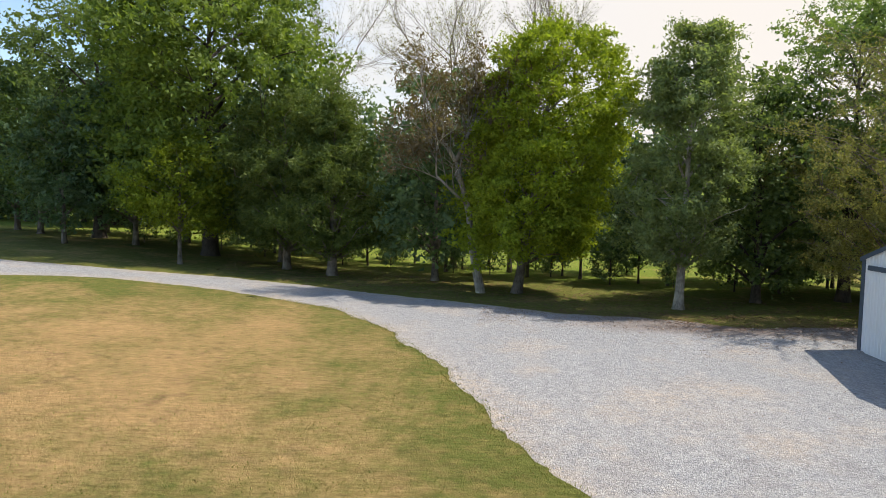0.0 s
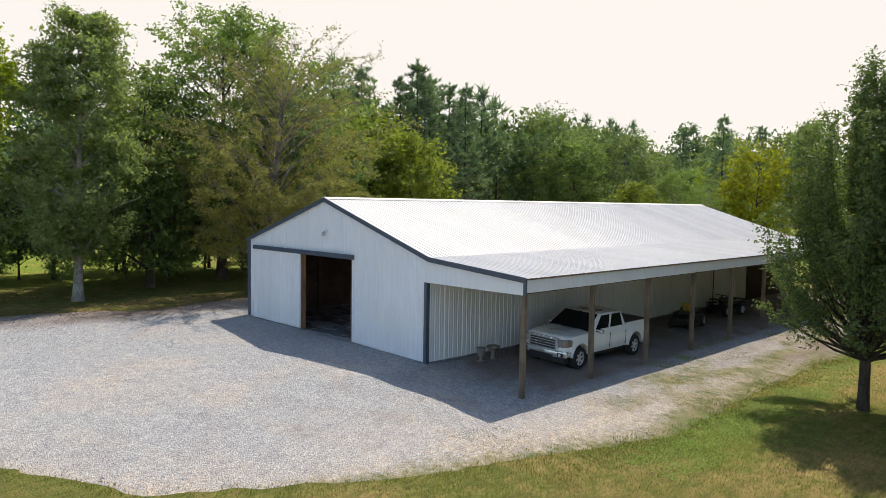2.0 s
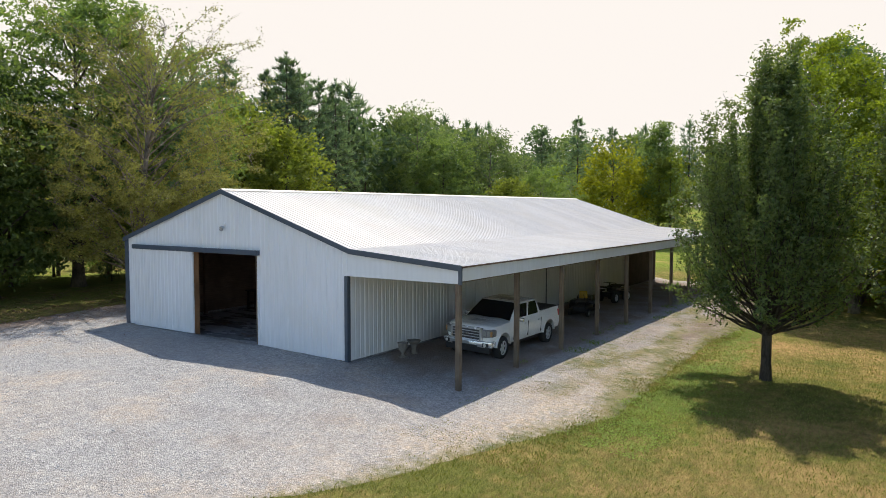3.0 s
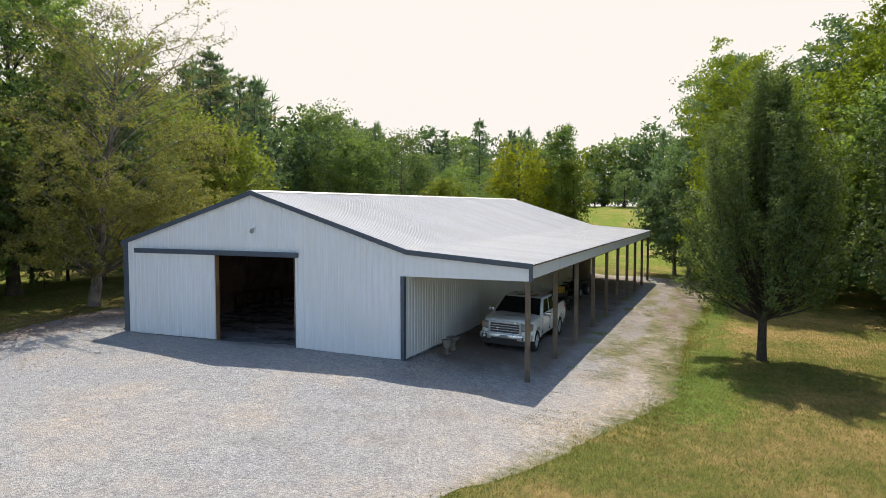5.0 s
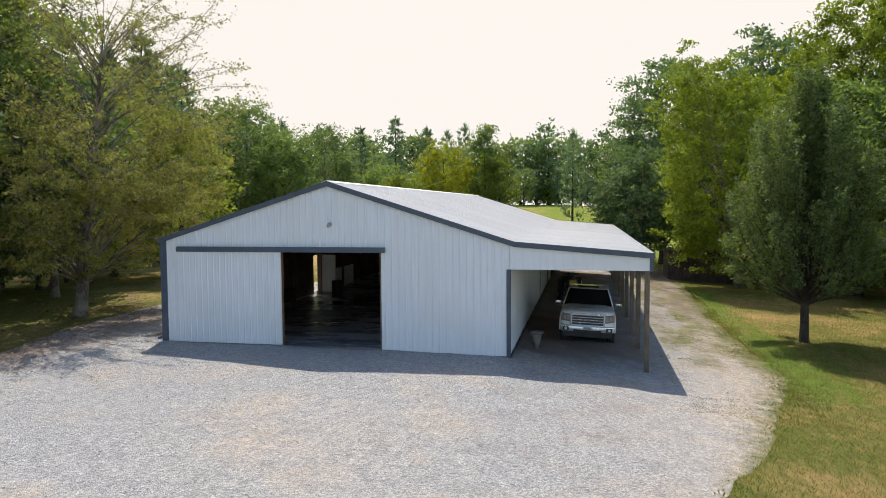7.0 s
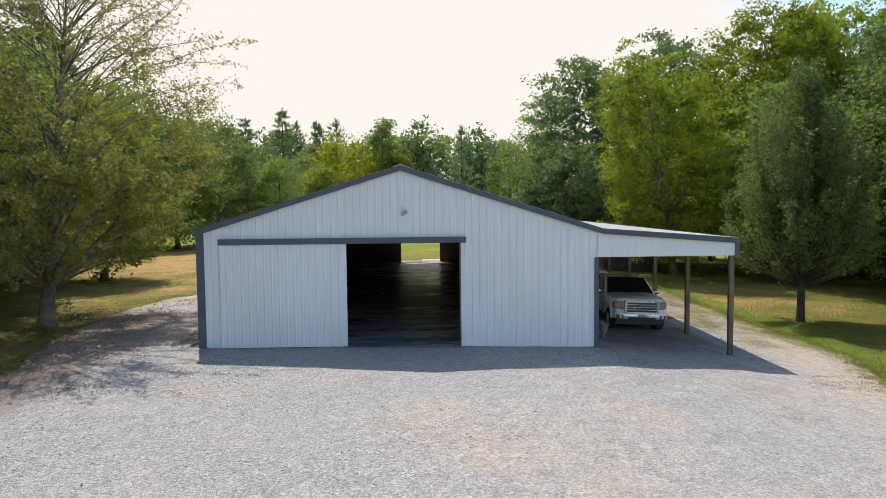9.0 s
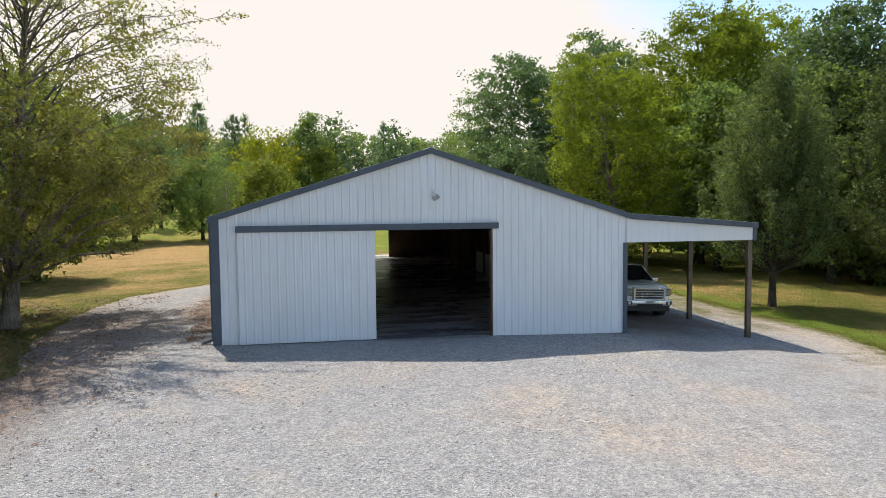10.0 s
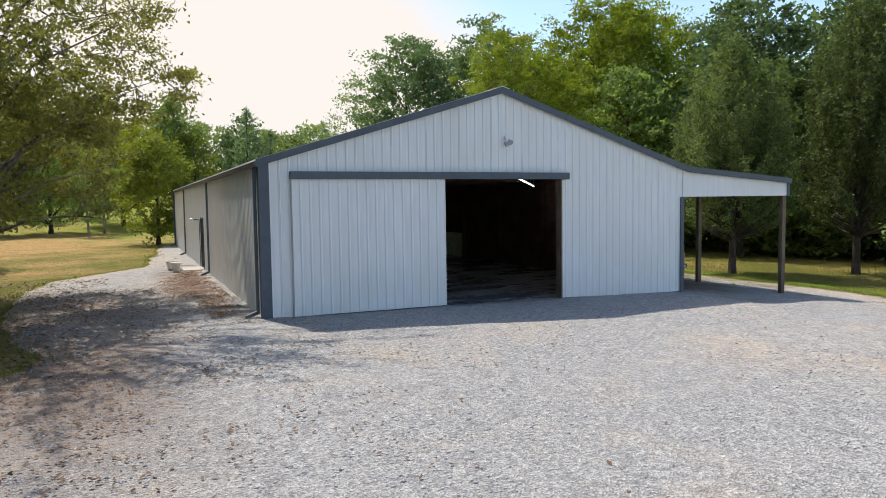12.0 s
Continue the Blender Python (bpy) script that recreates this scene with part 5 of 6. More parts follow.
def plant(rows):
    for m, label, x, y, turn, size, tall in rows:
        tree("tree", label, (x, y), m, turn, size, tall=tall)


wood_edge = (
    (dark_big, "tall dark green tree beyond the drive", 46.9, -9.5, 20, 0.98, 1.0),
    (dark_big, "tall dark green tree beyond the shed", 48.0, -18.8, 110, 1.12, 1.0),
    (dark_big, "dark green tree in the wood's edge", 22.0, -27.0, 200, 0.98, 1.0),
    (dark_big, "dark green tree in the wood's edge", 14.0, -29.5, 300, 0.95, 1.0),
    (pale_big, "pale green tree in the wood's edge", 7.0, -26.0, 60, 1.05, 1.0),
    (mid_big, "green tree in the wood's edge", 27.0, -19.5, 150, 0.9, 1.0),
    (mid_big, "green tree in the wood's edge", 19.0, -22.5, 240, 0.86, 1.0),
    (pale_big, "pale green tree in the wood's edge", 1.5, -27.0, 10, 1.1, 1.0),
    (locust, "tall yellow-green tree in the wood", 39.0, -31.0, 140, 1.1, 1.0),
    (mid_big, "green tree in the wood's edge", 40.0, -16.5, 30, 1.0, 1.0),
    (thin, "thin half-bare tree by the field", 55.1, -7.0, 0, 0.98, 1.0),
    (shade, "round dark tree at the field's corner", 37.4, -6.9, 280, 0.80, 1.0),
    (shade, "dark tree beside the drive's end", 38.9, -5.7, 120, 0.72, 1.0),
    (shade, "dark tree behind the shed", 36.5, -13.0, 30, 0.85, 1.0))
plant(wood_edge)
pine_stand = (
    (pine, "tall dark pine behind the barn", 28.6, 32.4, 0, 0.98, 1.0),
    (pine_b, "tall dark pine behind the barn", 32.0, 35.0, 80, 0.95, 1.0),
    (pine, "dark pine behind the barn", 37.1, 34.2, 160, 0.93, 1.0),
    (pine_b, "dark pine behind the barn", 25.5, 37.0, 230, 1.0, 1.0),
    (pine, "dark pine behind the barn", 31.0, 33.2, 200, 0.93, 1.0),
    (pine_b, "dark pine behind the barn", 34.0, 33.6, 20, 0.95, 1.0),
    (pine, "dark pine behind the barn", 35.4, 36.4, 260, 0.92, 1.0),
    (pine_b, "dark pine behind the barn", 29.8, 36.2, 140, 0.97, 1.0),
    (pine, "dark pine behind the barn", 41.5, 38.5, 300, 0.9, 1.0),
    (pine_b, "dark pine behind the barn", 75.4, 29.5, 0, 0.82, 1.0),
    (pine, "dark pine behind the barn", 78.0, 25.0, 130, 0.86, 1.0),
    (pine_b, "slender pine behind the barn", 79.7, 20.5, 60, 0.76, 1.05))
plant(pine_stand)
behind_barn = (
    (mid_big, "leafy green tree between the ash and the poplar", 0.6, 25.6, 20, 0.84, 1.0),
    (gold, "golden-green tree behind the barn", 67.0, 15.7, 0, 1.0, 1.0),
    (yel_mid, "small yellow-green tree behind the barn's eave", 36.1, 13.3, 70, 0.54, 1.0),
    (yel_mid, "yellow-green tree beside the sparse poplar", 20.8, 29.7, 0, 0.95, 1.0),
    (yel_mid, "yellow-green tree behind the barn's eave", 20.9, 24.6, 120, 0.80, 1.0),
    (mid_big, "green tree behind the poplar", 13.5, 29.0, 90, 1.05, 1.0),
    (pale_big, "pale green tree behind the barn", 55.4, 37.2, 20, 1.08, 1.0),
    (mid_big, "green tree behind the barn", 52.0, 31.0, 190, 0.85, 1.0),
    (pale_big, "pale green tree behind the barn", 60.0, 29.0, 270, 0.88, 1.0),
    (slim_mid, "slim pointed green tree behind the golden one", 68.5, 10.5, 200, 1.02, 1.0),
    (slim_yel, "slim yellow-green tree behind the barn", 66.0, 8.3, 40, 1.0, 1.0),
    (mid_big, "green tree in the field", 59.6, 21.9, 60, 0.62, 1.0),
    (thin, "thin tree in the field", 52.8, 18.4, 60, 0.5, 1.0),
    (thin, "thin tree in the field", 57.9, 17.3, 150, 0.52, 1.0))
plant(behind_barn)

# second row of slim trees and scrub behind the left-hand row
rnd = random.Random(77)
for i in range(34):
    t = i / 33
    x = 16 - 62 * t + rnd.uniform(-1.5, 1.5)
    y = 27 + 20 * max(0, t - 0.08) + rnd.uniform(1, 8)
    tree("sapling", "slim shaded tree in the scrub behind the row", (x, y), sapling, rnd.uniform(0, 360), rnd.uniform(0.75, 1.35), "scrub trees")
for i in range(9):
    x = 14 - 52 * i / 8 + rnd.uniform(-1.5, 1.5)
    y = 33 + 16 * max(0, i / 8 - 0.08) + rnd.uniform(0, 5)
    tree("scrub_bush", "leafy scrub bush behind the tree row", (x, y), bush, rnd.uniform(0, 360), rnd.uniform(0.5, 0.85), "scrub bushes")
for i in range(16):
    t = i / 15
    x = 12 - 58 * t + rnd.uniform(-1.2, 1.2)
    y = 28.5 + 17 * max(0, t - 0.1) + rnd.uniform(0, 3)
    tree("scrub_bush", "dark shaded undergrowth bush between the trunks", (x, y), under, rnd.uniform(0, 360), rnd.uniform(0.55, 1.0), "undergrowth")
for i in range(18):
    x, y = 6 + 40 * i / 17 + rnd.uniform(-1, 1), -29 - 3 * math.sin(i) + rnd.uniform(-2, 2)
    tree("scrub_bush", "leafy shaded bush in the wood's edge", (x, y), bush, rnd.uniform(0, 360), rnd.uniform(0.9, 1.5), "wood-edge bushes")

# woods round the view, far off
FAR = (far_mid, far_dark, far_mid, far_pine, far_yel, far_mid)
for i in range(120):
    a = radians(-58 + 160 * i / 119) + rnd.uniform(-0.02, 0.02)
    r = rnd.uniform(118, 138)
    x, y = 10 + r * math.cos(a), r * math.sin(a)
    tree("woodland_tree", "tree in the distant wood", (x, y), rnd.choice(FAR), rnd.uniform(0, 360), rnd.uniform(0.80, 1.04), "distant wood")
for i in range(40):
    x, y = rnd.uniform(84, 112), rnd.choice((rnd.uniform(-45, 3), rnd.uniform(17, 62)))
    tree("woodland_tree", "tree at the edge of the far field", (x, y), rnd.choice(FAR), rnd.uniform(0, 360), rnd.uniform(0.55, 0.75), "distant wood")
for i in range(64):
    a = radians(-24 + 76 * i / 63) + rnd.uniform(-0.02, 0.02)
    r = rnd.uniform(112, 122)
    tree("woodland_tree", "low tree before the distant wood", (10 + r * math.cos(a), r * math.sin(a)), rnd.choice(FAR), rnd.uniform(0, 360), rnd.uniform(0.36, 0.5), "distant wood")
for i in range(34):
    x, y = rnd.uniform(4, 75), -34 - rnd.uniform(0, 16)
    tree("woodland_tree", "tree deep in the wood", (x, y), rnd.choice((far_dark, far_mid, far_dark)), rnd.uniform(0, 360), rnd.uniform(1.0, 1.3), "wood by the lawn")
for i in range(30):
    x, y = rnd.uniform(22, 92), rnd.uniform(40, 62)
    tree("woodland_tree", "tree in the wood behind the pines", (x, y), rnd.choice((far_pine, far_mid, far_dark)), rnd.uniform(0, 360), rnd.uniform(0.85, 1.1), "wood behind the pines")
for i in range(30):
    t = i / 29
    x, y = 14 - 90 * t + rnd.uniform(-2, 2), 70 + 20 * t + rnd.uniform(0, 8)
    tree("woodland_tree", "dark tree across the field behind the tree row", (x, y), rnd.choice((far_dark, far_dark, far_mid)), rnd.uniform(0, 360), rnd.uniform(0.8, 1.15), "trees behind the row")
for i in range(22):
    t = i / 21
    x, y = -58 - 48 * t + rnd.uniform(-3, 3), 66 + 22 * t + rnd.uniform(-4, 8)
    tree("woodland_tree", "dark tree past the row's end", (x, y), rnd.choice((far_dark, far_mid, far_mid)), rnd.uniform(0, 360), rnd.uniform(0.8, 1.2), "trees behind the row")


# ---- vehicles and things under the lean-to ----
M_PAINT = plain("silver_white_paint", (0.86, 0.86, 0.84), 0.25, vary=0.04, scale=2, coat=0.6)
M_CHROME = plain("chrome", (0.52, 0.52, 0.53), 0.2, metal=0.85, vary=0.02, scale=1.0, fine=4.0)
M_BRIGHT = plain("bright_chrome", (0.72, 0.72, 0.72), 0.18, metal=0.6, vary=0.03, scale=1.0, fine=4.0)
M_GRILLE = plain("dark_chrome", (0.20, 0.20, 0.21), 0.3, metal=0.5, vary=0.1)
M_BLACK = plain("black_plastic", (0.022, 0.022, 0.024), 0.5, vary=0.3)
M_GLASS = plain("tinted_glass", (0.012, 0.014, 0.016), 0.05, vary=0.1)
M_TYRE = plain("tyre_rubber", (0.03, 0.029, 0.028), 0.85, vary=0.3, scale=12)
M_RIM = plain("alloy", (0.68, 0.68, 0.69), 0.35, metal=0.2, vary=0.1)
M_LENS = plain("lamp_lens", (0.30, 0.30, 0.29), 0.12, vary=0.2, coat=0.5)
M_TUBEGLASS = plain("fog_lens", (0.70, 0.70, 0.68), 0.15, vary=0.1)
M_AMBER = plain("amber_lens", (0.48, 0.25, 0.09), 0.2, vary=0.1)
M_RED = plain("red_enamel", (0.42, 0.03, 0.03), 0.4, vary=0.1)
M_YELLOW = plain("yellow_enamel", (0.62, 0.38, 0.03), 0.4, vary=0.15)
M_SEAT = plain("seat_vinyl", (0.05, 0.045, 0.04), 0.6, vary=0.3)
M_URN = plain("weathered_stone", (0.23, 0.205, 0.175), 0.95, vary=0.35, scale=9, relief=0.006)
M_POT = plain("white_planter", (0.70, 0.68, 0.62), 0.7, vary=0.2, scale=8)


def wheel(parent, x, y, r, w, out, spokes=6):
    """A tyre standing on the ground with a spoked rim, facing out along y."""
    prof = [(r * 0.62, -w / 2), (r * 0.93, -w / 2), (r, -w * 0.34), (r, w * 0.34), (r * 0.93, w / 2), (r * 0.62, w / 2)]
    bm = turned(prof, (x, y, r), 32, 1)
    bmesh.ops.delete(bm, geom=[f for f in bm.faces if len(f.verts) > 4], context="FACES_ONLY")
    t = part("wheel", bm, M_TYRE, parent, "black tyre on an alloy rim", True)
    rim = turned([(r * 0.64, -w * 0.3), (r * 0.64, w * 0.25)], (x, y, r), 28, 1)
    part("wheel_well", rim, M_BLACK, t)
    face = y + out * w * 0.36
    bm = bmesh.new()
    for k in range(spokes):
        a = 2 * math.pi * (k + 0.25) / spokes
        add_beam(bm, (x, face, r), (x + math.cos(a) * r * 0.62, face + out * 0.005, r + math.sin(a) * r * 0.62), r * 0.16, 0.03, (0, 1, 0))
    add_turned(bm, [(r * 0.13, -0.03), (r * 0.13, 0.03)], (x, face, r), 14, 1)
    ring = [(x + math.cos(2 * math.pi * i / 28) * r * 0.63, face, r + math.sin(2 * math.pi * i / 28) * r * 0.63) for i in range(29)]
    for p, q in zip(ring, ring[1:]):
        add_beam(bm, p, q, 0.035, 0.05, (0, 1, 0))
    part("rim", bm, M_RIM, t, "brushed alloy rim")


def arc(cx, cz, r, a0, a1, n=10):
    return [(cx + r * math.cos(radians(a0 + (a1 - a0) * i / n)), cz + r * math.sin(radians(a0 + (a1 - a0) * i / n))) for i in range(n + 1)]


def quad_pane(corners, thick, out):
    """A thin pane with the given corners, thickened along out."""
    bm = bmesh.new()
    o = Vector(out).normalized() * thick
    lo = [bm.verts.new(Vector(c)) for c in corners]
    hi = [bm.verts.new(Vector(c) + o) for c in corners]
    bm.faces.new(lo[::-1])
    bm.faces.new(hi)
    n = len(corners)
    for i in range(n):
        bm.faces.new((lo[i], lo[(i + 1) % n], hi[(i + 1) % n], hi[i]))
    return bm


def arch_ring(cx, s):
    """The dark lip round a wheel arch."""
    pts = arc(cx, 0.46, 0.555, 4, 176, 18) + arc(cx, 0.46, 0.515, 176, 4, 18)
    return prism(pts, 1, min(s * 0.88, s * 1.022), max(s * 0.88, s * 1.022))


def pickup_skin(x, y, z):
    """Bends a flat-sided body into shape: rounded flanks, a nose curved in plan and a crowned bonnet."""
    side = 1.0 if y >= 0 else -1.0
    a = abs(y)
    if a > 0.90:
        w = 1.0 - 0.045 * ((z - 0.85) / 0.42) ** 2 if z > 0.85 else 1.0 - 0.06 * ((0.85 - z) / 0.35) ** 2
        for cx in (-1.98, 1.93):
            w += 0.028 * math.exp(-((math.hypot(x - cx, z - 0.46) - 0.58) / 0.10) ** 2)
        if x < -2.1:
            w -= 0.10 * min(1.0, (-2.1 - x) / 0.8) ** 1.8
        y = side * w * a / 0.985
    if x < -2.2:
        x += 0.20 * (a / 0.985) ** 2.6 * min(1.0, (-2.2 - x) / 0.6)
    if z > 1.2 and x < -1.3:
        z += 0.035 * (1 - (a / 0.985) ** 2) - 0.03 * (a > 0.9)
        if 0.28 < a < 0.75:
            z += 0.022
    return Vector((x, y, z))


def cut_up(bm, xs, ys, zs):
    for axis, values in ((0, xs), (1, ys), (2, zs)):
        for v in values:
            n = [0.0, 0.0, 0.0]
            c = [0.0, 0.0, 0.0]
            n[axis], c[axis] = 1.0, v
            bmesh.ops.bisect_plane(bm, geom=list(bm.verts) + list(bm.edges) + list(bm.faces), plane_co=c, plane_no=n)


def pickup():
    z0 = float(ground_z(6.9, -2.2))
    tr = thing("pickup_truck", "silver-white crew-cab pickup truck parked under the lean-to", "truck", (6.95, -2.22, z0))
    tr.matrix_basis = pose(6.18, -2.42, z0 - 0.02, 2.4, 0, 0) @ Matrix.Diagonal((0.94, 1.0, 0.98, 1.0))
    side = [(-2.86, 0.55), (-2.90, 0.72), (-2.92, 1.05), (-2.88, 1.18), (-2.78, 1.235), (-2.3, 1.275), (-1.4, 1.31), (1.18, 1.31), (1.22, 1.37), (2.90, 1.40), (2.94, 1.2), (2.93, 0.62), (2.88, 0.55)]
    side += arc(1.93, 0.46, 0.54, 10, 170) + [(1.36, 0.50), (-1.42, 0.50)] + arc(-1.98, 0.46, 0.54, 10, 170)
    bm = prism(side, 1, -0.985, 0.985)
    bmesh.ops.recalc_face_normals(bm, faces=bm.faces)
    bmesh.ops.triangulate(bm, faces=[f for f in bm.faces if len(f.verts) > 4])
    cut_up(bm, (-2.84, -2.7, -2.5, -2.3, -2.1, -1.7, -1.3, -0.6, 0.3, 1.2, 1.6, 2.3, 2.7), (-0.8, -0.6, -0.4, -0.2, 0.0, 0.2, 0.4, 0.6, 0.8), (0.62, 0.74, 0.86, 0.98, 1.1, 1.2, 1.27))
    for v in bm.verts:
        v.co = pickup_skin(*v.co)
    body = part("body", bm, M_PAINT, tr, "silver-white painted body", True)
    body.data.set_sharp_from_angle(angle=radians(42))
    # cab
    bx0, bx1, by, bz = -1.40, 1.20, 0.96, 1.29
    rx0, rx1, ry, rz = -0.50, 1.04, 0.77, 1.88
    bm = bmesh.new()
    lo = [bm.verts.new(p) for p in ((bx0, -by, bz), (bx1, -by, bz), (bx1, by, bz), (bx0, by, bz))]
    hi = [bm.verts.new(p) for p in ((rx0, -ry, rz), (rx1, -ry, rz), (rx1, ry, rz), (rx0, ry, rz))]
    bm.faces.new(hi)
    bm.faces.new(lo[::-1])
    for i in range(4):
        j = (i + 1) % 4
        bm.faces.new((lo[i], lo[j], hi[j], hi[i]))
    bmesh.ops.bevel(bm, geom=list(bm.edges), offset=0.05, segments=3, affect="EDGES", profile=0.6)
    cab = part("cab", bm, M_PAINT, tr, "", True)
    cab.data.set_sharp_from_angle(angle=radians(35))

    def on(fx, fy, fz):
        """A place on the cab's shell: along, across and up as fractions."""
        x = (bx0 + (bx1 - bx0) * fx) * (1 - fz) + (rx0 + (rx1 - rx0) * fx) * fz
        y = (by * (1 - fz) + ry * fz) * fy
        return Vector((x, y, bz + (rz - bz) * fz))
    part("windscreen", quad_pane([on(0, -0.94, 0.03), on(0, 0.94, 0.03), on(0, 0.92, 0.95), on(0, -0.92, 0.95)], 0.012, (-1, 0, 0.7)), M_GLASS, cab, "dark tinted glass")
    part("rear_window", quad_pane([on(1, -0.8, 0.15), on(1, 0.8, 0.15), on(1, 0.78, 0.85), on(1, -0.78, 0.85)], 0.012, (1, 0, 0.2)), M_GLASS, cab, "dark tinted glass")
    for s in (-1, 1):
        for a0, a1, b0, b1 in ((0.13, 0.49, 0.10, 0.47), (0.54, 0.90, 0.55, 0.93)):
            part("side_window", quad_pane([on(a0, s, 0.10), on(a1, s, 0.10), on(b1, s, 0.88), on(b0 + 0.02, s, 0.88)], 0.010, (0, s, 0.3)), M_GLASS, cab, "dark tinted glass")
        # shut lines, handles, mirrors, sills
        for x in (-1.20, 0.0, 1.16):
            part("shut_line", box((x - 0.006, s * 0.992 - 0.016, 0.60), (x + 0.006, s * 0.992 + 0.010, 1.16)), M_BLACK, tr)
        for x in (-0.16, 1.0):
            part("door_handle", box((x - 0.10, min(s * 0.985, s * 1.02), 1.07), (x + 0.10, max(s * 0.985, s * 1.02), 1.11), 0.01), M_PAINT, tr)
        mir = part("wing_mirror", box((-1.0, min(s * 1.03, s * 1.26), 1.25), (-0.89, max(s * 1.03, s * 1.26), 1.40), 0.03), M_CHROME, tr, "chrome-capped mirror", True)
        part("mirror_arm", box((-0.98, min(s * 0.94, s * 1.06), 1.27), (-0.91, max(s * 0.94, s * 1.06), 1.30)), M_BLACK, mir)
        # wrap-round headlamp: dark bezel, two clear units and an amber corner
        bm = prism([(s * 0.60, 0.86), (s * 0.955, 0.90), (s * 0.955, 1.10), (s * 0.90, 1.155), (s * 0.60, 1.15)], 0, -2.945, -2.60)
        cut_up(bm, (-2.85, -2.75), (s * 0.7, s * 0.8, s * 0.88), ())
        for v in bm.verts:
            v.co.x += 0.20 * (abs(v.co.y) / 0.985) ** 2.6 * min(1.0, (-2.2 - v.co.x) / 0.6)
        lamp = part("headlamp", bm, M_GRILLE, tr, "wrap-round headlamp with an amber corner")
        for ya, yb, mat, nm in ((0.625, 0.745, M_LENS, "lamp_unit"), (0.76, 0.865, M_LENS, "lamp_unit"), (0.875, 0.945, M_AMBER, "turn_lamp")):
            xo = -2.962 + 0.20 * ((ya + yb) / 2 / 0.985) ** 2.6
            part(nm, box((xo, min(s * ya, s * yb), 0.915), (xo + 0.10, max(s * ya, s * yb), 1.10), 0.018), mat, lamp)
        fog = part("fog_lamp_housing", box((-2.995, min(s * 0.66, s * 0.88), 0.555), (-2.8, max(s * 0.66, s * 0.88), 0.69), 0.02), M_BLACK, tr)
        part("fog_lamp", turned([(0.055, 0.0), (0.05, -0.012)], (-2.996, s * 0.77, 0.62), 14, 0), M_TUBEGLASS, fog)
        part("tail_lamp", box((2.80, min(s * 0.80, s * 0.992), 0.98), (2.955, max(s * 0.80, s * 0.992), 1.28), 0.02), M_RED, tr, "red tail lamp")
        wheel(tr, -1.98, s * 0.86, 0.415, 0.275, s)
        wheel(tr, 1.93, s * 0.86, 0.415, 0.275, s)
        part("wheel_arch", arch_ring(-1.98, s), M_PAINT, tr)
        part("wheel_arch", arch_ring(1.93, s), M_PAINT, tr)
        part("arch_liner", box((-2.44, min(s * 0.6, s * 0.70), 0.45), (-1.52, max(s * 0.6, s * 0.70), 0.93)), M_BLACK, tr)
        part("arch_liner", box((1.47, min(s * 0.6, s * 0.70), 0.45), (2.39, max(s * 0.6, s * 0.70), 0.93)), M_BLACK, tr)
    bm = prism([(-2.80, 1.22), (-2.3, 1.27), (-1.48, 1.30), (-1.48, 1.335), (-2.3, 1.315), (-2.76, 1.262)], 1, -0.62, 0.62)
    bmesh.ops.bevel(bm, geom=list(bm.edges), offset=0.012, segments=2, affect="EDGES")
    part("bonnet_bulge", bm, M_PAINT, tr, "", True)
    grille = part("grille", box((-2.965, -0.56, 0.77), (-2.84, 0.56, 1.18), 0.02), M_BLACK, tr, "black grille in a bright chrome frame")
    for lo, hi in (((-0.62, 1.135), (0.62, 1.205)), ((-0.60, 0.735), (0.60, 0.79)), ((-0.62, 0.735), (-0.55, 1.205)), ((0.55, 0.735), (0.62, 1.205))):
        part("grille_frame", box((-3.0, lo[0], lo[1]), (-2.84, hi[0], hi[1]), 0.014), M_BRIGHT, grille)
    for z in (0.87, 0.965, 1.06):
        part("grille_bar", box((-2.985, -0.545, z - 0.014), (-2.93, 0.545, z + 0.014), 0.006), M_BRIGHT, grille)
    part("badge", box((-2.985, -0.13, 0.94), (-2.972, 0.13, 0.995), 0.004), M_CHROME, grille, "plain chrome badge bar")
    bm = box((-3.05, -0.985, 0.52), (-2.72, 0.985, 0.735), 0.05)
    cut_up(bm, (), (-0.8, -0.6, -0.3, 0.3, 0.6, 0.8), ())
    for v in bm.verts:
        v.co.x += 0.19 * (abs(v.co.y) / 0.985) ** 2.6
    bump_ = part("front_bumper", bm, M_BRIGHT, tr, "chrome bumper", True)
    bump_.data.set_sharp_from_angle(angle=radians(40))
    part("air_intake", box((-3.056, -0.50, 0.535), (-2.98, 0.50, 0.605), 0.012), M_BLACK, bump_)
    part("valance", box((-2.86, -0.88, 0.30), (-2.62, 0.88, 0.53), 0.03), M_BLACK, tr)
    part("number_plate", box((-3.064, -0.16, 0.615), (-3.045, 0.16, 0.715)), M_LENS, bump_)
    part("rear_bumper", box((2.90, -0.95, 0.55), (3.06, 0.95, 0.73), 0.03), M_CHROME, tr)
    part("bed_cover", box((1.26, -0.90, 1.385), (2.86, 0.90, 1.435), 0.02), M_BLACK, tr, "black bed cover")
    part("sunroof", box((-0.14, -0.42, 1.875), (0.44, 0.42, 1.888), 0.004), M_GLASS, cab)
    part("underbody", box((-2.6, -0.75, 0.30), (2.7, 0.75, 0.52)), M_BLACK, tr)


pickup()


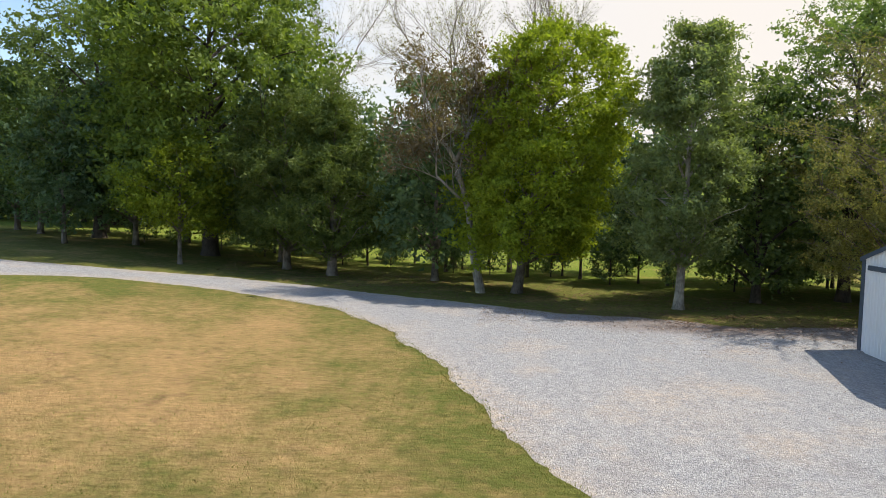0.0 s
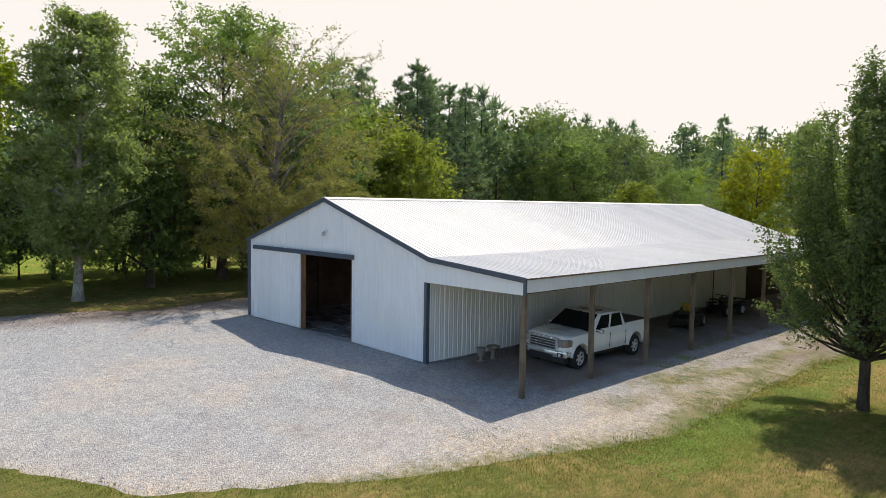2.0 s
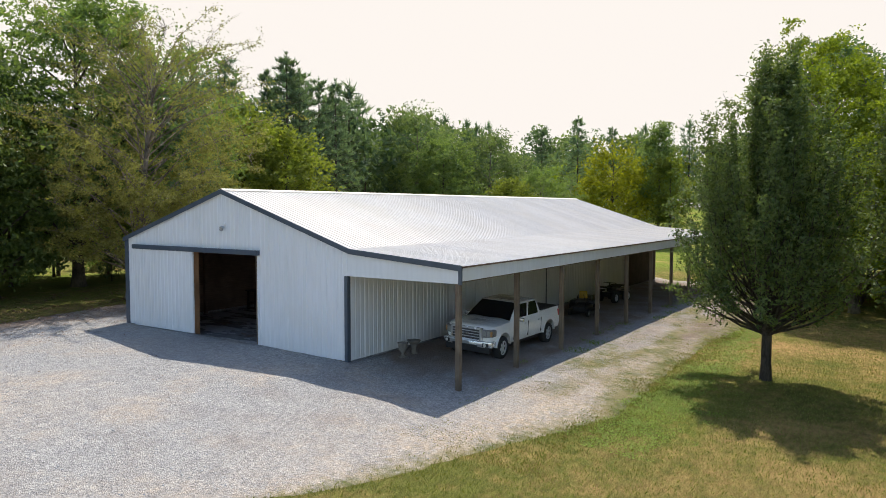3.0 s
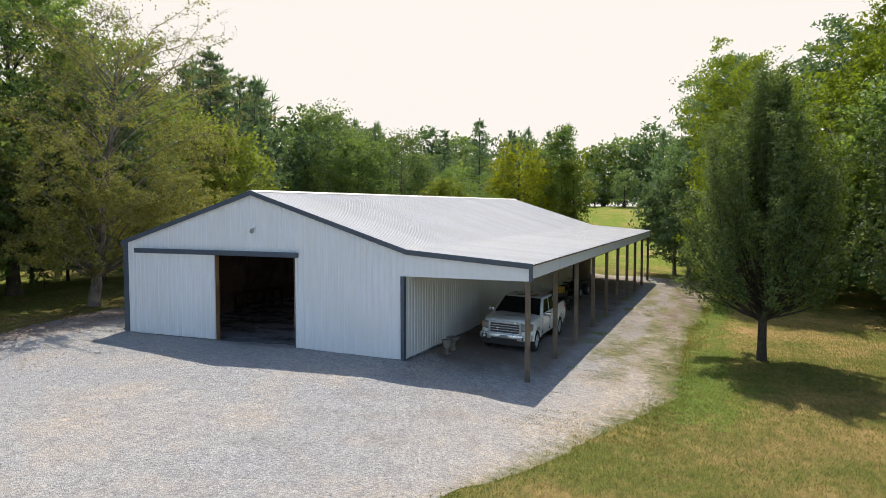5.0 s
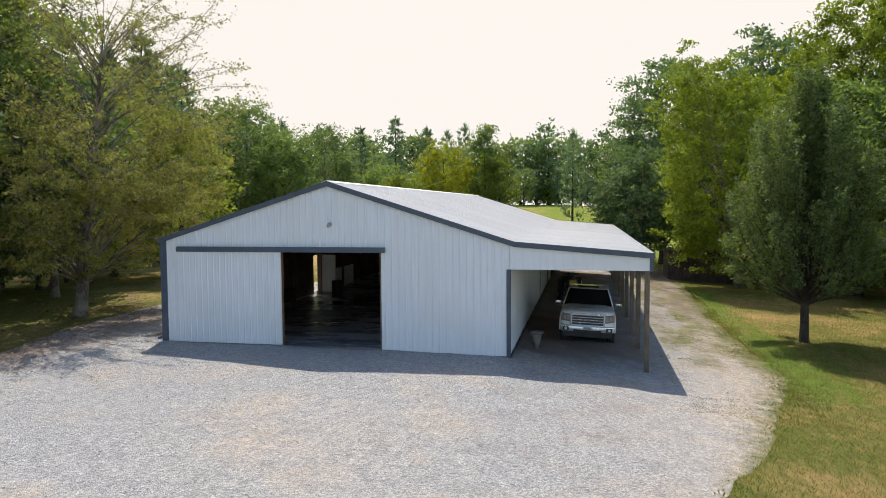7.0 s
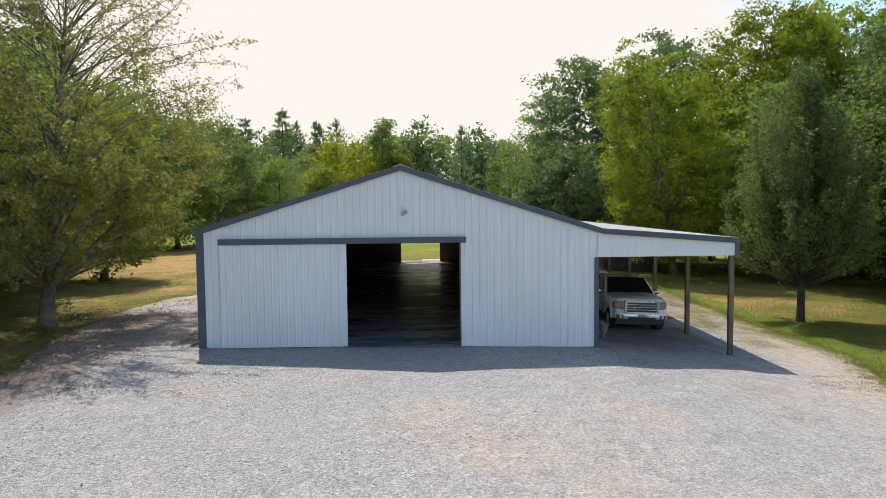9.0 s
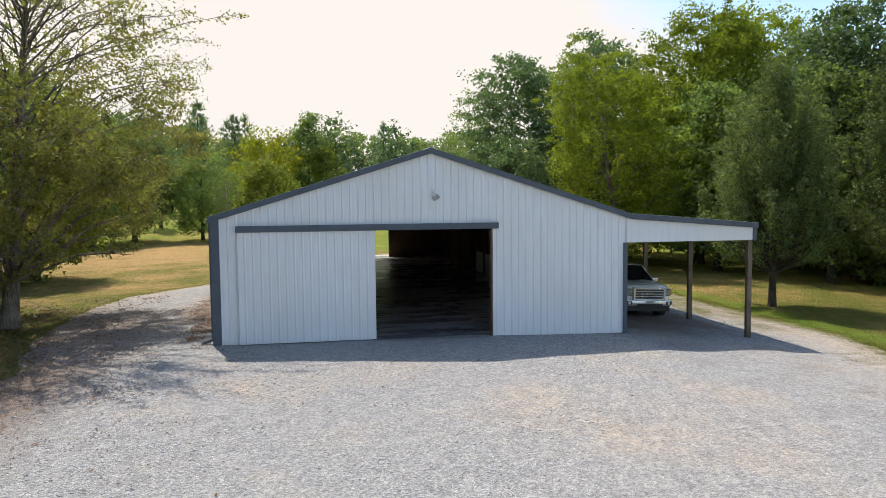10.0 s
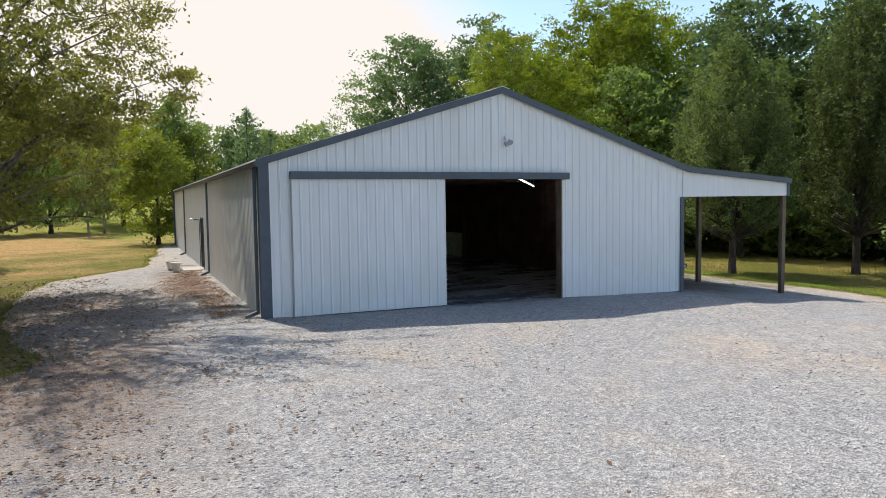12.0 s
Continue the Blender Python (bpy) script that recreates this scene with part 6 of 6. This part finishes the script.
def mower(at, turn):
    m = thing("riding_mower", "black riding lawn mower with a yellow seat", "lawn mower", (at[0], at[1], float(ground_z(at[0], at[1]))), turn=turn)
    part("deck", box((-0.65, -0.62, 0.10), (0.45, 0.62, 0.28), 0.06), M_BLACK, m)
    part("chassis", box((-1.0, -0.30, 0.28), (0.9, 0.30, 0.46), 0.04), M_BLACK, m)
    part("engine_cover", box((0.35, -0.36, 0.46), (1.0, 0.36, 0.84), 0.08), M_BLACK, m, "black engine cover")
    part("fender", box((-0.15, -0.58, 0.50), (0.62, -0.32, 0.66), 0.05), M_BLACK, m)
    part("fender", box((-0.15, 0.32, 0.50), (0.62, 0.58, 0.66), 0.05), M_BLACK, m)
    part("seat", box((-0.30, -0.27, 0.60), (0.22, 0.27, 0.74), 0.05), M_SEAT, m)
    part("backrest", box((0.14, -0.20, 0.72), (0.26, 0.20, 1.10), 0.05), M_YELLOW, m, "yellow high-backed seat")
    for s in (-1, 1):
        part("lever", beam((-0.45, s * 0.24, 0.45), (-0.38, s * 0.12, 1.02), 0.025, 0.025, (1, 0, 0)), M_BLACK, m)
        wheel(m, 0.62, s * 0.60, 0.29, 0.26, s, 5)
        wheel(m, -0.95, s * 0.42, 0.16, 0.14, s, 4)


def quad_bike(at, turn):
    q = thing("quad_bike", "dark four-wheeled utility bike in the lean-to's shade", "quad bike", (at[0], at[1], float(ground_z(at[0], at[1]))), turn=turn)
    part("chassis", box((-0.75, -0.25, 0.32), (0.75, 0.25, 0.56), 0.05), M_BLACK, q)
    part("seat", box((-0.15, -0.20, 0.74), (0.62, 0.20, 0.88), 0.06), M_SEAT, q)
    part("tank", box((-0.45, -0.19, 0.60), (0.0, 0.19, 0.92), 0.08), M_BLACK, q)
    part("front_rack", box((-1.0, -0.42, 0.84), (-0.55, 0.42, 0.88), 0.01), M_BLACK, q)
    part("rear_rack", box((0.55, -0.45, 0.84), (1.05, 0.45, 0.88), 0.01), M_BLACK, q)
    part("handlebar", beam((-0.38, -0.40, 1.08), (-0.38, 0.40, 1.08), 0.03, 0.03), M_BLACK, q)
    part("steering_column", beam((-0.50, 0, 0.62), (-0.38, 0, 1.08), 0.05, 0.05, (1, 0, 0)), M_BLACK, q)
    for s in (-1, 1):
        part("mudguard", box((-0.98, min(s * 0.25, s * 0.58), 0.62), (-0.38, max(s * 0.25, s * 0.58), 0.70), 0.03), M_SEAT, q)
        part("mudguard", box((0.38, min(s * 0.25, s * 0.58), 0.62), (1.02, max(s * 0.25, s * 0.58), 0.70), 0.03), M_SEAT, q)
        wheel(q, -0.66, s * 0.46, 0.30, 0.22, s, 5)
        wheel(q, 0.68, s * 0.46, 0.30, 0.24, s, 5)


mower((15.5, -1.75), 12)
quad_bike((20.6, -1.45), -8)


def urn(at, h, label):
    u = thing("stone_urn", label, "urn", (at[0], at[1], float(ground_z(at[0], at[1])) + 0.012))
    u.scale = (0.66, 0.66, 0.80)
    part("foot", box((-0.17, -0.17, 0), (0.17, 0.17, 0.07), 0.01), M_URN, u)
    prof = [(0.13, 0.06), (0.075, 0.14), (0.08, 0.20), (0.19, 0.32), (0.235, 0.46), (0.245, 0.56), (0.285, 0.60), (0.285, 0.64), (0.24, 0.645), (0.20, 0.54)]
    part("bowl", turned([(r, z * h) for r, z in prof], (0, 0, 0), 24), M_URN, u, "", True)


urn((2.05, -0.72), 1.0, "weathered stone urn beside the lean-to wall")
b = thing("stone_basin", "low weathered stone basin on a pedestal by the wall", "basin", (2.75, -0.68, float(ground_z(2.75, -0.68)) + 0.012))
b.scale = (0.62, 0.62, 0.80)
part("pedestal", turned([(0.22, 0.0), (0.17, 0.06), (0.12, 0.2), (0.16, 0.36), (0.24, 0.44)], (0, 0, 0), 20), M_URN, b, "", True)
part("bowl", turned([(0.22, 0.44), (0.36, 0.52), (0.40, 0.60), (0.36, 0.61), (0.25, 0.54)], (0, 0, 0), 24), M_URN, b, "", True)

# beside the side door
slab = tagged(part("door_slab", box((13.5, 12.26, -0.1), (15.0, 13.15, 0.055), 0.012), M_CONCRETE, None), "pale concrete slab before the side door", "slab", kind="structure")
for x, y in ((13.35, 13.45), (14.3, 13.6)):
    p = thing("planter", "white footed planter pot by the door slab", "planter", (x, y, float(ground_z(x, y)) + 0.03), "planters at the side door")
    p.scale = (0.8, 0.8, 0.85)
    part("pot", turned([(0.15, 0.0), (0.17, 0.05), (0.14, 0.10), (0.20, 0.30), (0.235, 0.38), (0.26, 0.39), (0.26, 0.43), (0.22, 0.43), (0.20, 0.36)], (0, 0, 0), 22), M_POT, p, "", True)
    part("soil", turned([(0.205, 0.34), (0.205, 0.37)], (0, 0, 0), 18), M_SEAT, p)
apron = tagged(part("rear_apron", box((LEN + 0.02, 3.6, -0.3), (LEN + 2.2, 7.8, -0.06), 0.01), M_CONCRETE, None), "pale concrete apron behind the barn", "apron", kind="structure")

# things inside the barn
for x0, y0, turn, n in ((16.6, WID - T - 0.08, 0, 4), (20.3, T + 0.08, 180, 6)):
    st = thing("steel_wainscot", "low bare ribbed-steel lining on the barn's inner wall", "panel", (x0, y0, -0.07), "steel linings", turn=turn)
    for k in range(n):
        wall_sheet(k * 0.9144, (k + 1) * 0.9144, lambda s: 0.0, lambda s: 1.18, lambda s, h, z: (s, -0.01 - 1.6 * h, z), M_BARE, st, "panel")
bench = thing("workbench", "dark wooden workbench along the barn's inner wall", "workbench", (6.0, WID - 0.75, -0.07))
part("top", box((0, -0.3, 0.86), (3.2, 0.35, 0.92), 0.006), M_SHADE, bench)
for x in (0.08, 1.6, 3.05):
    for y in (-0.24, 0.28):
        part("leg", box((x, y - 0.04, 0), (x + 0.09, y + 0.05, 0.86)), M_SHADE, bench)
part("shelf", box((0.05, -0.25, 0.3), (3.1, 0.3, 0.34)), M_SHADE, bench)
drum = thing("steel_drum", "black steel drum inside the barn", "drum", (13.1, 10.6, -0.07))
part("shell", turned([(0.28, 0), (0.29, 0.02), (0.285, 0.28), (0.295, 0.3), (0.285, 0.32), (0.285, 0.58), (0.295, 0.6), (0.285, 0.62), (0.29, 0.87), (0.27, 0.88)], (0, 0, 0), 24), M_BLACK, drum, "", True)

# old shed at the wood's edge
M_SHED = wood_material("old_red_boards", (0.075, 0.050, 0.046), (0.150, 0.105, 0.095))
M_TIN = plain("rusted_tin", (0.13, 0.090, 0.070), 0.7, metal=0.2, vary=0.45, scale=1.5)
SX, SY = 31.6, -10.6
sz = float(ground_z(SX, SY))
shed = thing("shed", "small old dark-red board shed with a tin roof", "shed", (SX, SY, sz))
shed_core = part("wall", box((0.05, -2.25, -0.3), (3.6, 2.25, 2.3)), M_SHED, shed)
for k in range(24):
    y = -2.28 + k * 0.19
    if not 9 <= k <= 14:
        piece("board", mesh_of("board", [(0.0, y, -0.2), (0.0, y + 0.175, -0.2), (0.0, y + 0.175, 2.35), (0.0, y, 2.35), (0.05, y, -0.2), (0.05, y + 0.175, -0.2), (0.05, y + 0.175, 2.35), (0.05, y, 2.35)],
              [(0, 3, 2, 1), (4, 5, 6, 7), (0, 1, 5, 4), (1, 2, 6, 5), (2, 3, 7, 6), (3, 0, 4, 7)], M_SHED), shed_core)
part("door", box((-0.02, -0.55, 0.0), (0.045, 0.55, 1.95), 0.008), M_SHED, shed, "board door")
part("roof", prism([(-0.4, 2.30), (4.0, 2.05), (4.0, 2.11), (-0.4, 2.36)], 1, -2.6, 2.6), M_TIN, shed, "rusted tin roof")


# ---- ground cover ----
def scatter(n, seed, x0, x1, y0, y1, keep):
    r = np.random.RandomState(seed)
    x, y = r.uniform(x0, x1, n), r.uniform(y0, y1, n)
    k = keep(x, y, r)
    return x[k], y[k], r


def blades(name, label, x, y, r, mat, low, high, wide):
    """Single grass blades as bent slivers standing on the ground."""
    n = len(x)
    z = ground_z(x, y) - 0.014
    h = r.uniform(low, high, n)
    a, b = r.uniform(0, 2 * math.pi, n), r.uniform(0, 2 * math.pi, n)
    w = wide * r.uniform(0.6, 1.4, n)
    tilt = r.uniform(0.2, 0.9, n) * h
    p = np.stack([x, y, z], -1)
    s = np.stack([np.cos(a) * w / 2, np.sin(a) * w / 2, 0 * w], -1)
    t = np.stack([np.cos(b) * tilt, np.sin(b) * tilt, h], -1)
    m = t * np.array([0.35, 0.35, 0.62])
    lv = np.stack([p - s, p + s, p + m + s * 0.8, p + t], 1).reshape(-1, 3)
    return tagged(new(name, leaf_mesh(name, lv, mat)), label, "grass", kind="stuff")


def flat_leaves(name, label, x, y, r, mat, size, lift=0.03):
    n = len(x)
    z = ground_z(x, y) + lift
    a = r.uniform(0, 2 * math.pi, n)
    s = size * r.uniform(0.5, 1.3, n)
    p = np.stack([x, y, z], -1)
    u = np.stack([np.cos(a) * s, np.sin(a) * s, r.uniform(-0.4, 0.4, n) * s], -1) / 2
    v = np.stack([-np.sin(a) * s, np.cos(a) * s, r.uniform(-0.5, 0.5, n) * s], -1) * 0.3
    lv = np.stack([p - u, p - v, p + u, p + v], 1).reshape(-1, 3)
    return tagged(new(name, leaf_mesh(name, lv, mat)), label, "leaves", kind="stuff")


def off_gravel(x, y):
    return gravel_field(x, y) < 0.02


x, y, r = scatter(120000, 41, -34, -8, -16, 24, lambda x, y, r: off_gravel(x, y) & (r.uniform(size=len(x)) < 0.25 + 0.75 * np.clip(1.2 - np.hypot(x + 14, y + 2) / 34, 0, 1)))
dryp = np.clip(0.25 + 0.6 * np.exp(-(((x + 27) / 12) ** 2 + ((y - 6) / 13) ** 2)) + ripple(x, y, 3, ((6.0, 0.22), (1.6, 0.18))), 0.04, 0.96)
d = r.uniform(size=len(x)) < dryp
blades("dry_grass", "dry straw-coloured mown grass", x[d], y[d], r, L_STRAW, 0.015, 0.045, 0.016)
blades("lawn_grass", "short green mown grass", x[~d], y[~d], r, L_GRASS, 0.015, 0.05, 0.016)
x, y, r = scatter(150000, 42, -10, 34, -24, -5, lambda x, y, r: off_gravel(x, y) & (r.uniform(size=len(x)) < np.clip(1.15 - np.hypot(x + 2, y + 10) / 34, 0.1, 1)))
d = r.uniform(size=len(x)) < np.clip(0.16 + ripple(x, y, 6, ((5.0, 0.25), (1.4, 0.12))), 0.02, 0.8)
blades("dry_grass", "dry straw-coloured grass beyond the drive", x[d], y[d], r, L_STRAW, 0.02, 0.06, 0.014)
blades("lawn_grass", "green lawn grass beyond the drive", x[~d], y[~d], r, L_GRASS, 0.03, 0.08, 0.014)
# taller ragged tufts along the gravel's edge
x, y, r = scatter(420000, 43, -26, 33, -12, 23, lambda x, y, r: np.abs(gravel_field(x, y) + 0.05) < np.abs(r.normal(size=len(x))) * 0.30 * (0.6 + ripple(x, y, 8, ((2.2, 0.8),)).clip(0, 1)))
blades("edge_grass", "ragged grass tufts along the gravel's edge", x, y, r, L_GRASS, 0.025, 0.085, 0.014)
# weeds in the drive beside the lean-to
x, y, r = scatter(170000, 44, -4, 33, -9.0, -4.7, lambda x, y, r: r.uniform(size=len(x)) < np.clip(0.0 + ripple(x, y, 12, ((3.0, 0.4), (0.8, 0.5))) + 0.30 * np.exp(-((y + 5.4) / 0.5) ** 2) + 0.5 * np.exp(-((y + 8.4) / 0.7) ** 2), 0, 0.6))
d = r.uniform(size=len(x)) < 0.5
blades("drive_weeds", "thin green weeds growing in the drive", x[d], y[d], r, L_GRASS, 0.02, 0.07, 0.014)
blades("drive_weeds", "thin dry grass growing in the drive", x[~d], y[~d], r, L_STRAW, 0.02, 0.06, 0.014)
x, y, r = scatter(26000, 45, 0.3, 33, -5.2, -4.0, lambda x, y, r: r.uniform(size=len(x)) < np.clip(ripple(x, y, 13, ((1.6, 0.5),)) - 0.15, 0, 0.5))
blades("post_weeds", "weeds round the feet of the posts", x, y, r, L_CLOVER, 0.03, 0.12, 0.02)
x, y, r = scatter(150000, 46, -1.5, 26, -11.0, -7.8, lambda x, y, r: (gravel_field(x, y) < 0.25) & (r.uniform(size=len(x)) < np.clip(1.0 - np.abs(y + 9.3) / 1.2 - np.abs(x - 4) / 40 + ripple(x, y, 14, ((2.4, 0.35), (0.8, 0.3))), 0, 0.7)))
flat_leaves("clover_patch", "bright green clover beside the drive", x, y, r, L_CLOVER, 0.042, 0.012)
# fallen leaves under the trees and along the eave wall
x, y, r = scatter(26000, 47, -34, 12, 15.5, 36, lambda x, y, r: (y > 17.0 - 0.1 * x - np.where(x < -5, 0.36 * (x + 5), 0) - 1.2) & (y < 26 - 0.42 * x.clip(-60, 0)) & (r.uniform(size=len(x)) < 0.55 + ripple(x, y, 15, ((3.0, 0.5),))))
flat_leaves("leaf_litter", "brown fallen leaves under the tree row", x, y, r, L_LITTER, 0.13)
x, y, r = scatter(30000, 48, 0.6, 22, 12.5, 15.2, lambda x, y, r: r.uniform(size=len(x)) < np.clip(1.2 - np.abs(y - 13.1) / 1.05 - np.abs(x - 8.5) / 9 + ripple(x, y, 16, ((1.4, 0.4),)), 0, 0.9))
flat_leaves("leaf_litter", "reddish fallen leaves beside the eave wall", x, y, r, L_DRIFT, 0.075, 0.042)
x, y, r = scatter(62000, 49, -15, 9, 2, 20, lambda x, y, r: ~((x > -0.1) & (y < 12.4)) & (r.uniform(size=len(x)) < np.clip(step(-11, -5, x) + step(14.5, 16.5, y), 0.12, 1) * np.clip(0.02 + 0.14 * (y - 11.5) + 0.35 * step(-2, 4, x) + ripple(x, y, 17, ((3.0, 0.3), (0.9, 0.2))), 0.02, 0.85)))
flat_leaves("leaf_litter", "scattered brown leaves on the gravel", x, y, r, L_LITTER, 0.06, 0.042)


def stones(name, label, x, y, r, low, high, mat):
    """Loose stones: squashed, jittered octahedra."""
    n = len(x)
    base = np.array([(1, 0, 0), (0, 1, 0), (-1, 0, 0), (0, -1, 0), (0, 0, 1), (0, 0, -1)], float)
    tri = np.array([(0, 1, 4), (1, 2, 4), (2, 3, 4), (3, 0, 4), (1, 0, 5), (2, 1, 5), (3, 2, 5), (0, 3, 5)])
    s = (low + (high - low) * r.uniform(size=n) ** 2.2)[:, None, None]
    v = base[None] * r.uniform(0.6, 1.25, (n, 6, 1)) * s * np.array([1, 1, 0.65])
    a = r.uniform(0, 2 * math.pi, n)
    c, sn = np.cos(a)[:, None], np.sin(a)[:, None]
    v = np.stack([v[..., 0] * c - v[..., 1] * sn, v[..., 0] * sn + v[..., 1] * c, v[..., 2]], -1)
    v += np.stack([x, y, ground_z(x, y) + 0.018], -1)[:, None]
    f = (tri[None] + 6 * np.arange(n)[:, None, None]).reshape(-1, 3)
    me = bpy.data.meshes.new(name)
    me.vertices.add(6 * n)
    me.vertices.foreach_set("co", v.astype(np.float32).ravel())
    me.loops.add(3 * len(f))
    me.loops.foreach_set("vertex_index", f.astype(np.int32).ravel())
    me.polygons.add(len(f))
    me.polygons.foreach_set("loop_start", np.arange(0, 3 * len(f), 3, dtype=np.int32))
    me.materials.append(mat)
    me.update(calc_edges=True)
    return tagged(new(name, me), label, "stones", kind="stuff")


x, y, r = scatter(21000, 50, -16, 9, -7, 19, lambda x, y, r: (gravel_field(x, y) > 0.1) & ~((x > -0.1) & (y > -4.6) & (y < 12.4)) & (r.uniform(size=len(x)) < np.clip(1.2 - np.hypot(x + 8, y - 11) / 20, 0.12, 1)))
stones("loose_stones", "loose grey crushed stones on the yard", x, y, r, 0.012, 0.034, M_STONE)
